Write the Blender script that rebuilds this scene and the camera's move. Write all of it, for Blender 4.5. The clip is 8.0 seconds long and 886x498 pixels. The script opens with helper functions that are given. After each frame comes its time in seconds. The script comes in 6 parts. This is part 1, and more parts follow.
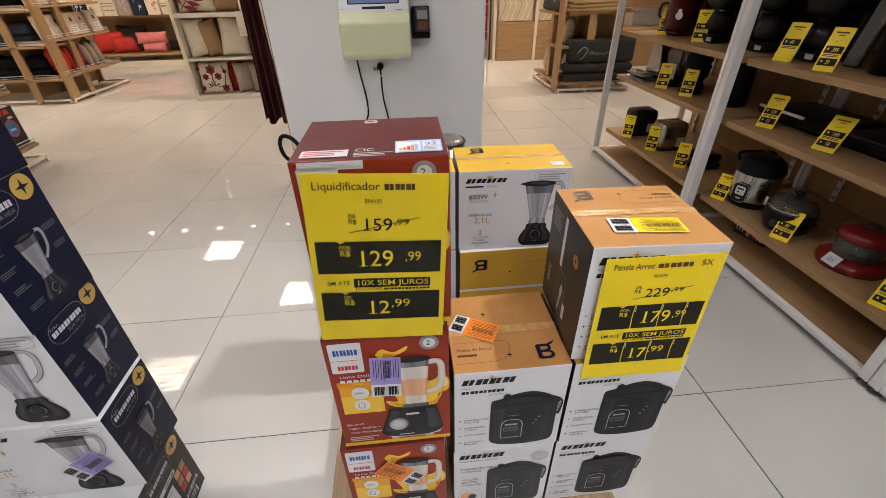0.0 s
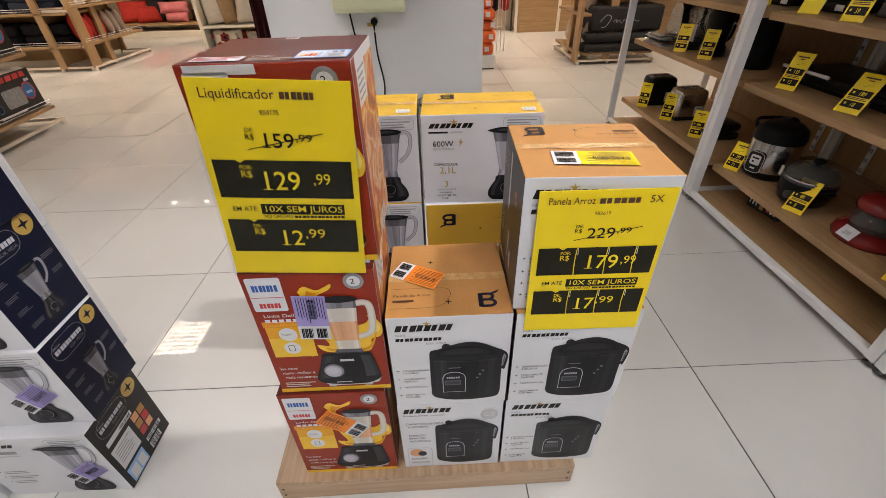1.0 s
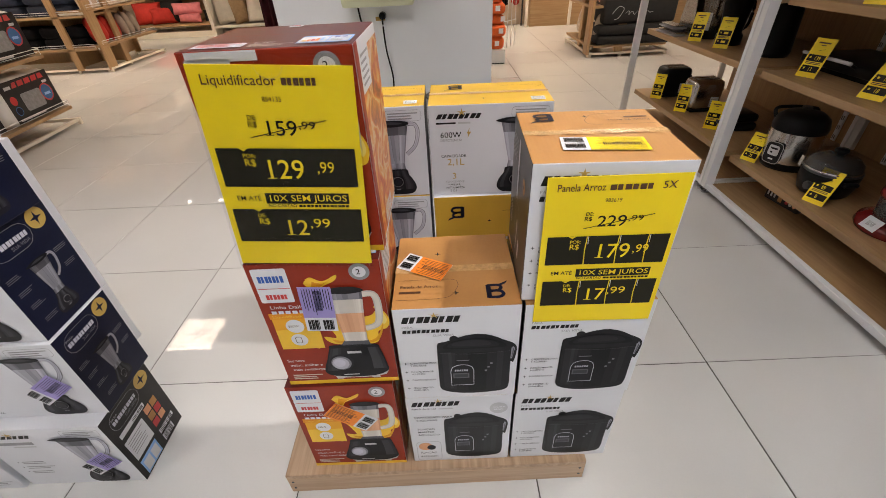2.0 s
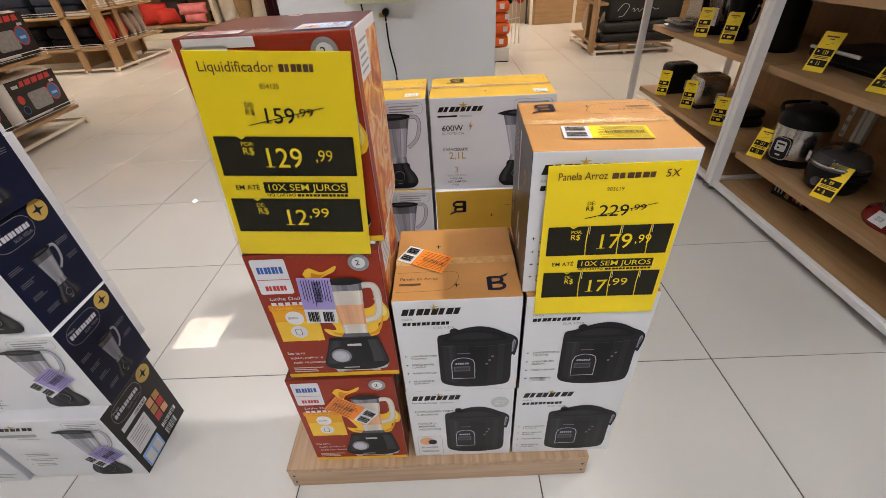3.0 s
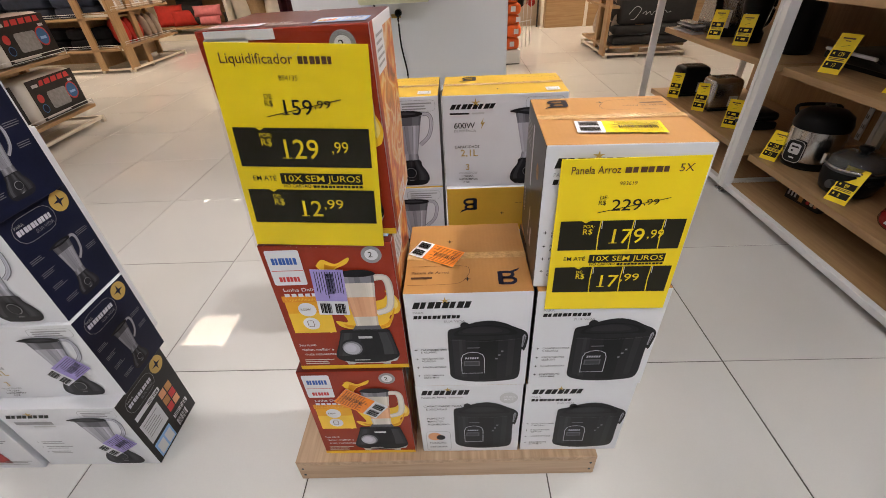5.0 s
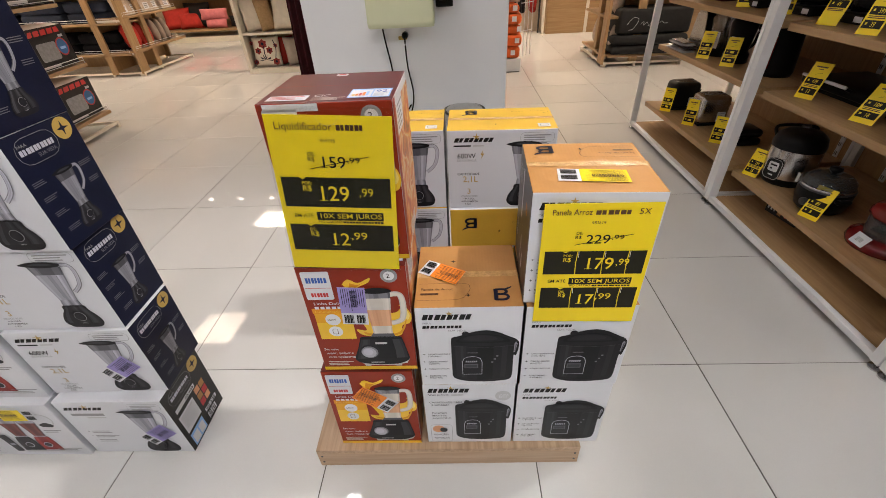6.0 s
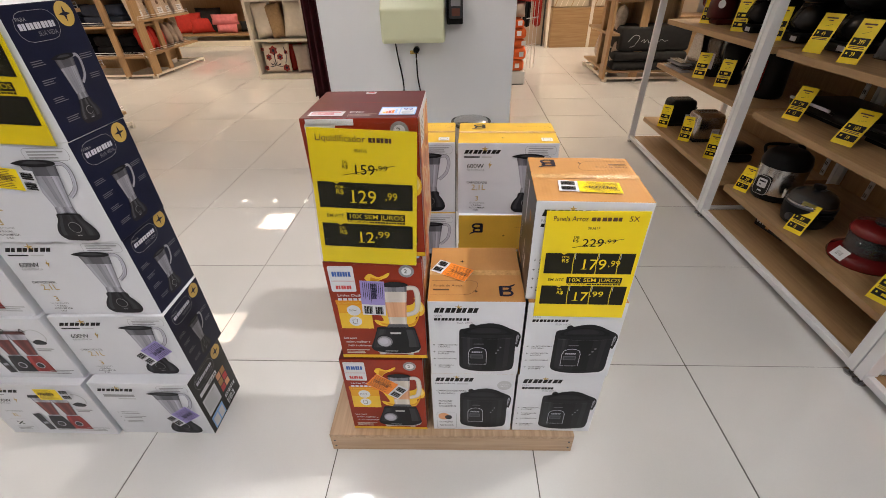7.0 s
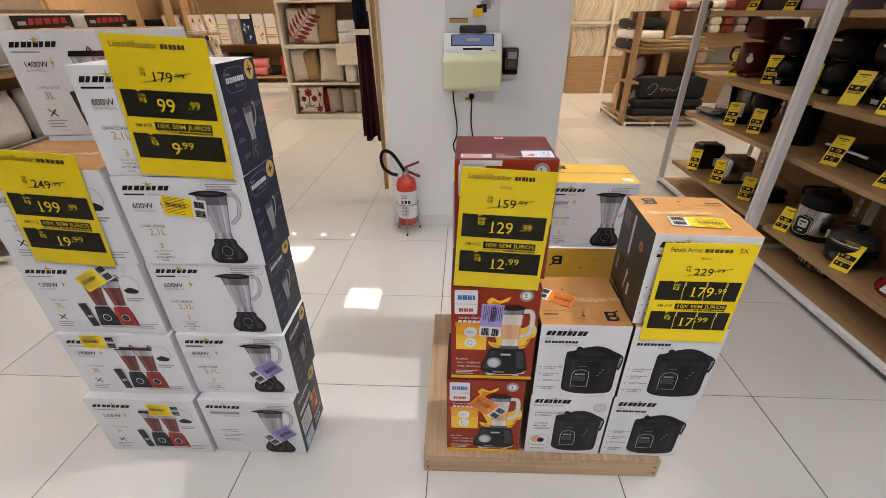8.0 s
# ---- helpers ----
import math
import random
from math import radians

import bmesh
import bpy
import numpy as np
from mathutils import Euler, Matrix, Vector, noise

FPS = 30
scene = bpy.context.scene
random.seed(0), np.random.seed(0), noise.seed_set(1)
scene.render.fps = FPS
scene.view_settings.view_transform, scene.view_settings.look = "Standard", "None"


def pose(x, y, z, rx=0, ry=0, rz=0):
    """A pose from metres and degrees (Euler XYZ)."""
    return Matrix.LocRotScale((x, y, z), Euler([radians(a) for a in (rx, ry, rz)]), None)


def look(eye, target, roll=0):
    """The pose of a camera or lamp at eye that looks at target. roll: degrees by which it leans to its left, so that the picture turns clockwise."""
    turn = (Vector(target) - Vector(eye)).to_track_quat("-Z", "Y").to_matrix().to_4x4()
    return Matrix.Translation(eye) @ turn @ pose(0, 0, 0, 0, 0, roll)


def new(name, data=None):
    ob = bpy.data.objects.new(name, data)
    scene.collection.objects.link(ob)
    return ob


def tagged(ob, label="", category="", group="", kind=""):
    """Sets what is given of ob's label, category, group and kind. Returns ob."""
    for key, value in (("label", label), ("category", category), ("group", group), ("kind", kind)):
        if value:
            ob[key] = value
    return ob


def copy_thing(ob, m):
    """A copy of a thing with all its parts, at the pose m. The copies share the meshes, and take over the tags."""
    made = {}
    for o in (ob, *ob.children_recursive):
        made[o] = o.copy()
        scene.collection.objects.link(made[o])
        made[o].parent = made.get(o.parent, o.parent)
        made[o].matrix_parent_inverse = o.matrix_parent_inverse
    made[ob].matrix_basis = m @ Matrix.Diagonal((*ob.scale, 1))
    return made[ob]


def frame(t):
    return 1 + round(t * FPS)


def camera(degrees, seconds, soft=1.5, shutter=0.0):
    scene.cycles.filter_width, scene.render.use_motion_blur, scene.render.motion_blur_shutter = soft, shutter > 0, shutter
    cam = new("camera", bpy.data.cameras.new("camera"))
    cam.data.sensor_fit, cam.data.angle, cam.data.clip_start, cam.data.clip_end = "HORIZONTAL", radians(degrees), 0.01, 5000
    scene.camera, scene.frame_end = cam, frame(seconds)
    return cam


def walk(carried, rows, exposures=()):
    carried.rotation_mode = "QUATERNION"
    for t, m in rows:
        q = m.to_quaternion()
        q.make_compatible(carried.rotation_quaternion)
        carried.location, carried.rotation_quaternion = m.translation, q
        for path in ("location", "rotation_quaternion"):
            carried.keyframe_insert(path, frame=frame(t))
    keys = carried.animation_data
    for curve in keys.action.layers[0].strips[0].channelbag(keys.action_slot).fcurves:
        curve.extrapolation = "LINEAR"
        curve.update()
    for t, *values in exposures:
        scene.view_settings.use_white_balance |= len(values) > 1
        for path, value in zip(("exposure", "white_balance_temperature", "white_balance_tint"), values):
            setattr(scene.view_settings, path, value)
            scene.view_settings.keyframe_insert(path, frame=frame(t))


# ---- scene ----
cam = camera(93.6, 8.0, soft=0.4)
PATH = [
    (0, (0.088, 0.13, 1.217), (0.231, 1.801, 0.128), -1.3),
    (0.5, (0.22, 0.116, 1.17), (0.301, 1.761, 0.034), -0.0),
    (1, (0.245, 0.123, 1.117), (0.275, 1.752, -0.043), -1.7),
    (1.5, (0.249, 0.125, 1.103), (0.243, 1.749, -0.065), -2.7),
    (3, (0.259, 0.121, 1.084), (0.212, 1.744, -0.083), -3.5),
    (3.5, (0.263, 0.116, 1.068), (0.202, 1.744, -0.094), -3.8),
    (4, (0.263, 0.117, 1.057), (0.19, 1.746, -0.1), -3.9),
    (5.5, (0.247, 0.084, 1.118), (0.162, 1.715, -0.037), -3.3),
    (6, (0.249, 0.02, 1.196), (0.164, 1.646, 0.035), -3.1),
    (6.5, (0.243, -0.04, 1.226), (0.162, 1.592, 0.073), -2.4),
    (7, (0.223, -0.074, 1.243), (0.144, 1.572, 0.109), -1.5),
    (7.5, (0.105, -0.121, 1.27), (0.02, 1.574, 0.211), -0.6),
    (8, (-0.056, -0.182, 1.284), (-0.148, 1.555, 0.298), -0.7),
]
walk(cam, [(t, look(eye, target, roll)) for t, eye, target, roll in PATH], [(0, -0.28), (0.5, -0.25), (1.5, -0.2), (4, -0.18), (7, -0.18), (8, -0.2)])


# ---------------------------------------------------------------- light
world = bpy.data.worlds.new("world")
scene.world = world
world.use_nodes = True
world.node_tree.nodes["Background"].inputs[0].default_value = (1.0, 0.96, 0.9, 1)
world.node_tree.nodes["Background"].inputs[1].default_value = 0.01
CEIL = 3.0
WARM, NEUTRAL, COOL = (1.0, 0.81, 0.63), (1.0, 0.95, 0.95), (0.92, 0.96, 1.0)
# x, y, colour, watts of the recessed louvre lamps, known and added
# first three and (-6.85, 4.3) match floor reflections; the rest are unseen fill
TROFFERS_AND_FILLS = [
    (-3.48, 7.1, WARM, 122), (-3.2, 4.1, WARM, 22), (-1.75, 5.6, WARM, 66), (2.2, 4.5, WARM, 122), (2.6, 6.9, WARM, 112),
    (-5.6, 5.6, WARM, 180), (0.4, 7.6, WARM, 180), (-6.85, 4.3, WARM, 120),
    # fill lamps added to brighten carton fronts, right floor and column
    (-1.9, -0.5, NEUTRAL, 56), (0.3, -1.2, NEUTRAL, 66), (1.15, -1.0, COOL, 84), (-0.6, 1.6, NEUTRAL, 32), (-3.6, 1.3, NEUTRAL, 60),
]
SPOT = (1.56, 1.08, CEIL - 0.06)
SPOT_W = 225


def area(name, m, sx, sy, watts, colour, spread=180):
    la = bpy.data.lights.new(name, "AREA")
    la.shape, la.size, la.size_y, la.energy, la.color = "RECTANGLE", sx, sy, watts, colour
    la.spread = radians(spread)
    ob = new(name, la)
    ob.matrix_world = m
    return ob


for x, y, colour, watts in TROFFERS_AND_FILLS:
    area("troffer_fill_light", pose(x, y, CEIL + 0.05), 0.58, 0.58, watts, colour)
sp = bpy.data.lights.new("spot_light", "SPOT")
sp.energy, sp.color, sp.spot_size, sp.spot_blend, sp.shadow_soft_size = SPOT_W, (1.0, 0.95, 0.91), radians(48), 0.8, 0.07
new("spot_light", sp).matrix_world = look(SPOT, (-0.55, 1.1, 0))

# ---------------------------------------------------------------- materials
MATS = {}


def mat(name, rgb, rough=0.5, metal=0.0, var=0.08, scale=12.0, bump=0.05, spec=0.5, alpha=1.0, trans=0.0, rnd=0.0, coat=0.0, fine=180.0):
    """A surface with grain at two scales; rnd varies it from piece to piece."""
    if name in MATS:
        return MATS[name]
    m = bpy.data.materials.new(name)
    m.use_nodes = True
    nt = m.node_tree
    b = nt.nodes["Principled BSDF"]
    b.inputs["Roughness"].default_value, b.inputs["Metallic"].default_value = rough, metal
    b.inputs["Specular IOR Level"].default_value = spec
    b.inputs["Transmission Weight"].default_value = trans
    b.inputs["Coat Weight"].default_value = coat
    tc = nt.nodes.new("ShaderNodeTexCoord")
    n1, n2 = nt.nodes.new("ShaderNodeTexNoise"), nt.nodes.new("ShaderNodeTexNoise")
    n1.inputs["Scale"].default_value, n2.inputs["Scale"].default_value = scale, fine
    n1.inputs["Detail"].default_value, n2.inputs["Detail"].default_value = 4, 2
    for n in (n1, n2):
        nt.links.new(tc.outputs["Object"], n.inputs["Vector"])
    ad = nt.nodes.new("ShaderNodeMath")
    ad.operation = "MULTIPLY_ADD"
    ad.inputs[1].default_value, ad.inputs[2].default_value = 0.35, 0.0
    nt.links.new(n2.outputs["Fac"], ad.inputs[0])
    su = nt.nodes.new("ShaderNodeMath")
    su.operation = "ADD"
    nt.links.new(n1.outputs["Fac"], su.inputs[0])
    nt.links.new(ad.outputs[0], su.inputs[1])
    mr = nt.nodes.new("ShaderNodeMapRange")
    mr.inputs["From Min"].default_value, mr.inputs["From Max"].default_value = 0.4, 0.95
    mr.inputs["To Min"].default_value, mr.inputs["To Max"].default_value = 1 - var, 1 + var
    nt.links.new(su.outputs[0], mr.inputs["Value"])
    fac = mr.outputs["Result"]
    if rnd:
        oi = nt.nodes.new("ShaderNodeObjectInfo")
        rr = nt.nodes.new("ShaderNodeMapRange")
        rr.inputs["To Min"].default_value, rr.inputs["To Max"].default_value = 1 - rnd, 1 + rnd
        nt.links.new(oi.outputs["Random"], rr.inputs["Value"])
        mu = nt.nodes.new("ShaderNodeMath")
        mu.operation = "MULTIPLY"
        nt.links.new(fac, mu.inputs[0])
        nt.links.new(rr.outputs["Result"], mu.inputs[1])
        fac = mu.outputs[0]
    vm = nt.nodes.new("ShaderNodeVectorMath")
    vm.operation = "SCALE"
    vm.inputs[0].default_value = rgb
    nt.links.new(fac, vm.inputs["Scale"])
    nt.links.new(vm.outputs["Vector"], b.inputs["Base Color"])
    if bump:
        bp = nt.nodes.new("ShaderNodeBump")
        bp.inputs["Strength"].default_value, bp.inputs["Distance"].default_value = bump, 0.002
        nt.links.new(su.outputs[0], bp.inputs["Height"])
        nt.links.new(bp.outputs["Normal"], b.inputs["Normal"])
    b.inputs["Alpha"].default_value = alpha
    MATS[name] = m
    return m


def wood(name, light, dark, axis="Y", rough=0.45, freq=9.0):
    """Veneer with long grain along one axis."""
    m = bpy.data.materials.new(name)
    m.use_nodes = True
    nt = m.node_tree
    b = nt.nodes["Principled BSDF"]
    tc, mp = nt.nodes.new("ShaderNodeTexCoord"), nt.nodes.new("ShaderNodeMapping")
    s = [freq * 7] * 3
    s["XYZ".index(axis)] = freq * 0.35
    mp.inputs["Scale"].default_value = s
    oi = nt.nodes.new("ShaderNodeObjectInfo")
    sc = nt.nodes.new("ShaderNodeMath")
    sc.operation = "MULTIPLY"
    sc.inputs[1].default_value = 40.0
    nt.links.new(oi.outputs["Random"], sc.inputs[0])
    nt.links.new(sc.outputs[0], mp.inputs["Location"])
    n = nt.nodes.new("ShaderNodeTexNoise")
    n.inputs["Scale"].default_value, n.inputs["Detail"].default_value, n.inputs["Distortion"].default_value = 1.0, 6, 0.6
    nt.links.new(tc.outputs["Object"], mp.inputs["Vector"])
    nt.links.new(mp.outputs["Vector"], n.inputs["Vector"])
    cr = nt.nodes.new("ShaderNodeValToRGB")
    cr.color_ramp.elements[0].position, cr.color_ramp.elements[1].position = 0.32, 0.68
    cr.color_ramp.elements[0].color, cr.color_ramp.elements[1].color = (*dark, 1), (*light, 1)
    nt.links.new(n.outputs["Fac"], cr.inputs["Fac"])
    nt.links.new(cr.outputs["Color"], b.inputs["Base Color"])
    bp = nt.nodes.new("ShaderNodeBump")
    bp.inputs["Strength"].default_value, bp.inputs["Distance"].default_value = 0.08, 0.002
    nt.links.new(n.outputs["Fac"], bp.inputs["Height"])
    nt.links.new(bp.outputs["Normal"], b.inputs["Normal"])
    b.inputs["Roughness"].default_value = rough
    MATS[name] = m
    return m


def glow(name, rgb, strength):
    m = bpy.data.materials.new(name)
    m.use_nodes = True
    b = m.node_tree.nodes["Principled BSDF"]
    b.inputs["Base Color"].default_value = (*rgb, 1)
    b.inputs["Emission Color"].default_value, b.inputs["Emission Strength"].default_value = (*rgb, 1), strength
    MATS[name] = m
    return m


TILE = mat("porcelain_tile", (0.64, 0.63, 0.61), 0.03, var=0.035, scale=2.2, bump=0.0, spec=0.8, rnd=0.025)
GROUT = mat("grout", (0.10, 0.09, 0.078), 0.85, var=0.15, scale=30)
WHITE_WALL = mat("white_paint", (0.86, 0.87, 0.885), 0.32, var=0.015, scale=3, bump=0.03)
CEIL_PAINT = mat("ceiling_paint", (0.8, 0.79, 0.77), 0.8, var=0.02)
WALL_BEIGE = mat("beige_paint", (0.62, 0.52, 0.40), 0.7, var=0.05)
STEEL_WHITE = mat("white_powder_coat", (0.74, 0.74, 0.75), 0.4, var=0.03)
STEEL_CREAM = mat("cream_powder_coat", (0.72, 0.66, 0.56), 0.45, var=0.03)
OAK_Y = wood("oak_veneer_y", (0.40, 0.255, 0.125), (0.31, 0.185, 0.085), "Y")
OAK_X = wood("oak_veneer_x", (0.40, 0.255, 0.125), (0.31, 0.185, 0.085), "X")
OAK_Z = wood("oak_veneer_z", (0.40, 0.255, 0.125), (0.31, 0.185, 0.085), "Z")
PLINTH_X = wood("plinth_veneer_x", (0.52, 0.36, 0.23), (0.40, 0.26, 0.155), "X", freq=12)
PLINTH_Y = wood("plinth_veneer_y", (0.52, 0.36, 0.23), (0.36, 0.23, 0.135), "Y", freq=12)
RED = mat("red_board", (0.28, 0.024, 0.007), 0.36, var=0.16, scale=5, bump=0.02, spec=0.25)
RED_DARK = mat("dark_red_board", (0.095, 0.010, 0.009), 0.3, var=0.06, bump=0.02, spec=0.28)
YELLOW = mat("yellow_print", (0.84, 0.52, 0.02), 0.36, var=0.05, bump=0.02)
LEMON = mat("yellow_card", (0.90, 0.68, 0.0), 0.45, var=0.02, bump=0.01)
ORANGE = mat("orange_print", (0.82, 0.24, 0.02), 0.4, var=0.04, bump=0.02)
STICKER_ORANGE = mat("orange_sticker", (0.86, 0.24, 0.015), 0.5, var=0.03, bump=0.01)
STICKER_LILAC = mat("lilac_sticker", (0.33, 0.27, 0.60), 0.5, var=0.03, bump=0.01)
PAPER = mat("white_print", (0.70, 0.705, 0.74), 0.38, var=0.02, bump=0.02)
INK = mat("black_ink", (0.011, 0.0105, 0.01), 0.4, var=0.1, bump=0.0, spec=0.18)
INK_BROWN = mat("brown_ink", (0.09, 0.035, 0.012), 0.5, var=0.1, bump=0.0)
BAND = mat("black_band", (0.014, 0.012, 0.006), 0.42, var=0.12, bump=0.0, spec=0.18)
GREY = mat("grey_ink", (0.30, 0.30, 0.31), 0.45, var=0.06, bump=0.0)
LIGHT_GREY = mat("pale_grey_ink", (0.52, 0.52, 0.53), 0.45, var=0.05, bump=0.0)
SILVER_INK = mat("silver_ink", (0.27, 0.27, 0.28), 0.35, var=0.22, scale=40, bump=0.0)
CHARCOAL = mat("charcoal_ink", (0.011, 0.011, 0.013), 0.3, var=0.3, scale=25, bump=0.0, spec=0.18)
CHARCOAL2 = mat("soft_black_ink", (0.016, 0.016, 0.020), 0.3, var=0.3, scale=25, bump=0.0, spec=0.18)
GOLD = mat("gold_ink", (0.50, 0.33, 0.08), 0.35, var=0.06, bump=0.0)
BLUE_INK = mat("blue_ink", (0.02, 0.10, 0.42), 0.4, var=0.05, bump=0.0)
SKY_INK = mat("light_blue_ink", (0.30, 0.52, 0.85), 0.4, var=0.05, bump=0.0)
RED_INK = mat("red_ink", (0.55, 0.03, 0.03), 0.4, var=0.06, bump=0.0)
PEACH = mat("peach_ink", (0.72, 0.34, 0.17), 0.4, var=0.1, scale=25, bump=0.0)
CLEAR_INK = mat("pale_glass_ink", (0.60, 0.54, 0.47), 0.4, var=0.1, scale=25, bump=0.0)
NAVY = mat("navy_board", (0.008, 0.010, 0.029), 0.3, var=0.25, scale=9, bump=0.02, spec=0.18)
BLACK_BOARD = mat("black_board", (0.022, 0.02, 0.02), 0.3, var=0.3, scale=9, bump=0.02, spec=0.25)
KRAFT = mat("kraft_board", (0.45, 0.215, 0.06), 0.5, var=0.07, scale=14, bump=0.05)
_nt = KRAFT.node_tree
_bs = _nt.nodes["Principled BSDF"]
_wave, _ridge, _pos = _nt.nodes.new("ShaderNodeTexWave"), _nt.nodes.new("ShaderNodeBump"), _nt.nodes.new("ShaderNodeTexCoord")
_wave.inputs["Scale"].default_value, _wave.inputs["Distortion"].default_value = 42.0, 0.6
_ridge.inputs["Strength"].default_value, _ridge.inputs["Distance"].default_value = 0.08, 0.0008
_nt.links.new(_pos.outputs["Object"], _wave.inputs["Vector"])
_nt.links.new(_wave.outputs["Fac"], _ridge.inputs["Height"])
if _bs.inputs["Normal"].links:
    _nt.links.new(_bs.inputs["Normal"].links[0].from_socket, _ridge.inputs["Normal"])
_nt.links.new(_ridge.outputs["Normal"], _bs.inputs["Normal"])
FOOD = bpy.data.materials.new("fruit_photo_ink")
FOOD.use_nodes = True
_nt = FOOD.node_tree
_pos, _soft, _ramp = (_nt.nodes.new("ShaderNode" + k) for k in ("TexCoord", "TexNoise", "ValToRGB"))
_soft.inputs["Scale"].default_value, _soft.inputs["Detail"].default_value, _soft.inputs["Distortion"].default_value = 16.0, 3, 1.2
_nt.links.new(_pos.outputs["Object"], _soft.inputs["Vector"])
_nt.links.new(_soft.outputs["Fac"], _ramp.inputs["Fac"])
for _p, _c in ((0.30, (0.20, 0.03, 0.015, 1)), (0.40, (0.55, 0.10, 0.02, 1)), (0.47, (0.66, 0.30, 0.04, 1)), (0.53, (0.70, 0.55, 0.36, 1)), (0.58, (0.64, 0.22, 0.05, 1)), (0.68, (0.34, 0.10, 0.03, 1))):
    _e = _ramp.color_ramp.elements.new(_p)
    _e.color = _c
_nt.links.new(_ramp.outputs["Color"], _nt.nodes["Principled BSDF"].inputs["Base Color"])
_nt.nodes["Principled BSDF"].inputs["Roughness"].default_value = 0.35
KRAFT_YEL = mat("mustard_board", (0.66, 0.40, 0.035), 0.42, var=0.06, scale=14, bump=0.03)
TAPE = mat("packing_tape", (0.56, 0.34, 0.15), 0.09, var=0.25, scale=45, bump=0.8)
BLACK_PLASTIC = mat("black_plastic", (0.008, 0.008, 0.0085), 0.3, var=0.1, spec=0.12)
DARK_PLASTIC = mat("dark_grey_plastic", (0.03, 0.03, 0.033), 0.35, var=0.08)
CHROME = mat("brushed_steel", (0.55, 0.54, 0.53), 0.24, metal=1.0, var=0.08, scale=30)
RED_PLASTIC = mat("red_plastic", (0.17, 0.009, 0.01), 0.25, var=0.05)
LIME = mat("pale_lime_plastic", (0.72, 0.74, 0.50), 0.28, var=0.02)
SLEEVE = mat("clear_sleeve", (0.03, 0.03, 0.03), 0.06, var=0.0, bump=0.1, scale=20, alpha=0.06)
DARK_GLASS = mat("dark_carafe_glass", (0.012, 0.011, 0.011), 0.06, var=0.0, bump=0, spec=0.3)
DEEP_RED = mat("deep_red_enamel", (0.075, 0.006, 0.007), 0.28, var=0.06, spec=0.3)
GLASS = mat("smoked_glass", (0.25, 0.25, 0.25), 0.05, trans=0.8, var=0.0, bump=0)


TONES = [0.010, 0.016, 0.024, 0.035, 0.05, 0.075, 0.11, 0.16, 0.22, 0.29, 0.37, 0.46, 0.56, 0.66]


def tone(v):
    """The halftone ink nearest to a reflectance."""
    k = min(range(len(TONES)), key=lambda i: abs(math.log(TONES[i] / v)))
    return mat("grey_tone_ink_" + "abcdefghijklmn"[k], (TONES[k], TONES[k] * 0.99, TONES[k] * 1.12), 0.34, var=0.04, scale=40, bump=0.0, spec=0.13)


def tint(a, b, f):
    """Coloured halftone between two inks, in nine steps."""
    k = round(8 * min(max(f, 0), 1))
    c = tuple(p + (q - p) * k / 8 for p, q in zip(a, b))
    return mat("tint_" + "_".join("%03d" % round(999 * v) for v in c), c, 0.36, var=0.04, scale=40, bump=0.0, spec=0.25)


def ramp(points, x):
    for (x0, y0), (x1, y1) in zip(points, points[1:]):
        if x <= x1:
            return y0 + (y1 - y0) * (x - x0) / (x1 - x0)
    return points[-1][1]


# ---------------------------------------------------------------- builders
def link(name, me, mats, parent=None, m=None, label="", smooth=False):
    for k in mats:
        me.materials.append(k)
    if smooth:
        for p in me.polygons:
            p.use_smooth = True
    ob = new(name, me)
    if parent is not None:
        ob.parent = parent
    if m is not None:
        ob.matrix_basis = m
    if label:
        ob["label"] = label
    return ob


def part(name, bm, material, parent=None, label="", m=None, smooth=False):
    me = bpy.data.meshes.new(name)
    bm.normal_update()
    bm.to_mesh(me)
    bm.free()
    mats = material if isinstance(material, (list, tuple)) else [material]
    return link(name, me, mats, parent, m, label, smooth)


def thing(name, m, label, category, group="", kind=""):
    ob = new(name)
    ob.empty_display_size = 0.05
    ob.matrix_basis = m
    return tagged(ob, label, category, group, kind)


def add_box(bm, x0, y0, z0, x1, y1, z1, bevel=0.0, seg=1, mi=0):
    vs = [bm.verts.new((x, y, z)) for z in (z0, z1) for y in (y0, y1) for x in (x0, x1)]
    fs = [bm.faces.new([vs[i] for i in q]) for q in ((0, 2, 3, 1), (4, 5, 7, 6), (0, 1, 5, 4), (2, 6, 7, 3), (0, 4, 6, 2), (1, 3, 7, 5))]
    for f in fs:
        f.material_index = mi
    if bevel:
        es = {e for f in fs for e in f.edges}
        r = bmesh.ops.bevel(bm, geom=list(es), offset=bevel, segments=seg, affect="EDGES", profile=0.5)
        for f in r["faces"]:
            f.material_index = mi
    return bm


def slab(x0, y0, z0, x1, y1, z1, bevel=0.0, seg=1):
    return add_box(bmesh.new(), x0, y0, z0, x1, y1, z1, bevel, seg)


def lathe(profile, n=28, bm=None, at=(0, 0, 0), sx=1.0, sy=1.0, mi=0):
    """Turned body from (radius, height) pairs."""
    bm = bm or bmesh.new()
    rings = []
    for r, z in profile:
        if r < 1e-5:
            rings.append([bm.verts.new((at[0], at[1], at[2] + z))])
        else:
            rings.append([bm.verts.new((at[0] + sx * r * math.cos(2 * math.pi * k / n), at[1] + sy * r * math.sin(2 * math.pi * k / n), at[2] + z)) for k in range(n)])
    for a, b in zip(rings, rings[1:]):
        for k in range(n):
            q = [a[k % len(a)], a[(k + 1) % len(a)], b[(k + 1) % len(b)], b[k % len(b)]]
            q = list(dict.fromkeys(q))
            if len(q) > 2:
                bm.faces.new(q).material_index = mi
    return bm


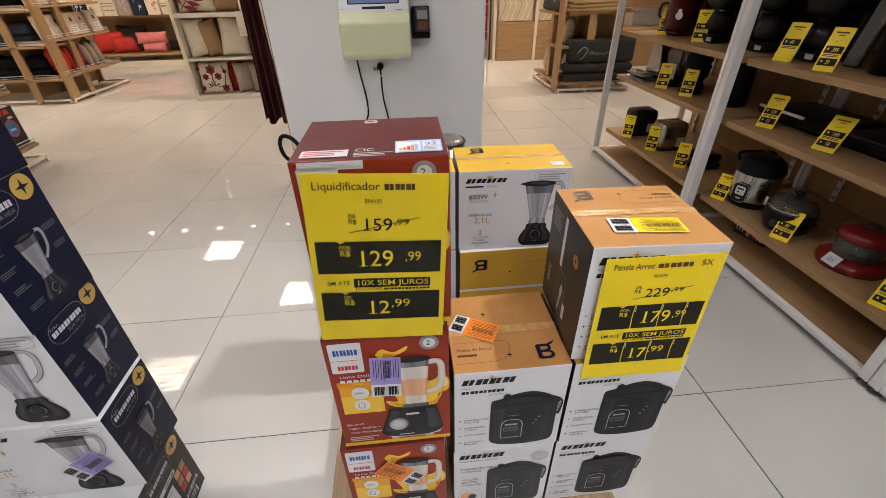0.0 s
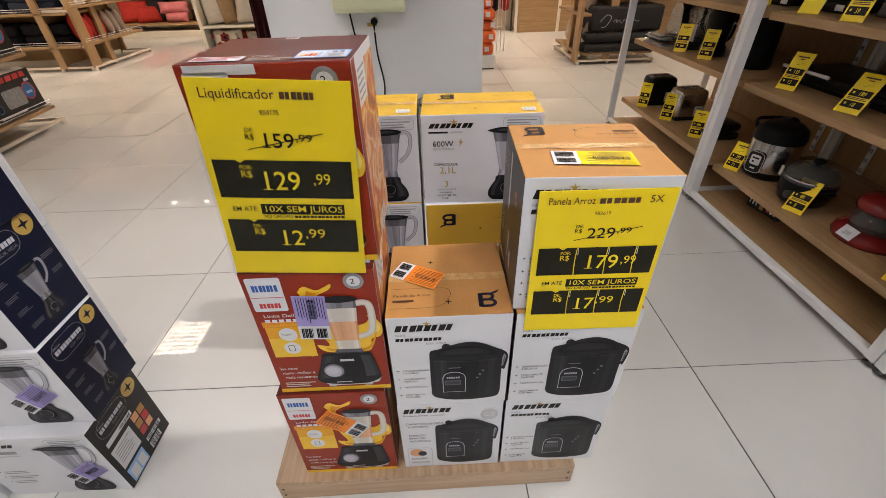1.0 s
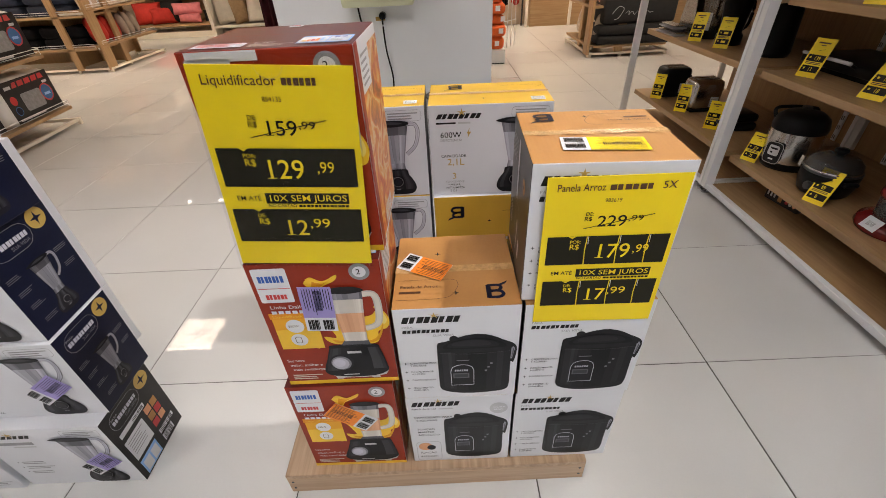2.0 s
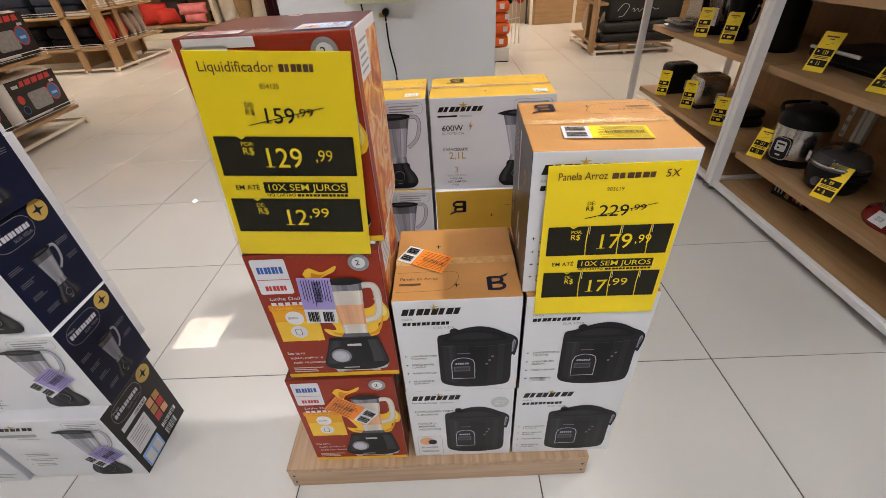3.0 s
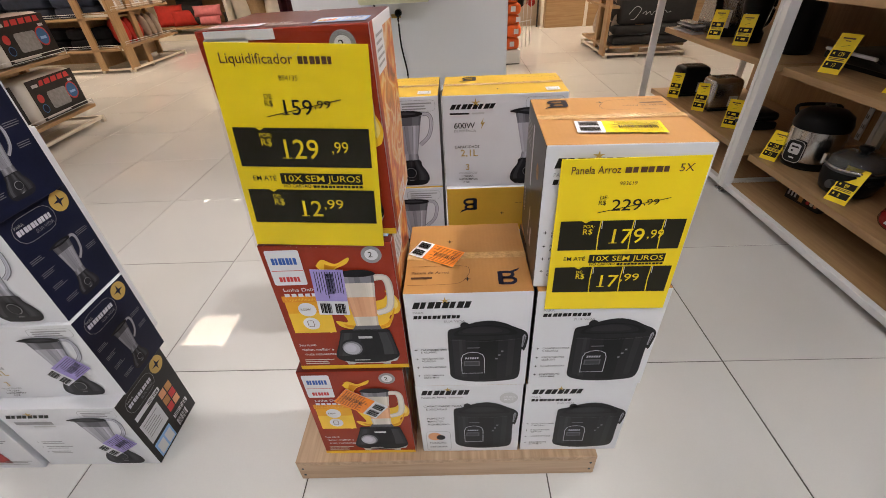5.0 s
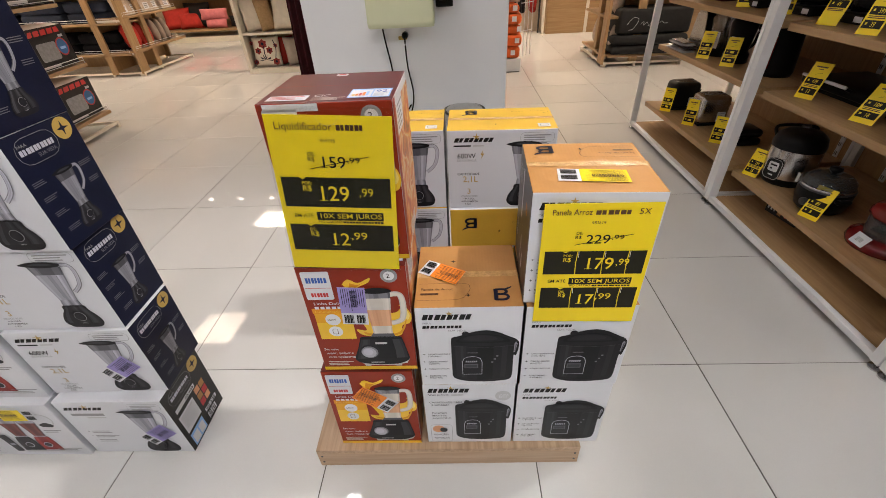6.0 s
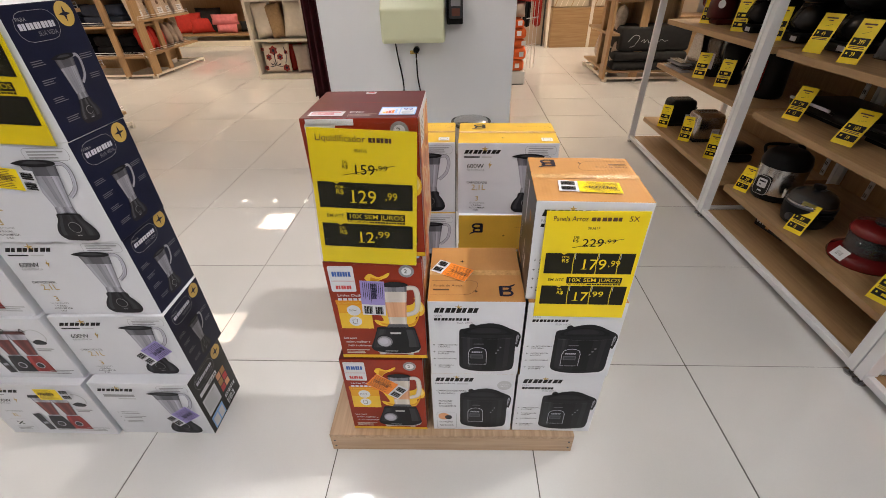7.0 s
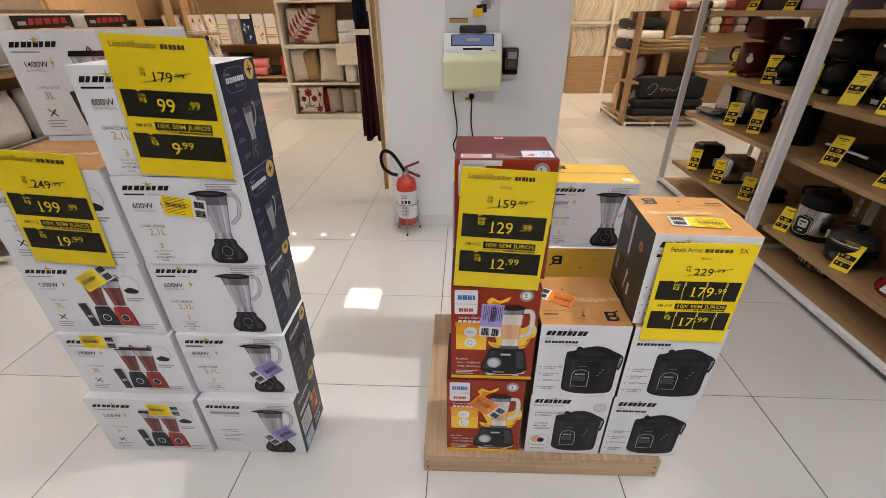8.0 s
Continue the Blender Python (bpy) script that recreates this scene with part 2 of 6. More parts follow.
def tube(points, r, n=8, bm=None, closed=False):
    """A round bar along a line of points."""
    bm = bm or bmesh.new()
    ps = [Vector(p) for p in points]
    rings = []
    for i, p in enumerate(ps):
        a = ps[i - 1] if (i or closed) else p
        b = ps[(i + 1) % len(ps)] if (i < len(ps) - 1 or closed) else p
        q = (b - a).to_track_quat("Z", "Y")
        rings.append([bm.verts.new(p + q @ Vector((r * math.cos(2 * math.pi * k / n), r * math.sin(2 * math.pi * k / n), 0))) for k in range(n)])
    pairs = list(zip(rings, rings[1:])) + ([(rings[-1], rings[0])] if closed else [])
    for a, b in pairs:
        for k in range(n):
            bm.faces.new((a[k], a[(k + 1) % n], b[(k + 1) % n], b[k]))
    if not closed:
        bm.faces.new(rings[0][::-1])
        bm.faces.new(rings[-1])
    return bm


def smooth_path(points, steps=6):
    ps = [Vector(p) for p in points]
    out = []
    for i in range(len(ps) - 1):
        p0, p1, p2, p3 = ps[max(i - 1, 0)], ps[i], ps[i + 1], ps[min(i + 2, len(ps) - 1)]
        for k in range(steps):
            t = k / steps
            out.append(0.5 * (2 * p1 + (p2 - p0) * t + (2 * p0 - 5 * p1 + 4 * p2 - p3) * t * t + (3 * p1 - p0 - 3 * p2 + p3) * t ** 3))
    return out + [ps[-1]]


LETTERS = {}


def letters(s, bold=0.0):
    """Flat mesh of a line of lettering, 1 high: points, faces, width."""
    key = s, bold
    if key not in LETTERS:
        cu = bpy.data.curves.new("lettering", "FONT")
        cu.body, cu.size, cu.resolution_u, cu.offset = s, 1.0, 3, bold
        ob = bpy.data.objects.new("lettering", cu)
        me = bpy.data.meshes.new_from_object(ob)
        vs = [(v.co.x, v.co.y) for v in me.vertices]
        fs = [tuple(p.vertices) for p in me.polygons]
        LETTERS[key] = vs, fs, max((v[0] for v in vs), default=1)
        bpy.data.objects.remove(ob)
        bpy.data.meshes.remove(me)
        bpy.data.curves.remove(cu)
    return LETTERS[key]


class Print:
    """Flat printing on a face w wide and h high; u runs right, v down, both 0 to 1."""

    def __init__(self, w, h):
        self.w, self.h, self.v, self.f, self.mats, self.mi = w, h, [], [], [], []

    def mesh(self, pts, faces, material, lv):
        if material not in self.mats:
            self.mats.append(material)
        o, k = len(self.v), self.mats.index(material)
        z = 0.0006 + 0.0004 * lv
        self.v += [(x, y, z) for x, y in pts]
        for f in faces:
            self.f.append([o + i for i in f])
            self.mi.append(k)

    def poly(self, uv, material, lv=0):
        pts = [(u * self.w, (1 - v) * self.h) for u, v in uv]
        a = sum(p[0] * q[1] - q[0] * p[1] for p, q in zip(pts, pts[1:] + pts[:1]))
        self.mesh(pts if a > 0 else pts[::-1], [range(len(pts))], material, lv)

    def rect(self, u0, v0, u1, v1, material, lv=0, r=0.0):
        if not r:
            return self.poly([(u0, v0), (u1, v0), (u1, v1), (u0, v1)], material, lv)
        rx, ry, pts = r / self.w, r / self.h, []
        for cx, cy, a0 in ((u1 - rx, v1 - ry, 0), (u0 + rx, v1 - ry, 90), (u0 + rx, v0 + ry, 180), (u1 - rx, v0 + ry, 270)):
            pts += [(cx + rx * math.cos(radians(a0 + a)), cy + ry * math.sin(radians(a0 + a))) for a in (0, 22, 45, 68, 90)]
        self.poly(pts, material, lv)

    def disc(self, u, v, r, material, lv=0, squash=1.0, n=28):
        """r is a share of the width."""
        self.poly([(u + r * math.cos(2 * math.pi * k / n), v + squash * r * self.w / self.h * math.sin(2 * math.pi * k / n)) for k in range(n)], material, lv)

    def stroke(self, uv, wd, material, lv=0, closed=False):
        """A line wd metres wide along points."""
        ps = [Vector((u * self.w, (1 - v) * self.h)) for u, v in uv]
        n, L, Rr = len(ps), [], []
        for i, p in enumerate(ps):
            a = ps[i - 1] if (i or closed) else p
            b = ps[(i + 1) % n] if (i < n - 1 or closed) else p
            d = (b - a).normalized()
            s = Vector((-d.y, d.x)) * wd / 2
            L.append(p + s)
            Rr.append(p - s)
        for i in range(n if closed else n - 1):
            j = (i + 1) % n
            self.mesh([Rr[i][:], Rr[j][:], L[j][:], L[i][:]], [(0, 1, 2, 3)], material, lv)

    def outline(self, u0, v0, u1, v1, r, wd, material, lv=0):
        rx, ry, pts = r / self.w, r / self.h, []
        for cx, cy, a0 in ((u1 - rx, v1 - ry, 0), (u0 + rx, v1 - ry, 90), (u0 + rx, v0 + ry, 180), (u1 - rx, v0 + ry, 270)):
            pts += [(cx + rx * math.cos(radians(a0 + a)), cy + ry * math.sin(radians(a0 + a))) for a in (0, 30, 60, 90)]
        self.stroke(pts, wd, material, lv, True)

    def text(self, s, u, v, size, material, lv=1, width=None, slant=0.0, bold=0.004):
        """A line of lettering, its baseline at v, its letters size high (share of the height)."""
        vs, fs, wid = letters(s, bold)
        k = size * self.h / 0.7
        kx = k if width is None else width * self.w / wid
        self.mesh([(u * self.w + x * kx + slant * y * k, (1 - v) * self.h + y * k) for x, y in vs], fs, material, lv)

    def shaded(self, left, right, prof, lv=0, n=16, ink=tone):
        """A rounded body as upright strips between two edges, its tone across it given by prof."""
        for k in range(n):
            a, b = k / n, (k + 1) / n
            edge = [[(p[0] + (q[0] - p[0]) * f, p[1] + (q[1] - p[1]) * f) for p, q in zip(left, right)] for f in (a, b)]
            self.poly(edge[0] + edge[1][::-1], ink(ramp(prof, (a + b) / 2)), lv)

    def bars(self, u0, v0, u1, n, step, thick, material, lv=1, seed=1):
        """Small print as plain bars."""
        rg = random.Random(seed)
        for i in range(n):
            self.rect(u0, v0 + i * step, u1 - (u1 - u0) * rg.uniform(0, 0.3), v0 + i * step + thick, material, lv)

    def barcode(self, u0, v0, u1, v1, material, lv=2, seed=3, n=14):
        rg = random.Random(seed)
        for i in range(n):
            a = u0 + (u1 - u0) * i / n
            self.rect(a, v0, a + (u1 - u0) / n * rg.uniform(0.25, 0.8), v1, material, lv)

    def star(self, u, v, r, material, lv=1, k=0.28, points=4, stretch=1.0):
        pts = []
        for i in range(points * 2):
            a = math.pi * i / points - math.pi / 2
            q = r if i % 2 == 0 else r * k
            pts.append((u + stretch * q * math.cos(a), v + q * self.w / self.h * math.sin(a)))
        self.poly(pts, material, lv)

    def put(self, name, parent, m, label=""):
        me = bpy.data.meshes.new(name)
        me.from_pydata(self.v, [], [list(f) for f in self.f])
        me.polygons.foreach_set("material_index", self.mi)
        ob = link(name, me, self.mats, parent, m, label)
        if name in ("front_print", "side_print", "top_print", "lettering", "product_picture", "side_picture", "pattern", "script"):
            ob["kind"] = "stuff"
        return ob


def face(which, w, d, h):
    """The frame of one face of a box that stands on x 0..w, y 0..d, z 0..h with its front towards -y."""
    ax, ay, o = {"front": ((1, 0, 0), (0, 0, 1), (0, 0, 0)), "right": ((0, 1, 0), (0, 0, 1), (w, 0, 0)), "left": ((0, -1, 0), (0, 0, 1), (0, d, 0)), "top": ((1, 0, 0), (0, 1, 0), (0, 0, h))}[which]
    x, y = Vector(ax), Vector(ay)
    z = x.cross(y)
    return Matrix(((x.x, y.x, z.x, o[0]), (x.y, y.y, z.y, o[1]), (x.z, y.z, z.z, o[2]), (0, 0, 0, 1)))


def carton_body(parent, w, d, h, mats, seed=0):
    """Board box: mats for front, right, left, top, rest; faces bulge a little, edges are soft."""
    bm = bmesh.new()
    add_box(bm, 0, 0, 0, w, d, h, 0.002, 2)
    order = []
    for key in ("front", "right", "left", "top", "rest"):
        if mats[key] not in order:
            order.append(mats[key])
    bm.normal_update()
    for f in bm.faces:
        n = f.normal
        key = "front" if n.y < -0.8 else "right" if n.x > 0.8 else "left" if n.x < -0.8 else "top" if n.z > 0.8 else "rest"
        if key == "rest":
            key = "front" if n.y < -0.5 else "right" if n.x > 0.5 else "left" if n.x < -0.5 else "rest"
        f.material_index = order.index(mats[key])
    return part("body", bm, order, parent)

# ---------------------------------------------------------------- structure
X0, X1, Y0, Y1 = -7.335, 5.265, -4.43, 10.57


def structure(name, bm, material, label, category):
    return tagged(part(name, bm, material), label, category, kind="structure")


floor = structure("floor", slab(X0, Y0, -0.12, X1, Y1, -0.0025), GROUT, "glossy cream porcelain tiled shop floor with thin dark joints", "floor")
ceiling_bm = bmesh.new()
holes = [(x - 0.3, x + 0.3, y - 0.3, y + 0.3) for x, y, _, _ in TROFFERS_AND_FILLS]
xs = sorted({X0, X1, *[v for q in holes for v in q[:2]]})
ys = sorted({Y0, Y1, *[v for q in holes for v in q[2:]]})
for xa, xb in zip(xs, xs[1:]):
    for ya, yb in zip(ys, ys[1:]):
        cx, cy = (xa + xb) / 2, (ya + yb) / 2
        if not any(q[0] < cx < q[1] and q[2] < cy < q[3] for q in holes):
            add_box(ceiling_bm, xa, ya, CEIL, xb, yb, CEIL + 0.04)
add_box(ceiling_bm, X0, Y0, CEIL + 0.12, X1, Y1, CEIL + 0.2)
ceiling = structure("ceiling", ceiling_bm, CEIL_PAINT, "white plastered shop ceiling with recessed lamps", "ceiling")
structure("wall_north", slab(X0, Y1, 0, X1, Y1 + 0.15, CEIL), WALL_BEIGE, "beige painted back wall of the shop", "wall")
structure("wall_south", slab(X0, Y0 - 0.15, 0, X1, Y0, CEIL), WHITE_WALL, "plain white painted shop wall", "wall")
structure("wall_west", slab(X0 - 0.15, Y0, 0, X0, Y1, CEIL), WALL_BEIGE, "beige painted side wall of the shop", "wall")
structure("wall_east", slab(X1, Y0, 0, X1 + 0.15, Y1, CEIL), WHITE_WALL, "white painted side wall behind the shelving", "wall")
column = structure("column", slab(-0.53, 2.43, 0.0, 0.52, 3.12, CEIL, 0.004, 2), WHITE_WALL, "broad white painted square column", "column")
structure("baseboard", slab(-0.534, 2.418, 0.0, 0.524, 2.43, 0.07, 0.002), STEEL_WHITE, "low white skirting along the column", "baseboard")


# ---------------------------------------------------------------- cartons
def blocks(P, u0, v0, u1, v1, n, ink, lv=1, slant=0.0):
    """A wordmark drawn as a row of plain bars of uneven width."""
    p = (u1 - u0) / n
    for k in range(n):
        a, b = u0 + p * k, u0 + p * (k + (0.84, 0.66, 0.86, 0.74)[k % 4])
        P.poly([(a + slant, v0), (b + slant, v0), (b, v1), (a, v1)], ink, lv)


def b_mark(P, u, v, w, h, turned=False, lv=2):
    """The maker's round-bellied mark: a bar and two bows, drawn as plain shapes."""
    q = (lambda a, b: (u + w * (1 - a), v + h * (1 - b))) if turned else (lambda a, b: (u + w * a, v + h * b))
    P.poly([q(0, 0), q(.28, 0), q(.28, 1), q(0, 1)], NAVY, lv)
    P.stroke([q(*p) for p in smooth_path2([(.1, .06), (.7, .06), (.86, .25), (.66, .46), (.2, .48)])], .0065, NAVY, lv)
    P.stroke([q(*p) for p in smooth_path2([(.2, .5), (.75, .5), (.95, .72), (.72, .94), (.1, .94)])], .0065, NAVY, lv)
    P.poly([q(.7, 0), q(1.15, -.2), q(1.3, -.28), q(1.15, -.05), q(.9, .08)], NAVY, lv)


def logo(P, u0, v0, u1, v1, ink, lv=1):
    """The maker's slanted wordmark as plain blocks under a small star."""
    blocks(P, u0, v0, u1, v1, 8, ink, lv, 0.022)
    P.star((u0 + u1) / 2 + 0.03, v0 - 0.012, 0.035, GOLD, lv + 1, points=5, stretch=1.2)


def picture_blender(P, u, v, s, body=CHARCOAL, jug=SILVER_INK, lid=CHARCOAL, dial=True, lv=1, fat=0.98):
    """Printed blender, s tall as a share of the height, its base centre at u, v."""
    a = fat * s * P.h / P.w
    X, Y = (lambda q: u + q * a), (lambda q: v - q * s)
    Q = lambda pts, m, l: P.poly([(X(p[0]), Y(p[1])) for p in pts], m, lv + l)
    ring = lambda pts: smooth_path2(pts + pts[:1])[:-1]
    pale = jug is SILVER_INK
    E = lambda pts: [(X(p[0]), Y(p[1])) for p in pts]
    k = 1.0 if pale else 0.62
    Q(ring([(-.17, -.004), (.0, -.012), (.17, -.004), (.235, .05), (.24, .12), (.205, .20), (.155, .27), (.125, .345), (-.115, .345), (-.15, .27), (-.20, .20), (-.235, .12), (-.23, .05)]), body, 1)
    P.shaded(E([(-.215, .06), (-.22, .12), (-.185, .20), (-.14, .27), (-.11, .335)]), E([(.215, .06), (.225, .12), (.19, .20), (.145, .27), (.12, .335)]),
             [(0, .012), (.10, .06 if pale else .10), (.22, .018), (.40, .03), (.55, .05 if pale else .09), (.68, .016), (.86, .055), (1, .012)], lv + 2, 18)
    # collar and clear jug, darker where the lid sits in it
    P.shaded(E([(-.115, .345), (-.10, .43)]), E([(.125, .345), (.115, .43)]), [(0, .14 * k), (.25, .5 * k), (.5, .2 * k), (.75, .42 * k), (1, .12 * k)], lv + 1, 14)
    P.shaded(E([(-.10, .43), (-.175, .80)]), E([(.115, .43), (.172, .80)]), [(0, .24 * k), (.07, .50 * k), (.18, .40 * k), (.45, .30 * k), (.62, .35 * k), (.78, .52 * k), (.9, .38 * k), (1, .2 * k)], lv + 1, 20)
    P.shaded(E([(-.175, .80), (-.205, .93)]), E([(.172, .80), (.195, .93)]), [(0, .10 * k), (.12, .22 * k), (.35, .12 * k), (.7, .10 * k), (.85, .20 * k), (1, .09 * k)], lv + 1, 14)
    for f in (-.02, .05):
        P.stroke(E([(f, .47), (f * 1.5, .79)]), 0.006 * s * P.h, tone(.24 * k), lv + 2)
    Q(ring([(-.21, .925), (-.05, .905), (.10, .91), (.20, .93), (.19, .965), (.06, .985), (-.1, .985), (-.20, .97), (-.275, .945)]), lid, 5)
    Q(ring([(-.16, .945), (0, .935), (.13, .945), (.05, .965), (-.08, .968)]), tone(.045), 6)
    loop = E(smooth_path2([(.17, .935), (.28, .93), (.315, .83), (.27, .66), (.155, .55)]))
    P.stroke(loop, 0.050 * s * P.h, tone(.22 * k), lv + 1)
    P.stroke(loop, 0.034 * s * P.h, tone(.58 * k), lv + 2)
    P.stroke(loop, 0.012 * s * P.h, tone(.44 * k), lv + 3)
    if dial:
        P.disc(X(0), Y(.17), .095 * a, CHARCOAL2, lv + 2)
        P.disc(X(0), Y(.17), .072 * a, SILVER_INK, lv + 3)
        P.disc(X(0), Y(.17), .066 * a, body, lv + 4)
        P.disc(X(0), Y(.17), .048 * a, CHARCOAL2, lv + 5)
        P.rect(X(-.03), Y(.065), X(.03), Y(.055), GREY, lv + 2)


def smooth_path2(pts, steps=5):
    return [(p.x, p.y) for p in smooth_path([(x, y, 0) for x, y in pts], steps)]


def picture_cooker(P, u0, v0, u1, v1, lv=1):
    """Printed dark rice cooker: barrel body, domed lid, hinge, control plate."""
    X, Y = (lambda q: u0 + q * (u1 - u0)), (lambda q: v1 - q * (v1 - v0))
    Q = lambda pts, m, l: P.poly([(X(p[0]), Y(p[1])) for p in pts], m, lv + l)
    arc = lambda cx, cy, rx, ry, a0, a1, n=14: [(cx + rx * math.cos(radians(a0 + (a1 - a0) * k / n)), cy + ry * math.sin(radians(a0 + (a1 - a0) * k / n))) for k in range(n + 1)]
    shell = [(.0, .795), (.018, .875), (.126, .905), (.235, .945), (.371, .985), (.532, 1.0), (.69, .965), (.824, .90), (.955, .835), (1.0, .75), (.984, .60), (.962, .527), (.932, .54),
             (.93, .35), (.928, .145), (.874, .045), (.65, .008), (.433, .0), (.23, .015), (.072, .06), (.01, .125), (.003, .24), (.0, .55)]
    P.poly(smooth_path2([(X(a), Y(b)) for a, b in shell]), CHARCOAL, lv)
    Q(arc(.215, .94, .055, .045, 0, 360), CHARCOAL, 0)
    E = lambda pts: [(X(p[0]), Y(p[1])) for p in pts]
    bend = lambda y, d, x0, x1, n=8: [(x0 + (x1 - x0) * k / n, y - d * math.sin(math.pi * k / n)) for k in range(n + 1)]
    # rounded body as strips that follow the curve of the foot and the lid seam
    n, prof = 22, [(0, .010), (.06, .02), (.14, .032), (.26, .018), (.45, .012), (.66, .011), (.80, .017), (.90, .024), (1, .010)]
    for k in range(n):
        a, b = k / n, (k + 1) / n
        lo, hi = (lambda f: .145 - .105 * math.sin(math.pi * f)), (lambda f: .745 - .03 * math.sin(math.pi * f))
        xa, xb = (lambda f: .03 + f * .875), (lambda f: .012 + f * .91)
        Q([(xa(a), lo(a)), (xa(b), lo(b)), (xb(b), hi(b)), (xb(a), hi(a))], tone(ramp(prof, (a + b) / 2)), 1)
    # domed lid, lighter towards its crown
    for q, v in enumerate((.012, .016, .021, .028)):
        Q(arc(.47 - .02 * q, .80 + .024 * q, .40 - .075 * q, .135 - .03 * q, 172, 8) + arc(.47 - .02 * q, .795 + .024 * q, .39 - .075 * q, -.018, 8, 172), tone(v), 2 + q)
    P.stroke(E(bend(.752, .03, .02, .92)), .0007, tone(.010), lv + 6)
    P.stroke(E(bend(.735, .03, .03, .915)), .0005, tone(.075), lv + 6)
    P.stroke(E(bend(.165, .105, .035, .90)), .0006, tone(.010), lv + 6)
    Q([(.925, .60), (.945, .60), (.975, .76), (.95, .80), (.93, .76)], tone(.29), 3)
    Q([(.935, .62), (.945, .62), (.965, .75), (.95, .77)], tone(.11), 4)
    # control plate
    Q([(.165, .18), (.16, .43), (.185, .495), (.24, .525), (.31, .535), (.38, .525), (.435, .495), (.46, .43), (.46, .18)], tone(.016), 6)
    P.stroke([(X(a), Y(b)) for a, b in [(.165, .18), (.16, .43), (.185, .495), (.24, .525), (.31, .535), (.38, .525), (.435, .495), (.46, .43), (.46, .18)]], .0014, tone(.56), lv + 7, True)
    Q([(.19, .305), (.19, .39), (.40, .39), (.40, .305)], tone(.11), 7)
    Q([(.205, .32), (.205, .375), (.385, .375), (.385, .32)], tone(.05), 8)
    for k in range(6):
        Q([(.21 + .03 * k, .425), (.215 + .03 * k, .455), (.235 + .03 * k, .455), (.23 + .03 * k, .425)], tone(.46), 8)
    Q([(.24, .60), (.24, .612), (.40, .612), (.40, .60)], tone(.16), 7)
    for k in range(3):
        Q([(.60 + .035 * k, .41 + .06 * k), (.60 + .035 * k, .435 + .06 * k), (.63 + .035 * k, .435 + .06 * k), (.63 + .035 * k, .41 + .06 * k)], tone(.16), 7)


def sticker(parent, m, w, h, colour, seed, label):
    """Stuck-on stock label: coloured field with small print, white end with a barcode."""
    P = Print(w, h)
    P.rect(0, 0, 1, 1, PAPER, 0)
    P.rect(0.0, 0, 0.68, 1, colour, 1)
    ink = INK_BROWN if colour is not STICKER_LILAC else NAVY
    P.bars(0.04, 0.07, 0.62, 11, 0.08, 0.022, ink, 2, seed)
    P.barcode(0.08, 0.34, 0.52, 0.56, ink, 3, seed + 1, 20)
    for a, b in ((0.1, 0.42), (0.55, 0.9)):
        for i in range(9):
            q = a + (b - a) * i / 9
            P.rect(0.73, q, 0.96, q + 0.02 + 0.012 * (i % 3), INK, 2)
    return P.put("sticker", parent, m, label)


def tilt2(x, y, a, lv=8):
    """A place on a face frame, turned by a degrees."""
    return Matrix.Translation((x, y, 0.0004 * lv)) @ Matrix.Rotation(radians(a), 4, "Z")


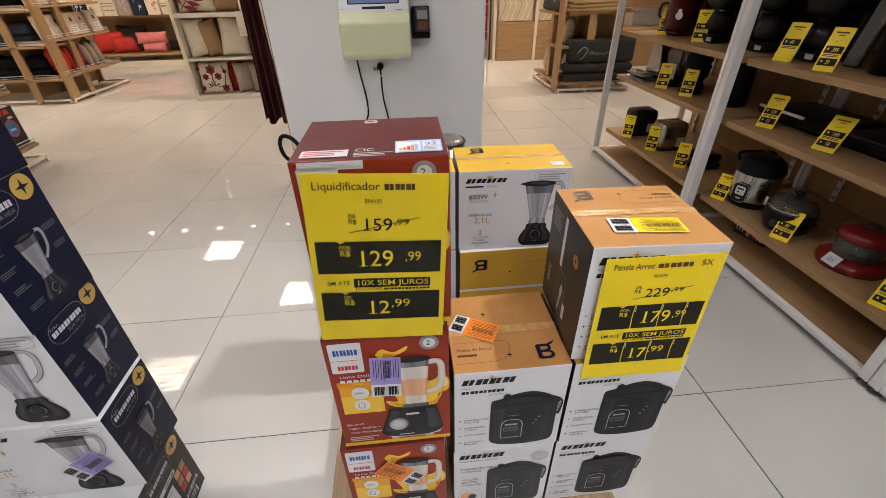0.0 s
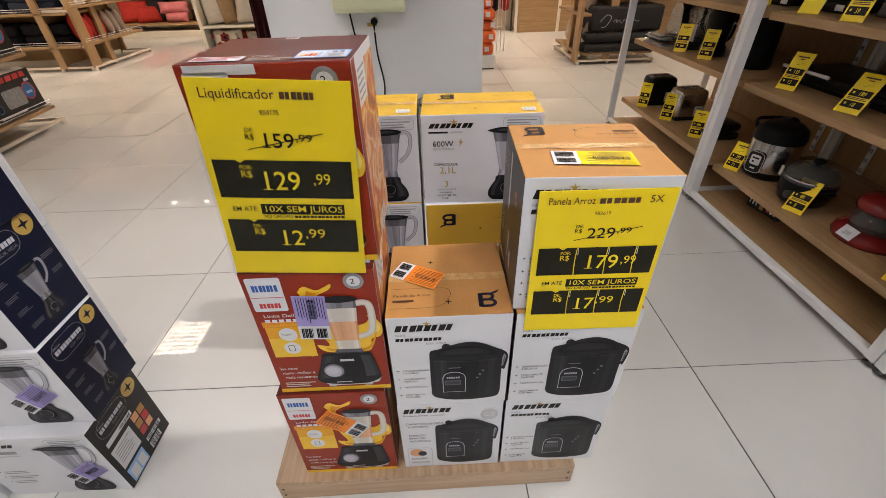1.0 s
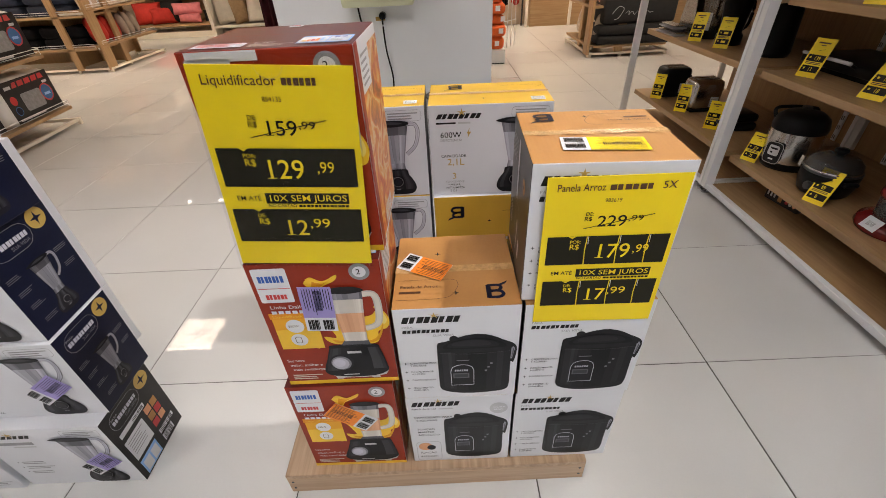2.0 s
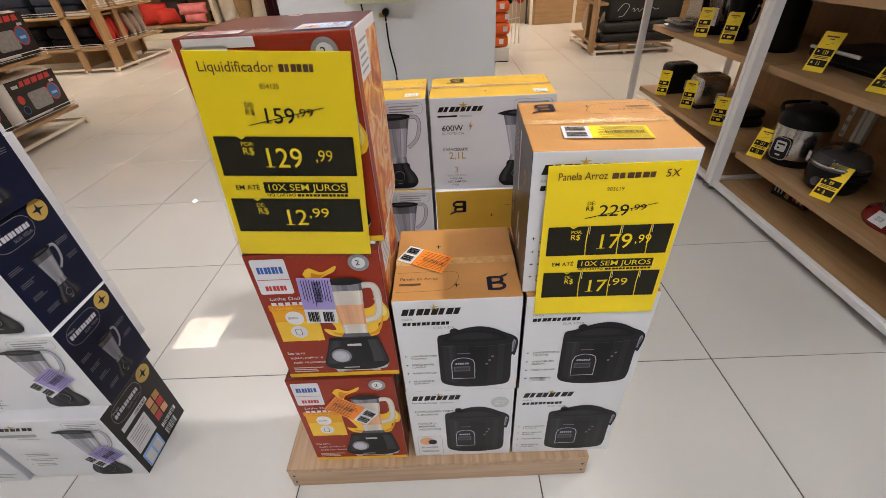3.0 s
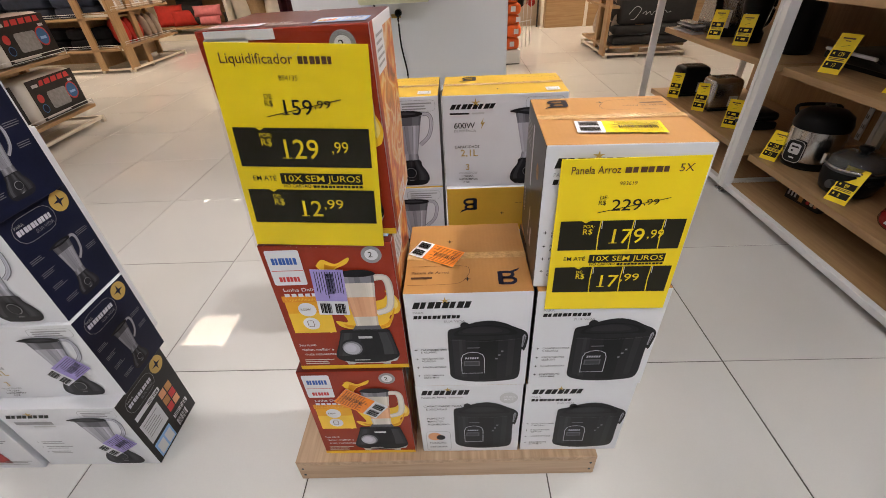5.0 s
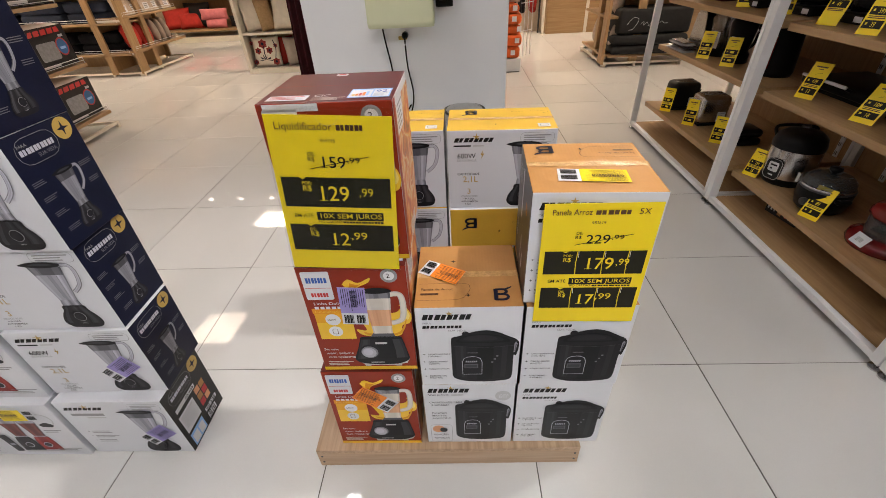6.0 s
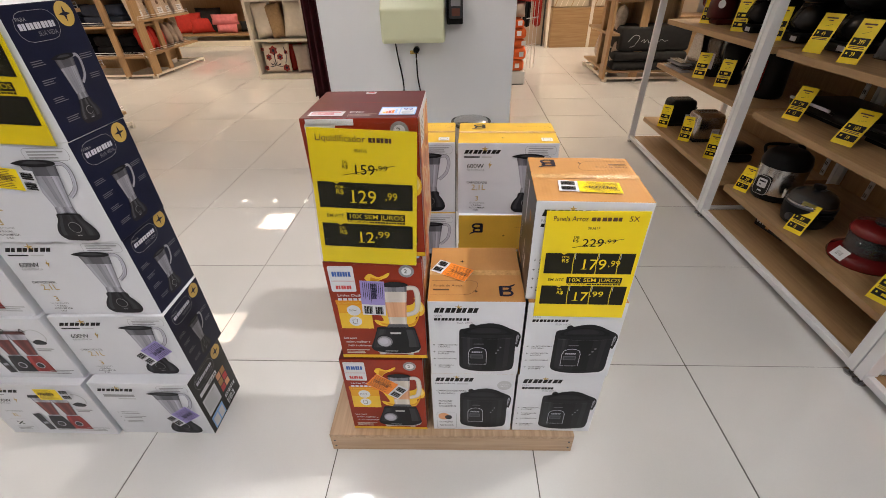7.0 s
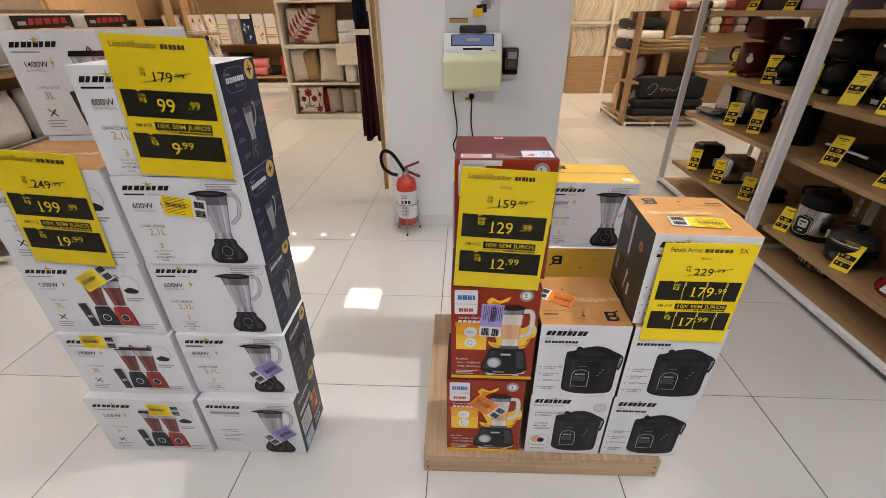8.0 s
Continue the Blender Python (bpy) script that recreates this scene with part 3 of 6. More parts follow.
def red_box(name="blender_carton"):
    w, d, h = 0.222, 0.196, 0.31
    t = thing(name, pose(0, 0, 0), "red and yellow printed blender carton stacked on the plinth", "box", "red blender cartons")
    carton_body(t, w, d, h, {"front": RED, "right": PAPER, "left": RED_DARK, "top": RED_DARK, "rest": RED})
    F = Print(w, h)
    F.rect(0.0, 0.965, 1.0, 1.0, YELLOW, 0)
    # splash of juice behind the jug
    F.poly(smooth_path2([(.40, .14), (.46, .10), (.55, .13), (.66, .09), (.64, .13), (.52, .18), (.50, .26), (.62, .4), (.85, .4), (.93, .34), (1.0, .42), (.98, .5), (.9, .53), (.88, .62), (.7, .64), (.5, .62), (.44, .56), (.54, .57), (.50, .48), (.42, .34), (.46, .22)]), YELLOW, 1)
    F.poly(smooth_path2([(.47, .13), (.55, .145), (.64, .105), (.53, .165), (.47, .22), (.455, .17)]), tint((.62, .22, .01), (.80, .42, .01), .3), 2)
    F.poly(smooth_path2([(.5, .585), (.7, .615), (.87, .585), (.95, .46), (.92, .56), (.86, .615), (.68, .637), (.52, .61)]), tint((.62, .22, .01), (.80, .42, .01), .5), 2)
    F.poly(smooth_path2([(.9, .40), (.95, .37), (.985, .43), (.96, .47), (.93, .45)]), tint((.85, .6, .05), (.9, .75, .3), .6), 2)
    for u, v, r in ((.37, .655, .008), (.46, .66, .006), (.90, .335, .007), (.43, .115, .006)):
        F.disc(u, v, r, YELLOW, 1)
    F.rect(.06, .355, .42, .655, tint((.72, .24, .01), (.84, .50, .02), .55), 0)
    F.rect(.06, .49, .42, .655, YELLOW, 1)
    F.rect(.05, .355, .42, .40, tint((.72, .24, .01), (.84, .50, .02), .1), 1)
    F.rect(.04, .03, .30, .27, PAPER, 2, 0.004)
    blocks(F, .075, .08, .27, .125, 7, BLUE_INK, 3)
    F.rect(.05, .165, .295, .169, RED_INK, 3)
    blocks(F, .09, .21, .26, .245, 6, RED_INK, 3)
    F.text("Linha Daily", .085, .318, .024, PAPER, 2, .27, 0, 0)
    F.text("Liquidificador", .075, .39, .02, YELLOW, 2, .28, 0, 0)
    for k in range(5):
        F.rect(.085 + .055 * k, .335, .125 + .055 * k, .358, PAPER, 2)
    F.disc(.23, .46, .075, PAPER, 2)
    F.text("550W", .175, .467, .017, INK_BROWN, 3)
    F.disc(.23, .575, .07, PAPER, 2)
    F.outline(.20, .55, .25, .60, .003, .0012, INK_BROWN, 3)
    for i, s in enumerate(("Seu novo", "maior, melhor e", "mais resistente")):
        F.text(s, .055 + .012 * i, .775 + .043 * i, .024, PAPER, 2, .019 * len(s), 0, 0)
    F.bars(.06, .90, .34, 3, .018, .008, CLEAR_INK, 2)
    G = Print(w, h)
    # jug, lid, handle, base
    milk, juice = (lambda f: tint((.38, .34, .30), (.74, .69, .62), f)), (lambda f: tint((.46, .17, .07), (.80, .46, .27), f))
    G.stroke(smooth_path2([(.80, .235), (.91, .235), (.935, .33), (.91, .46), (.80, .50)]), .0135, milk(.45), 3)
    G.stroke(smooth_path2([(.80, .235), (.91, .235), (.935, .33), (.91, .46), (.80, .50)]), .0085, milk(.85), 4)
    glassy = [(0, .25), (.08, .9), (.22, .7), (.5, .55), (.75, .7), (.92, 1), (1, .3)]
    G.shaded([(.565, .265), (.578, .37)], [(.825, .265), (.813, .37)], glassy, 5, 14, milk)
    G.shaded([(.578, .37), (.598, .525)], [(.813, .37), (.80, .525)], [(0, .3), (.1, .8), (.4, .55), (.7, .75), (.9, .9), (1, .3)], 5, 14, juice)
    G.shaded([(.598, .525), (.605, .60)], [(.80, .525), (.797, .60)], glassy, 5, 14, milk)
    G.shaded([(.56, .205), (.565, .265)], [(.83, .205), (.825, .265)], [(0, .08), (.15, .3), (.5, .16), (.85, .26), (1, .08)], 5, 12)
    G.poly(smooth_path2([(.545, .20), (.60, .178), (.70, .17), (.80, .178), (.845, .20), (.80, .215), (.70, .222), (.59, .216), (.545, .20)])[:-1], CHARCOAL, 6)
    G.poly([(.60, .595), (.80, .595), (.82, .64), (.56, .64)], tone(.11), 4)
    G.poly(smooth_path2([(.45, .665), (.46, .64), (.52, .632), (.82, .632), (.87, .64), (.885, .665), (.925, .82), (.93, .87), (.90, .90), (.80, .93), (.60, .935), (.43, .92), (.37, .89), (.365, .85), (.41, .76)]), CHARCOAL, 4)
    G.shaded([(.465, .66), (.42, .76), (.385, .87)], [(.87, .66), (.905, .78), (.915, .86)], [(0, .016), (.08, .06), (.2, .028), (.5, .016), (.78, .018), (.8, .045), (.9, .06), (1, .02)], 5, 18)
    G.poly([(.37, .895), (.43, .925), (.60, .94), (.80, .935), (.93, .88), (.90, .925), (.84, .935), (.84, .955), (.78, .955), (.76, .945), (.52, .945), (.50, .955), (.45, .955), (.44, .93)], LIGHT_GREY, 3)
    G.disc(.53, .79, .105, CHARCOAL2, 6)
    G.disc(.525, .795, .088, tone(.22), 7)
    G.disc(.52, .798, .074, tone(.46), 8)
    G.disc(.512, .792, .05, tone(.56), 9)
    G.rect(.60, .69, .72, .71, LIGHT_GREY, 6)
    G.rect(.52, .905, .66, .913, LIGHT_GREY, 6)
    G.put("product_picture", t, face("front", w, d, h))
    F.disc(.84, .075, .078, SILVER_INK, 2)
    F.disc(.84, .075, .05, PAPER, 3)
    F.text("2", .815, .09, .035, INK, 4)
    F.put("front_print", t, face("front", w, d, h))
    S = Print(d, h)
    S.rect(0, 0, .12, 1, RED, 0)
    S.rect(.12, .05, 1, .97, FOOD, 0)
    S.rect(.12, .04, .5, .22, PAPER, 1)
    S.bars(.16, .06, .48, 5, .03, .012, GREY, 2)
    S.barcode(.3, .86, .7, .95, PAPER, 2)
    S.put("side_print", t, face("right", w, d, h))
    T = Print(w, d)
    T.rect(.42, .06, .52, .15, PAPER, 1, .005)
    T.rect(.44, .085, .50, .115, RED_INK, 2)
    T.rect(.0, .495, 1, .503, RED, 1)
    T.rect(.06, .80, .36, .94, PAPER, 1)
    T.bars(.08, .83, .34, 3, .035, .014, RED_INK, 2)
    T.text("CIC", .40, .86, .06, PAPER, 2)
    T.bars(.40, .89, .66, 3, .03, .012, CLEAR_INK, 2)
    T.rect(.66, .66, .97, .92, SKY_INK, 1)
    T.rect(.67, .70, .83, .91, PAPER, 2)
    T.rect(.84, .70, .96, .91, PAPER, 2)
    T.text("92", .855, .79, .07, BLUE_INK, 3)
    for k in range(5):
        T.rect(.69 + .025 * k, .84 - .02 * k, .71 + .025 * k, .88, (YELLOW, ORANGE, RED_INK, ORANGE, SKY_INK)[k], 3)
    T.bars(.85, .82, .95, 3, .03, .012, GREY, 3)
    T.put("top_print", t, face("top", w, d, h))
    return t


def cooker_box(variant):
    w, d, h = 0.229, 0.222, 0.257
    t = thing("rice_cooker_carton", pose(0, 0, 0), "white and kraft brown rice cooker carton stacked on the plinth", "box", "rice cooker cartons")
    carton_body(t, w, d, h, {"front": PAPER, "right": BLACK_BOARD, "left": BLACK_BOARD, "top": KRAFT, "rest": PAPER})
    F, G = Print(w, h), Print(w, h)
    if variant == 0:
        logo(F, .06, .075, .52, .135, INK)
        F.text("PARA", .06, .185, .022, GREY, 1, None, 0, 0)
        blocks(F, .06, .203, .44, .235, 10, INK, 1, .006)
        F.text("SUA VIDA", .30, .275, .022, GREY, 1, .17, .15, 0)
        rows = [("CAPACIDADE PARA", "5 XÍCARAS"), ("FUNÇÃO MANTER", "AQUECIDO"), ("FUNÇÃO REFOGAR", ""), ("REVESTIMENTO", "DURA MAIS")]
        for i, (a, b) in enumerate(rows):
            v = .57 + .1 * i
            F.star(.05, v - .008, .016, INK, 1)
            F.text(a, .09, v, .019, INK, 1, .0148 * len(a))
            if b:
                F.text(b, .09, v + .028, .019, INK, 1, .0148 * len(b))
        picture_cooker(G, .325, .265, .985, .95)
    else:
        logo(F, .05, .06, .50, .12, INK)
        F.text("Panela de Arroz", .05, .165, .022, INK, 1)
        F.rect(.31, .15, .44, .168, LIGHT_GREY, 1)
        for s, v in (("CAPACIDADE PARA", .29), ("5 XÍCARAS", .335), ("FUNÇÃO", .47), ("MANTER", .515), ("AQUECIDO", .56), ("FUNÇÃO", .86), ("REFOGAR", .925)):
            F.text(s, .06 if len(s) > 9 else .08, v, .026, INK, 1)
        F.disc(.14, .74, .07, PEACH, 1)
        F.disc(.2, .755, .045, CHARCOAL2, 2)
        F.outline(.05, .66, .3, .98, .01, .0009, GREY, 1)
        picture_cooker(G, .345, .23, .97, .94)
        F.disc(.87, .17, .085, LIGHT_GREY, 4)
        F.text("DURA", .82, .165, .026, PAPER, 5)
        F.text("MAIS", .825, .20, .026, PAPER, 5)
    G.put("product_picture", t, face("front", w, d, h))
    F.put("front_print", t, face("front", w, d, h))
    T = Print(w, d)
    T.rect(0, .515, 1, .522, INK_BROWN, 0)
    T.rect(0, .47, 1, .56, TAPE, 1)
    T.text("Panela de Arroz", .05, .76, .034, INK_BROWN, 1)
    T.rect(.05, .80, .22, .825, INK_BROWN, 1)
    T.stroke(smooth_path2([(.03, .66), (.45, .66), (.52, .72), (.5, .8), (.44, .88), (.3, .9), (.03, .9)]), .0008, INK_BROWN, 1)
    T.star(.5, .84, .03, INK, 2)
    T.star(.36, .30, .03, INK, 2)
    b_mark(T, .74, .755, .14, .16)
    T.put("top_print", t, face("top", w, d, h))
    L = Print(d, h)
    L.bars(.08, .10, .34, 6, .028, .012, GREY, 1)
    L.disc(.74, .26, .06, KRAFT, 0)
    L.star(.74, .26, .03, INK, 1)
    L.rect(.12, .62, .2, .8, PAPER, 1)
    L.barcode(.12, .62, .2, .8, INK, 2)
    L.rect(.62, .72, .68, .86, PAPER, 1)
    L.rect(.4, .06, .46, .48, PAPER, 1)
    L.outline(.4, .5, .62, .8, .01, .001, GREY, 1)
    L.poly(smooth_path2([(.5, .66), (.53, .60), (.57, .64), (.55, .72), (.51, .86), (.49, .85), (.51, .72)]), LIGHT_GREY, 1)
    L.put("side_print", t, face("left", w, d, h))
    return t


def blender_box(variant=0, w=0.30, h=0.24, d=0.185):
    """Wide white blender carton with a navy end."""
    t = thing("white_blender_carton", pose(0, 0, 0), "white blender carton with navy end and mustard top", "box", "white blender cartons")
    carton_body(t, w, d, h, {"front": PAPER, "right": BLACK_BOARD if variant == 1 else NAVY, "left": NAVY, "top": KRAFT_YEL if variant == 0 else PAPER, "rest": PAPER})
    F, G = Print(w, h), Print(w, h)
    logo(F, .06, .09, .42, .14, INK)
    if variant != 1:
        F.rect(.06, .175, .22, .193, INK, 1)
        F.rect(.24, .175, .34, .193, LIGHT_GREY, 1)
        F.text("600W", .09, .335, .06, INK, 1)
        F.poly([(.31, .29), (.335, .235), (.325, .28), (.345, .275), (.315, .345), (.322, .30)], GOLD, 2)
        F.text("DE POTÊNCIA", .09, .375, .025, GREY, 1)
        F.text("CAPACIDADE", .09, .55, .03, INK, 1)
        F.text("2,1L", .14, .64, .075, GOLD, 1)
        F.text("3", .18, .80, .07, GOLD, 1)
        for i, s in enumerate(("VELOCIDADES", "+ PULSAR,", "AUTOLIMPEZA", "E ICE")):
            F.text(s, .12 + .02 * (i == 1) + .04 * (i == 3), .845 + .037 * i, .022, INK if i else GREY, 1)
    else:
        F.rect(.09, .2, .4, .245, GREY, 1)
        F.rect(.22, .27, .4, .29, LIGHT_GREY, 1)
        for i in range(3):
            F.star(.11, .55 + .09 * i, .01, INK, 1)
            F.bars(.14, .54 + .09 * i, .38, 2, .03, .012, GREY, 1, i)
    F.outline(.67, .04, .97, .15, .009, .0008, GREY, 1)
    F.bars(.70, .065, .95, 3, .027, .012, GREY, 1)
    picture_blender(G, .725, .965, .84)
    G.put("product_picture", t, face("front", w, d, h))
    F.put("front_print", t, face("front", w, d, h))
    S = Print(d, h)
    S.disc(.80, .10, .13, GOLD, 1)
    S.star(.80, .10, .09, NAVY, 2)
    S.outline(.10, .05, .66, .26, .024, .0008, GREY, 1)
    S.text("PARA", .14, .115, .026, GREY, 1, None, 0, 0)
    blocks(S, .14, .13, .62, .175, 10, tone(.56), 1)
    S.text("SUA VIDA", .34, .225, .032, tone(.22), 1, .26, 0, 0)
    if variant != 1:
        G = Print(d, h)
        picture_blender(G, .50, .92, .56, body=CHARCOAL2, jug=GREY, fat=0.85)
        G.put("side_picture", t, face("right", w, d, h))
        for k, (a, b) in enumerate(((.06, .38), (.08, .52), (.10, .66), (.14, .82), (.74, .40), (.76, .56))):
            S.bars(a, b, a + .2, 3, .016, .006, tone(.16), 1, k)
    else:
        S.rect(.10, .30, .62, .36, PAPER, 1)
        S.barcode(.36, .31, .6, .35, INK, 2)
        S.rect(.08, .42, .48, .72, PAPER, 1)
        S.bars(.12, .46, .44, 6, .035, .01, GREY, 2)
        S.rect(.08, .76, .44, .97, SKY_INK, 1)
        S.rect(.11, .80, .25, .95, PAPER, 2)
        S.rect(.28, .80, .41, .95, PAPER, 2)
        for i in range(2):
            for j in range(3):
                S.rect(.56 + .14 * i, .38 + .11 * j, .68 + .14 * i, .475 + .11 * j, (PEACH, KRAFT, RED_INK)[(i + j) % 3], 1)
        S.rect(.56, .76, .9, .82, PAPER, 1)
        S.barcode(.58, .76, .88, .82, INK, 2)
        S.rect(.56, .85, .8, .95, PAPER, 1)
        S.barcode(.58, .85, .78, .95, INK, 2)
    S.put("side_print", t, face("right", w, d, h))
    if variant:
        return t
    T = Print(w, d)
    T.rect(0, .50, 1, .506, INK_BROWN, 0)
    T.rect(0, .46, 1, .55, TAPE, 1)
    b_mark(T, .16, .12, .12, .19, True)
    T.stroke(smooth_path2([(.62, .2), (.92, .2), (.97, .25), (.9, .32)]), .0008, INK_BROWN, 1)
    T.star(.45, .78, .02, INK, 1)
    T.rect(.83, .78, .94, .93, PAPER, 2)
    T.outline(.85, .81, .92, .90, .003, .0012, GREY, 3)
    T.put("top_print", t, face("top", w, d, h))
    return t


def mixer_box(w, h, power, lid):
    """White carton of a red and black blender set."""
    d = 0.245
    t = thing("blender_set_carton", pose(0, 0, 0), "white carton printed with red and black blenders", "box", "blender set cartons")
    carton_body(t, w, d, h, {"front": PAPER, "right": PAPER, "left": PAPER, "top": lid, "rest": PAPER})
    F, G = Print(w, h), Print(w, h)
    logo(F, .05, .10, .40, .15, INK)
    F.rect(.05, .185, .26, .20, GREY, 1)
    F.text(power, .10, .33, .055, INK, 1)
    F.text("DE POTÊNCIA", .10, .37, .022, GREY, 1)
    F.poly([(.305, .29), (.325, .235), (.318, .28), (.335, .275), (.308, .345), (.314, .30)], GOLD, 2)
    F.text("CAPACIDADE", .12, .53, .026, GREY, 1)
    F.text("3L", .15, .63, .07, GOLD, 1)
    F.stroke([(.13, .73), (.19, .80)], .003, INK, 2)
    F.stroke([(.19, .73), (.13, .80)], .003, INK, 2)
    F.bars(.09, .84, .25, 3, .03, .012, GREY, 1)
    F.outline(.07, .68, .27, .95, .014, .0008, LIGHT_GREY, 1)
    wine = lambda f: tint((.04, .006, .006), (.36, .09, .08), f)
    gloss = [(0, .1), (.12, .7), (.3, .3), (.6, .22), (.85, .55), (1, .1)]
    for u, red in ((.55, False), (.71, True)):
        base = [(u - .065, .60), (u - .08, .70), (u - .09, .88)], [(u + .06, .60), (u + .078, .70), (u + .09, .88)]
        if red:
            G.shaded(*base, gloss, 1, 14, lambda f: tint((.14, .008, .008), (.55, .06, .05), f))
        else:
            G.shaded(*base, [(x, .012 + .04 * y) for x, y in gloss], 3, 14)
        G.poly([(u - .092, .88), (u + .092, .88), (u + .085, .915), (u - .085, .915)], LIGHT_GREY, 4)
        G.shaded([(u - .085, .24), (u - .05, .60)], [(u + .08, .24), (u + .05, .60)], [(0, .16), (.1, .5), (.3, .3), (.7, .36), (.88, .56), (1, .16)], 1, 14)
        G.shaded([(u - .07, .33), (u - .045, .58)], [(u + .065, .33), (u + .045, .58)], gloss, 2, 12, wine)
        G.poly([(u - .095, .235), (u + .09, .235), (u + .08, .185), (u - .08, .185)], wine(.1) if red else CHARCOAL, 5)
        G.stroke(smooth_path2([(u + .055, .2), (u + .075, .15), (u + .095, .2)]), .003, CHARCOAL, 5)
        G.disc(u, .76, .036, tone(.56), 5)
        G.disc(u, .76, .029, CHARCOAL, 6)
        G.disc(u, .76, .016, tone(.05), 7)
    G.shaded([(.355, .56), (.385, .90)], [(.425, .55), (.45, .89)], [(0, .014), (.2, .06), (.5, .02), (.8, .05), (1, .014)], 5, 8)
    G.poly([(.385, .73), (.43, .72), (.435, .76), (.39, .77)], tone(.37), 6)
    G.put("product_picture", t, face("front", w, d, h))
    F.disc(.86, .28, .085, LIGHT_GREY, 1)
    F.disc(.86, .28, .078, PAPER, 2)
    F.poly(smooth_path2([(.80, .36), (.86, .32), (.92, .36), (.9, .4), (.82, .4)]), CHARCOAL2, 3)
    F.bars(.79, .47, .94, 2, .03, .016, GREY, 1)
    F.bars(.75, .85, .97, 3, .03, .012, GREY, 1)
    F.put("front_print", t, face("front", w, d, h))
    T = Print(w, d)
    T.rect(0, .46, 1, .55, TAPE, 1)
    T.stroke(smooth_path2([(.3, .75), (.5, .7), (.55, .8), (.42, .86), (.3, .75)]), .004, INK_BROWN, 1)
    T.put("top_print", t, face("top", w, d, h))
    return t


def place(ob, x, y, z, yaw=0.0):
    ob.matrix_basis = pose(x, y, z, 0, 0, yaw)
    return ob


# plinth under the red and the brown cartons
PZ = 0.08
plinth = thing("display_plinth", pose(-0.168, 0.628, 0, 0, 0, 0.7), "low wooden display plinth standing on the floor", "plinth")
pw, pd = 0.732, 0.705
part("top_board", slab(0, 0.0, PZ - 0.016, pw, pd, PZ, 0.001), PLINTH_Y, plinth)
part("front_board", slab(0, 0.0, 0.002, pw, 0.018, PZ - 0.0165, 0.001), PLINTH_X, plinth)
part("back_board", slab(0, pd - 0.018, 0.002, pw, pd, PZ - 0.0165, 0.001), PLINTH_X, plinth)
part("side_board", slab(0, 0.0185, 0.002, 0.018, pd - 0.0185, PZ - 0.0165, 0.001), PLINTH_Y, plinth)
part("side_board", slab(pw - 0.018, 0.0185, 0.002, pw, pd - 0.0185, PZ - 0.0165, 0.001), PLINTH_Y, plinth)
for sx in (0.012, pw - 0.012):
    for sz in (0.022, 0.05):
        part("screw", lathe([(0.0, 0.001), (0.0028, 0.001), (0.0034, 0.0)], 10), DARK_PLASTIC, plinth, "", Matrix.Translation((sx, 0, sz)) @ Matrix.Rotation(radians(90), 4, "X"))

# three red blender cartons
w_top = red_box()
w_mid, w_low = copy_thing(w_top, pose(-0.082, 0.66, 0.391)), copy_thing(w_top, pose(-0.095, 0.652, PZ + 0.0005))
place(w_top, -0.075, 0.686, 0.7015, -0.5)
wf = face("front", 0.222, 0.196, 0.31)
sticker(w_mid, wf @ tilt2(0.078, 0.262, -93, 9), 0.105, 0.056, STICKER_LILAC, 5, "lilac stock sticker with a barcode")
sticker(w_low, wf @ tilt2(0.062, 0.215, -38, 9), 0.105, 0.055, STICKER_ORANGE, 6, "orange stock sticker with a barcode")
P = Print(0.09, 0.012)
P.rect(0, 0, 1, 1, PAPER, 0)
P.put("white_label", w_top, wf @ tilt2(0.012, 0.297, 0, 2))

# rice cooker cartons: two rows of two, one more on top
c_a = cooker_box(0)
c_b = copy_thing(c_a, pose(0.382, 0.650, PZ + 0.258))
c_c = copy_thing(c_a, pose(0.380, 0.654, PZ + 0.0005))
c_top = copy_thing(c_a, pose(0.375, 0.662, PZ + 0.5155, 0, 0, -3))
place(c_a, 0.148, 0.652, PZ + 0.258)
c_d = place(cooker_box(1), 0.146, 0.653, PZ + 0.0005)
cf = face("top", 0.229, 0.222, 0.257)
for o in c_top.children:
    if o.name.startswith("top_print"):
        o.matrix_basis = cf @ Matrix.Translation((0.229, 0.222, 0)) @ Matrix.Rotation(math.pi, 4, "Z")
sticker(c_a, cf @ tilt2(0.112, 0.116, 152, 4), 0.098, 0.052, STICKER_ORANGE, 7, "orange stock sticker with a barcode")
sticker(c_top, cf @ tilt2(0.178, 0.082, 176, 4), 0.125, 0.05, LEMON, 8, "yellow stock sticker with a barcode")

# white blender cartons behind them, on the plinth
b_r = blender_box(0)
b_l = copy_thing(b_r, pose(-0.09, 1.13, PZ + 0.481))
copy_thing(b_r, pose(-0.09, 1.125, PZ + 0.2405))
copy_thing(b_r, pose(-0.09, 1.128, PZ + 0.0005))
low = copy_thing(b_r, pose(0.218, 1.122, PZ + 0.0005))
# a carton laid on its back, mustard lid to the front
laid = thing("laid_blender_carton", pose(0.220, 1.112, PZ + 0.2405), "blender carton laid on its back, mustard lid facing front", "box")
carton_body(laid, 0.30, 0.2, 0.2395, {"front": KRAFT_YEL, "right": NAVY, "left": NAVY, "top": PAPER, "rest": PAPER})
P = Print(0.30, 0.2395)
b_mark(P, .15, .13, .12, .14, True)
P.star(.5, .33, .02, INK, 1)
P.rect(0, .56, 1, .60, PAPER, 1)
P.stroke([(.62, .2), (.92, .19), (.95, .25)], .0008, INK_BROWN, 1)
P.put("lid_print", laid, face("front", 0.30, 0.2, 0.2395))
place(b_r, 0.218, 1.126, PZ + 0.4805, -2)

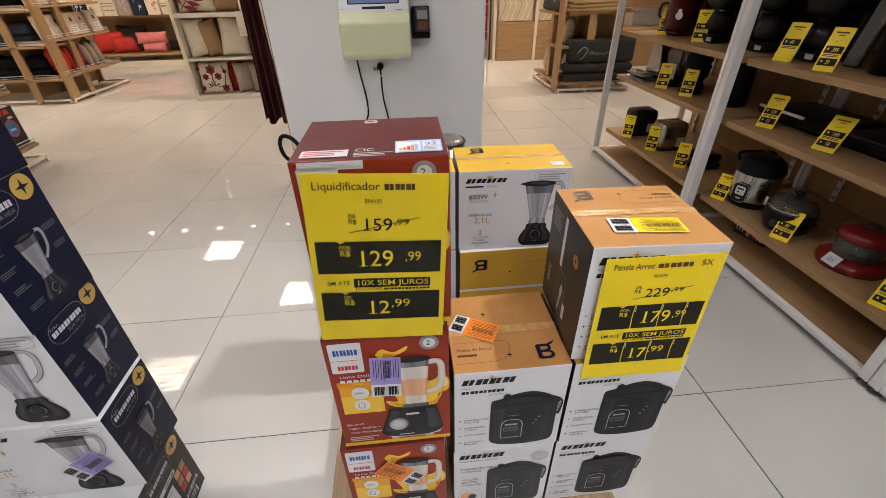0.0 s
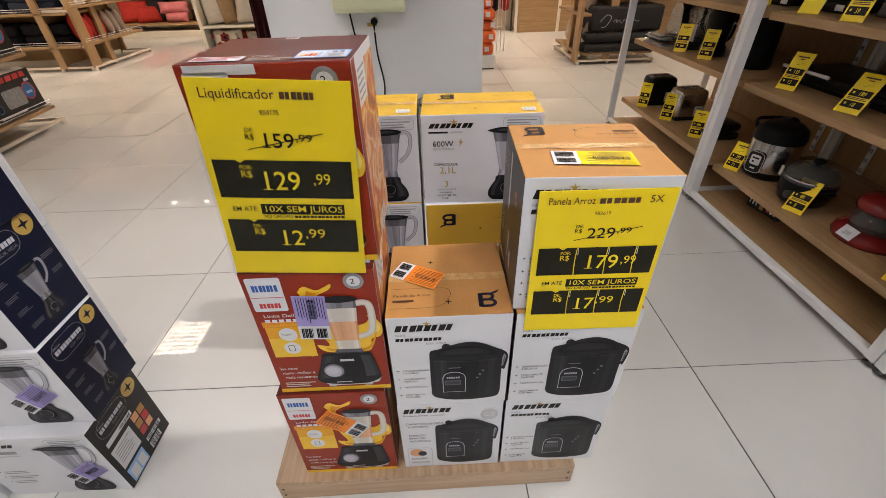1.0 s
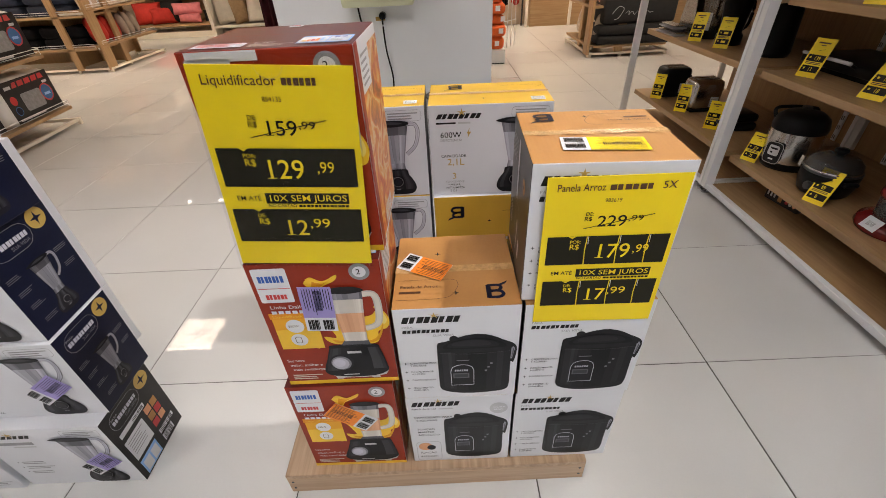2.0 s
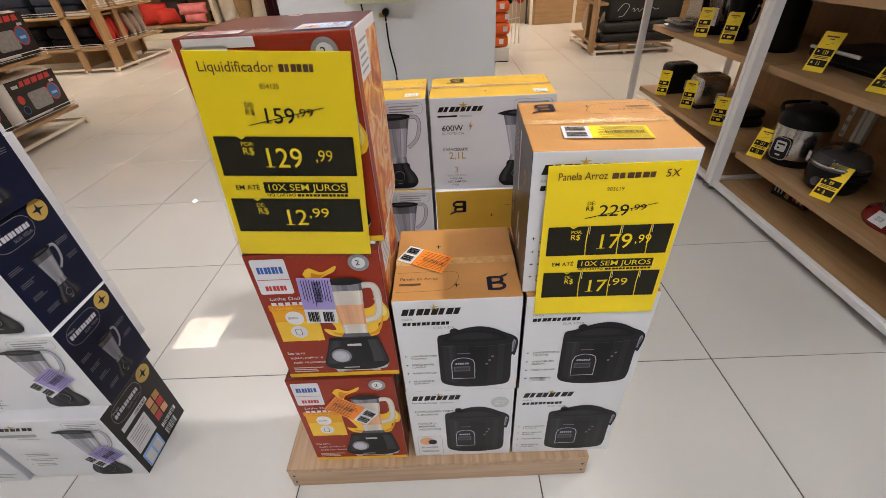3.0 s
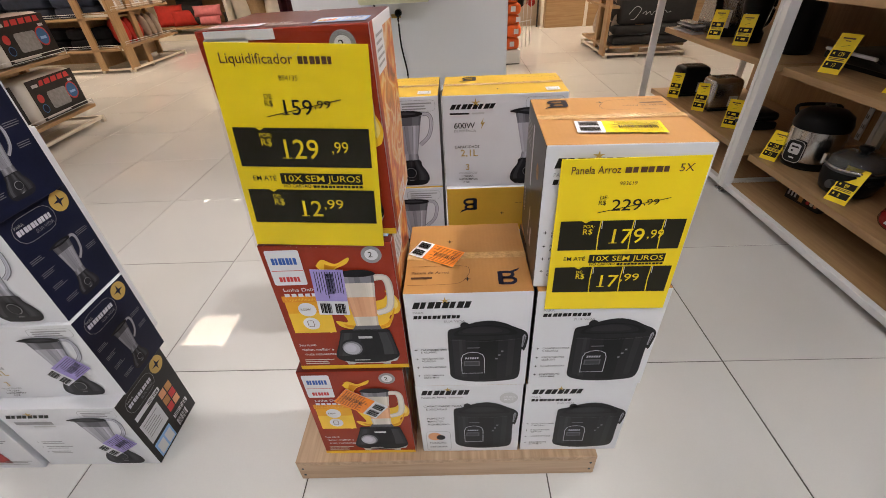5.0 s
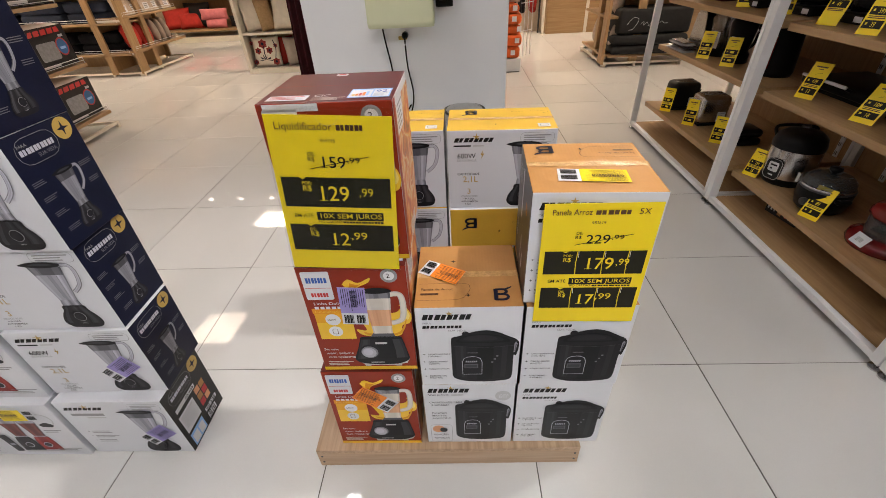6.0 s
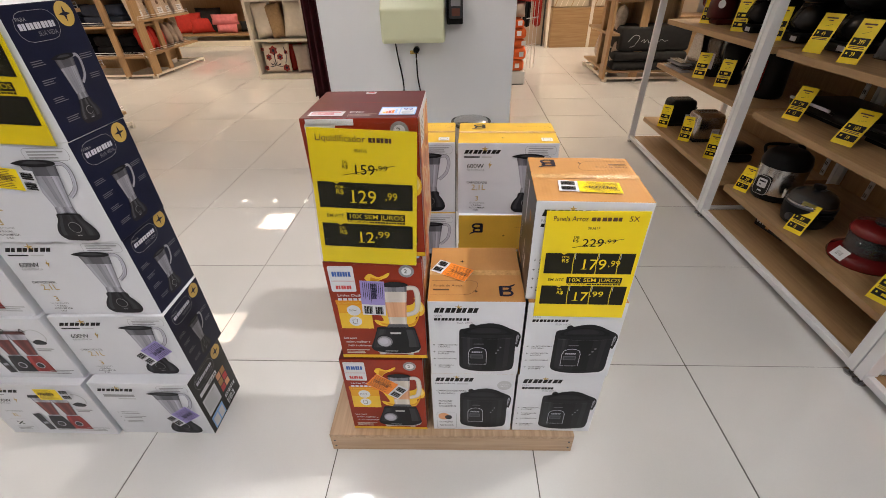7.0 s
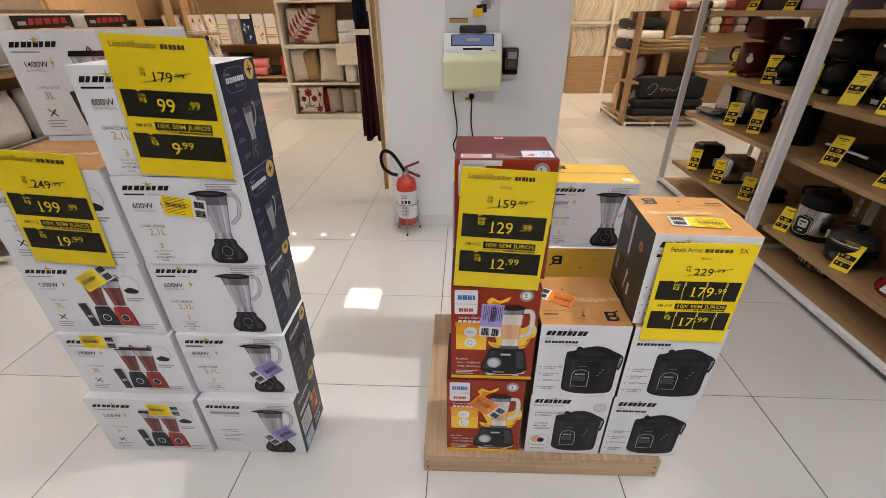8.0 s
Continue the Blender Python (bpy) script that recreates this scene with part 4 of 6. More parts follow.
# left stack: five white blender cartons
s_boxes = [place(blender_box(1, 0.305, 0.25), -0.872, 0.672, 0.0)]
s_boxes.append(place(blender_box(2, 0.32, 0.237, 0.168), -0.880, 0.702, 0.2505, 1.0))
for k, (x, y, yaw) in enumerate(((-0.889, 0.712, 0.6), (-0.878, 0.703, 0.0), (-0.877, 0.706, -0.3))):
    s_boxes.append(copy_thing(s_boxes[1], pose(x, y, 0.488 + 0.2375 * k, 0, 0, yaw)))
bf = face("front", 0.30, 0.185, 0.24)
s_boxes[4]["label"] = "white blender carton with navy end topping the stack"
for k in (0, 1):
    sticker(s_boxes[k], bf @ tilt2(0.262, 0.150, 215, 9), 0.105, 0.055, STICKER_LILAC, 10 + k, "lilac stock sticker with a barcode")
sticker(s_boxes[3], bf @ tilt2(0.105, 0.145, -8, 9), 0.105, 0.05, LEMON, 12, "yellow stock sticker with a barcode")

# left stack, second column: blender sets
m_boxes = [place(mixer_box(0.353, 0.25, "1200W", PAPER), -1.236, 0.664, 0.0)]
m_boxes.append(place(mixer_box(0.339, 0.24, "1400W", PAPER), -1.228, 0.69, 0.2505))
m_boxes.append(place(mixer_box(0.338, 0.236, "1200W", PAPER), -1.238, 0.70, 0.491))
m_boxes.append(place(mixer_box(0.339, 0.254, "1200W", KRAFT), -1.227, 0.695, 0.7275))
m_boxes.append(place(mixer_box(0.35, 0.265, "1400W", KRAFT), -1.246, 0.95, 0.9935, 4))
for k in range(3):
    copy_thing(m_boxes[0], pose(-1.242, 0.957, 0.2505 * k))
copy_thing(m_boxes[1], pose(-1.243, 0.957, 0.752))
mf = face("front", 0.345, 0.2, 0.243)
for k, (x, y, a) in enumerate(((0.2, 0.185, 0), (0.07, 0.19, 0), (0.175, 0.145, 28))):
    sticker(m_boxes[k], mf @ tilt2(x, y, a, 9), 0.105, 0.05, LEMON, 20 + k, "yellow stock sticker with a barcode")


# ---------------------------------------------------------------- price signs
def figures(P, s, u, v, size, ink, lv, width):
    """Price figures; a leading one gets its foot and flag."""
    P.text(s, u, v, size, ink, lv, width, 0, 0.004)
    if s[0] == "1":
        k = width / letters(s, 0.004)[2]
        xs = [p[0] for p in letters("1", 0.004)[0]]
        c, r = u + k * (max(xs) - 0.055), k * 0.17
        P.rect(c - r, v - size * .045, c + r, v, ink, lv)


def price_sign(m, title, bar, code, old, big, cents, inst, inst_c, tail="", worn=0, size=(0.205, 0.277), sleeve=0):
    w, h = size
    t = thing("price_sign", m, "yellow price sign with black bands taped to a carton", "sign", "large price signs")
    part("card", slab(0, -0.0012, 0, w, 0, h, 0.0004), LEMON, t)
    if sleeve:
        part("sleeve", slab(-0.003, -0.0034, -0.004, w + 0.003, -0.003, h + 0.014), SLEEVE, t, "clear glossy plastic sleeve")
    P = Print(w, h)
    P.text(title, .07, .08, .042, INK_BROWN, 1, .46 if not tail else .34, 0, 0.003)
    blocks(P, bar[0] - .02, bar[1] - .021, bar[2] - .02, bar[3] - .025, 6, INK_BROWN, 1)
    if tail:
        P.text(tail, .80, .08, .042, INK_BROWN, 1, .1, 0, 0.003)
    P.text(code, .42, .148, .022, INK_BROWN, 1, .12, 0, 0)
    P.text("DE:", .30, .226, .021, INK, 1)
    P.text("R$", .295, .259, .026, INK, 1)
    figures(P, old, .39, .296, .068, INK, 1, .215)
    P.text(",99", .615, .266, .035, INK, 1, .11, 0, 0)
    P.stroke([(.30, .306), (.80, .226)], .0012, INK, 2)
    for v0, v1, a, c, sz in ((.356, .548, big, cents, .095), (.668, .858, inst, inst_c, .09)):
        P.rect(.045, v0, .96, v1, BAND, 1)
        P.poly([(.20, v0), (.26, v0), (.23, v0 + .014)], LEMON, 2)
        P.text("POR:" if v0 < .5 else "DE:", .215, v0 + .045, .02, LEMON, 2)
        P.text("R$", .215, v0 + .085, .034, LEMON, 2)
        top = v0 < .5
        figures(P, a, (.41 if tail else .335) + .045 * (3 - len(a)) if top else .385 + .03 * (2 - len(a)), v0 + (.148 if top else .15), sz, LEMON, 2, .09 * len(a))
        P.text(c, (.70 if tail else .69) if top else .425 + .075 * len(a), v0 + (.118 if top else .105), sz * .58, LEMON, 2, .12 if top else .15, 0, 0)
    P.text("EM ATÉ", .10, .621, .026, INK, 1, .17)
    P.rect(.30, .581, .885, .638, INK, 1)
    P.text("10X SEM JUROS", .315, .624, .034, LEMON, 2, .555)
    P.text("NO CARTÃO", .31, .657, .018, INK, 1, .2, 0, .01)
    blocks(P, .525, .644, .885, .657, 13, INK, 1)
    if worn:
        for u in (.34, .58, .8):
            for v0, v1 in ((.356, .548), (.668, .858)):
                P.stroke([(u, v0), (u - .004, (v0 + v1) / 2), (u + .004, v1)], .0016, LEMON, 3)
                P.stroke([(u + .01, v0), (u + .013, v0 + .05)], .001, PAPER, 3)
    if sleeve:
        P.stroke([(.5 + .085 * math.cos(math.pi * k / 10), .002 + .05 * math.sin(math.pi * k / 10)) for k in range(11)], .0006, tint((.45, .33, .02), (.9, .8, .4), .4), 6)
    P.put("lettering", t, Matrix(((1, 0, 0, 0), (0, 0, -1, -0.0012), (0, 1, 0, 0), (0, 0, 0, 1))))
    return t


price_sign(pose(-0.076, 0.6565, 0.708, -2.9, 3.3, 0), "Liquidificador", (.58, .07, .80, .105), "854135", "159", "129", ",99", "12", ",99", size=(0.205, 0.294), sleeve=1)
price_sign(pose(0.396, 0.6475, 0.556, -1.0, 0, -1.0), "Panela Arroz", (.46, .07, .77, .105), "983619", "229", "179", ",99", "17", ",99", "5X", worn=1, size=(0.203, 0.279))
price_sign(pose(-0.790, 0.6985, 0.971, -0.5, 3.4, 0), "Liquidificador", (.58, .07, .82, .105), "", "179", "99", ",99", "9", ",99", size=(0.213, 0.288), sleeve=1)
price_sign(pose(-1.158, 0.690, 0.738, -0.5, 4.2, 0), "Liquidificador", (.58, .07, .90, .105), "", "249", "199", ",99", "19", ",99", size=(0.21, 0.295), sleeve=1)


# ---------------------------------------------------------------- ceiling lamps
LOUVRE = mat("satin_louvre", (0.35, 0.34, 0.33), 0.4, metal=0.6, var=0.05)
# every entry gets the same fitting, the added fill lamps too
for x, y, _, _ in TROFFERS_AND_FILLS:
    t = thing("ceiling_light", pose(x, y, CEIL), "recessed square louvre lamp, lit, most of them unseen added fill", "lamp", "louvre lamps")
    bm = bmesh.new()
    for a, b, c, d in ((-0.3, -0.3, 0.3, -0.285), (-0.3, 0.285, 0.3, 0.3), (-0.3, -0.285, -0.285, 0.285), (0.285, -0.285, 0.3, 0.285)):
        add_box(bm, a, b, -0.006, c, d, 0.115)
    part("frame", bm, STEEL_WHITE, t)
    for k in range(1, 8):
        q, e = -0.285 + 0.07125 * k, 0.012 if k == 4 else 0.008
        part("louvre", slab(q - e, -0.284, 0.0, q + e, 0.284, 0.017), LOUVRE, t)
        part("cross_louvre", slab(-0.284, q - e, 0.0005, 0.284, q + e, 0.0165), LOUVRE, t)
LAMP_GLASS = glow("downlight_glass", (1.0, 0.9, 0.75), 14.0)
for x in (-5.18, -4.51, -3.83, -3.15, -2.47, -1.79):
    t = thing("downlight", pose(x, 7.95, CEIL), "small round lit downlight in the ceiling", "lamp", "downlights")
    part("trim_ring", lathe([(0.055, 0.0), (0.075, 0.0), (0.075, -0.006), (0.055, -0.004)], 24), STEEL_WHITE, t)
    part("lens", lathe([(0.0, -0.002), (0.054, -0.002)], 24), LAMP_GLASS, t)
t = thing("spotlight", pose(SPOT[0], SPOT[1], CEIL), "small white ceiling spotlight, lit", "lamp")
part("canopy", lathe([(0.0, 0.0), (0.06, 0.0), (0.06, -0.012), (0.0, -0.012)], 20), STEEL_WHITE, t)


# ---------------------------------------------------------------- appliance shelving
SX, SD, SB = 1.60, 1.68, 2.30
BAYS = [(2.11, 3.28), (0.95, 2.07), (-0.21, 0.91)]
SHELF_Z = (0.205, 0.602, 0.885, 1.278, 1.65)
for n, (ya, yb) in enumerate(BAYS):
    t = thing("appliance_shelf", pose(SX, ya, 0), "white steel shelving bay with oak boards holding kitchen appliances", "shelving", "shelving bays")
    L = yb - ya
    pz = 0.022 if n == 0 else 0.036
    for y0, y1 in ((-0.018, pz - 0.018), (L + 0.018 - pz, L + 0.018)):
        part("post", slab(0, y0, 0.03, 0.045, y1, 2.2, 0.002), STEEL_WHITE, t)
        part("foot", lathe([(0.0, 0.0), (0.02, 0.0), (0.022, 0.008), (0.008, 0.012), (0.008, 0.03), (0.0, 0.03)], 14, at=(0.022, (y0 + y1) / 2, 0)), CHROME, t)
        part("rear_post", slab(SB - SX - 0.04, y0, 0.03, SB - SX, y1, 2.2, 0.002), STEEL_WHITE, t)
        part("side_rail", slab(0.046, y0 + 0.004, 0.03, SB - SX - 0.041, y1 - 0.004, 0.05), STEEL_WHITE, t)
    part("bottom_rail", slab(0.004, pz - 0.017, 0.03, 0.03, L + 0.017 - pz, 0.056, 0.001), STEEL_WHITE, t)
    part("base_board", slab(0.031, 0.006, 0.032, SB - SX - 0.05, L - 0.006, 0.05, 0.001), OAK_Y, t)
    part("back_panel", slab(SB - SX - 0.02, 0.02, 0.051, SB - SX - 0.002, L - (0.12 if n == 0 else 0.02), 2.18), OAK_Z, t)
    for z in SHELF_Z:
        dy = 0.0 if n == 0 else 0.008
        part("shelf_board", slab(SD - SX, dy, z - 0.03, SB - SX - 0.022, L - dy, z, 0.0015), OAK_Y, t)
    for y in (0.06, L - 0.2):
        bm = slab(SB - SX - 0.028, y, 0.1, SB - SX - 0.0205, y + 0.024, 2.1)
        for k in range(40):
            add_box(bm, SB - SX - 0.0295, y + 0.005, 0.12 + 0.048 * k, SB - SX - 0.0285, y + 0.009, 0.14 + 0.048 * k, mi=1)
            add_box(bm, SB - SX - 0.0295, y + 0.015, 0.12 + 0.048 * k, SB - SX - 0.0285, y + 0.019, 0.14 + 0.048 * k, mi=1)
        part("slotted_rail", bm, [STEEL_WHITE, DARK_PLASTIC], t)


def price_tag(x, y, z, w=0.075, h=0.15, lean=24, yaw=-80, a="", b="", one=False):
    """Small leaning shelf ticket; yaw turns its face, 0 faces -y."""
    t = thing("price_tag", pose(x, y, z, -lean, 0, yaw), "small yellow price ticket with black bands leaning on a shelf", "price tag", "shelf tickets")
    part("card", slab(-w / 2, -0.0008, 0, w / 2, 0, h), LEMON, t)
    P = Print(w, h)
    P.bars(.2, .10, .8, 1, .05, .035, INK_BROWN, 1)
    P.rect(.38, .17, .62, .19, INK_BROWN, 1)
    P.stroke([(.35, .33), (.7, .27)], .001, INK, 1)
    for v, s in ((.42, a), (.70, b))[: 1 if one else 2]:
        P.rect(.08, v, .92, v + .17, BAND, 1)
        P.rect(.18, v + .05, .26, v + .1, LEMON, 2)
        if s:
            P.text(s, .42, v + .135, .1, LEMON, 2, .1 * len(s))
        else:
            P.rect(.42, v + .05, .7, v + .12, LEMON, 2)
    P.bars(.12, .61, .9, 2, .035, .02, INK_BROWN, 1, 4)
    P.put("lettering", t, Matrix(((1, 0, 0, -w / 2), (0, 0, -1, -0.0008), (0, 1, 0, 0), (0, 0, 0, 1))))
    return t


Z1, Z2, Z3, Z4 = (z + 0.0005 for z in SHELF_Z[:4])
for x, y, z, h, lean in ((1.72, 3.03, Z1, .155, 12), (1.745, 2.735, Z1, .16, 12), (1.765, 2.42, Z1, .15, 12), (1.735, 2.775, Z2, .15, 20), (1.76, 2.55, Z2, .15, 20),
                        (1.795, 3.0, Z3, .155, 16), (1.79, 2.62, Z3, .165, 16), (1.795, 2.30, Z3, .15, 16)):
    price_tag(x, y, z, .07, h, lean, -42)
price_tag(1.715, 1.985, Z1, .07, .135, 24, -62, "259", "25")
price_tag(1.722, 1.57, Z1, .075, .14, 26, -66, "89", "8")
price_tag(1.722, 1.10, Z1, .075, .14, 26, -66)
price_tag(1.765, 1.925, Z2, .075, .15, 22, -66, "139", "13")
price_tag(1.762, 1.605, Z2, .08, .15, 34, -70, "189", "18")
price_tag(1.75, 1.955, Z3, .075, .16, 24, -64, "49", one=True)
price_tag(1.725, 1.72, Z3, .068, .16, 22, -62, "399", "39")
price_tag(1.725, 1.36, Z3, .08, .15, 24, -66)


def toaster(x, y, z, shell, label):
    t = thing("toaster", pose(x, y, z), label, "toaster")
    l, w, h = 0.185, 0.15, 0.185
    part("shell", slab(0, 0, 0.012, l, w, h, 0.03, 4), shell, t, smooth=True)
    part("base", slab(0.01, 0.008, 0.0, l - 0.01, w - 0.008, 0.0125, 0.004, 2), BLACK_PLASTIC, t)
    for k in (0.045, 0.095):
        part("slot", slab(0.03, k, h - 0.002, l - 0.03, k + 0.02, h + 0.0015), DARK_PLASTIC if shell is BLACK_PLASTIC else BLACK_PLASTIC, t)
        part("slot_rim", tube([(0.028, k - 0.002, h + 0.001), (l - 0.028, k - 0.002, h + 0.001), (l - 0.028, k + 0.022, h + 0.001), (0.028, k + 0.022, h + 0.001)], 0.0018, 6, closed=True), CHROME, t)
    part("lever", slab(l - 0.004, 0.06, 0.11, l + 0.03, 0.095, 0.125, 0.004, 2), BLACK_PLASTIC, t)
    P = Print(0.05, 0.06)
    P.rect(0, 0, 1, 1, PAPER, 0)
    P.bars(.1, .15, .9, 4, .2, .08, GREY, 1)
    P.put("label", t, Matrix(((1, 0, 0, 0.11), (0, 0, -1, -0.0005), (0, 1, 0, 0.03), (0, 0, 0, 1))))
    return t


toaster(1.755, 3.03, Z1, BLACK_PLASTIC, "black two-slot toaster on an oak shelf")
toaster(1.785, 2.70, Z1, CHROME, "brushed steel two-slot toaster on an oak shelf")
t = thing("sandwich_maker", pose(1.885, 2.42, Z1), "black sandwich maker behind a price ticket", "sandwich maker")
part("lower_shell", slab(-0.07, -0.07, 0, 0.1, 0.08, 0.045, 0.018, 3), BLACK_PLASTIC, t, smooth=True)
part("upper_shell", slab(-0.07, -0.07, 0.046, 0.1, 0.08, 0.095, 0.025, 3), BLACK_PLASTIC, t, smooth=True)
part("handle", slab(-0.1, -0.03, 0.035, -0.065, 0.03, 0.055, 0.008, 2), DARK_PLASTIC, t)

# rice cooker
t = thing("rice_cooker", pose(1.85, 1.93, Z1), "black and brushed steel rice cooker on an oak shelf", "rice cooker")
part("base", lathe([(0, 0), (0.0924, 0), (0.1001, 0.02), (0.1016, 0.035)], 40), BLACK_PLASTIC, t, smooth=True)
part("body", lathe([(0.1015, 0.035), (0.104, 0.06), (0.1047, 0.17), (0.1024, 0.175)], 40), CHROME, t, smooth=True)
part("lid", lathe([(0.1047, 0.172), (0.1063, 0.19), (0.09625, 0.225), (0.0693, 0.245), (0.0308, 0.25), (0, 0.25)], 40), BLACK_PLASTIC, t, smooth=True)
part("steam_vent", lathe([(0.02, 0.249), (0.018, 0.258), (0.0, 0.258)], 16, at=(0.03, 0.04, 0)), DARK_PLASTIC, t)
pm = pose(0, 0, 0, 0, 0, -122) @ Matrix.Translation((0, 0, 0))
P = Print(0.075, 0.1)
P.rect(0, 0, 1, 1, INK, 0, 0.02)
P.outline(.02, .02, .98, .98, .02, .003, CHROME, 1)
P.rect(.2, .16, .8, .62, LIGHT_GREY, 1, .008)
P.rect(.3, .26, .7, .34, INK, 2)
P.rect(.34, .44, .46, .52, INK, 2)
P.rect(.36, .75, .64, .82, LIGHT_GREY, 1)
ca = radians(203)
fx, fy = Vector((-math.sin(ca), math.cos(ca), 0)), Vector((0, 0, 1))
fn = Vector((math.cos(ca), math.sin(ca), 0))
fo = fn * 0.112 - fx * 0.0425 + Vector((0, 0, 0.03))
P.put("control_panel", t, Matrix(((fx.x, 0, fn.x, fo.x), (fx.y, 0, fn.y, fo.y), (0, 1, 0, fo.z), (0, 0, 0, 1))), "black panel with steel rim")
bm = tube(smooth_path([(0.09, 0.05, 0.19), (0.1, 0.07, 0.235), (-0.05, 0.1, 0.24), (-0.06, 0.08, 0.2)]), 0.008)
part("handle", bm, BLACK_PLASTIC, t, smooth=True)

# slow cooker with glass lid
t = thing("slow_cooker", pose(1.825, 1.66, Z1), "round black slow cooker with a glass lid", "slow cooker")
part("body", lathe([(0, 0.0), (0.075, 0.0), (0.088, 0.012), (0.098, 0.05), (0.100, 0.095), (0.095, 0.10)], 40), BLACK_PLASTIC, t, smooth=True)
part("rim", lathe([(0.095, 0.097), (0.101, 0.103), (0.096, 0.108), (0.09, 0.102)], 40), DARK_PLASTIC, t, smooth=True)
part("lid", lathe([(0.094, 0.106), (0.090, 0.135), (0.072, 0.152), (0.04, 0.160), (0, 0.161)], 40), GLASS, t, smooth=True)
part("lid_ring", lathe([(0.094, 0.104), (0.097, 0.109), (0.094, 0.114)], 40), CHROME, t, smooth=True)
part("knob", lathe([(0.0, 0.16), (0.012, 0.16), (0.012, 0.168), (0.024, 0.178), (0.022, 0.188), (0.0, 0.19)], 20), BLACK_PLASTIC, t, smooth=True)
part("clip", slab(-0.10, 0.045, 0.10, -0.085, 0.06, 0.145, 0.004, 2), CHROME, t)
part("dial", lathe([(0.0, 0.018), (0.016, 0.016), (0.018, 0.0)], 18), DARK_PLASTIC, t, "", Matrix.Translation((-0.09, -0.03, 0.05)) @ Matrix.Rotation(radians(-90), 4, "Y"))
for sgn in (-1, 1):
    part("side_handle", slab(-0.03, sgn * 0.104 - 0.012, 0.07, 0.03, sgn * 0.104 + 0.012, 0.088, 0.008, 2), BLACK_PLASTIC, t)

# printed carton pushed under the lowest shelf
t = thing("small_printed_carton", pose(1.808, 1.905, 0.0505, 0, 0, -80), "small dark printed carton on the base board under the lowest shelf", "box")
carton_body(t, 0.178, 0.16, 0.098, {"front": BLACK_BOARD, "right": BLACK_BOARD, "left": BLACK_BOARD, "top": KRAFT, "rest": BLACK_BOARD})
P = Print(0.178, 0.098)
for k, c in enumerate((LIGHT_GREY, PAPER, LIGHT_GREY)):
    P.rect(.06 + .10 * k, .25, .11 + .10 * k, .8, c, 1, .002)
P.rect(.40, .12, .52, .88, KRAFT, 1)
for k in range(9):
    P.disc(.60 + .11 * (k % 3) + .03 * (k // 3), .25 + .25 * (k // 3), .045, (PEACH, KRAFT, RED_INK, CLEAR_INK)[k % 4], 1 + k % 2)
P.put("front_print", t, face("front", 0.178, 0.16, 0.098))

# red popcorn machine
t = thing("popcorn_maker", pose(1.865, 1.36, Z1), "red and clear plastic popcorn maker with a white label", "popcorn maker")
part("base", lathe([(0.0, 0), (0.115, 0.0), (0.12, 0.012), (0.115, 0.032), (0.09, 0.045), (0.0, 0.045)], 36), RED_PLASTIC, t, smooth=True)
part("chamber", lathe([(0.078, 0.045), (0.083, 0.125), (0.08, 0.125), (0.0, 0.12)], 30), GLASS, t, smooth=True)
part("top", lathe([(0.083, 0.12), (0.09, 0.124), (0.09, 0.14), (0.08, 0.158), (0.03, 0.168), (0.0, 0.168)], 36), RED_PLASTIC, t, smooth=True)
part("cap", lathe([(0.0, 0.167), (0.03, 0.167), (0.028, 0.183), (0.0, 0.185)], 20), GLASS, t, smooth=True)
P = Print(0.06, 0.045)
P.rect(0, 0, 1, 1, PAPER, 0)
P.barcode(.25, .35, .7, .7, GREY, 1)
P.put("label", t, Matrix.Translation((-0.122, 0.02, 0.02)) @ Matrix.Rotation(radians(-90), 4, "Z") @ Matrix.Rotation(radians(55), 4, "X"))
t = thing("coffee_grinder", pose(1.88, 1.04, Z1), "small black coffee grinder on an oak shelf", "grinder")
part("body", lathe([(0.0, 0), (0.07, 0), (0.075, 0.02), (0.06, 0.12), (0.055, 0.18), (0.0, 0.185)], 28), BLACK_PLASTIC, t, smooth=True)

# second board
t = thing("tray_stack", pose(1.76, 3.05, Z2), "loose stack of thin grey metal trays at the shelf end", "tray", )
for k in range(5):
    part("tray", slab(-0.07 + 0.012 * (k % 3), -0.12 + 0.01 * k, 0.012 * k, 0.005 + 0.012 * (k % 2), 0.14 - 0.01 * k, 0.012 * k + 0.008, 0.003), (GREY, CHROME, DARK_PLASTIC)[k % 3], t)
t = thing("steam_iron", pose(1.80, 3.02, Z2, 0, 0, 12), "black steam iron standing on its heel", "iron")
bm = bmesh.new()
prof = [(-0.055, 0.0), (0.055, 0.0), (0.058, 0.08), (0.04, 0.2), (0.0, 0.26), (-0.04, 0.2), (-0.058, 0.08)]
for s0, s1, x0, x1 in ((1.0, 0.85, 0.0, 0.10),):
    a = [bm.verts.new((x0, p[0], p[1])) for p in prof]
    b = [bm.verts.new((x1, p[0] * s1, p[1] * s1)) for p in prof]
    bm.faces.new(a[::-1]), bm.faces.new(b)
    for k in range(len(prof)):
        bm.faces.new((a[k], a[(k + 1) % len(prof)], b[(k + 1) % len(prof)], b[k]))
part("body", bm, BLACK_PLASTIC, t)
a = [(-0.006, p[0] * 1.05, p[1] * 1.03) for p in prof]
bm = bmesh.new()
f0 = bm.faces.new([bm.verts.new(p) for p in a[::-1]])
r = bmesh.ops.extrude_face_region(bm, geom=[f0])
bmesh.ops.translate(bm, verts=[v for v in r["geom"] if isinstance(v, bmesh.types.BMVert)], vec=(0.0055, 0, 0))
part("soleplate", bm, CHROME, t)
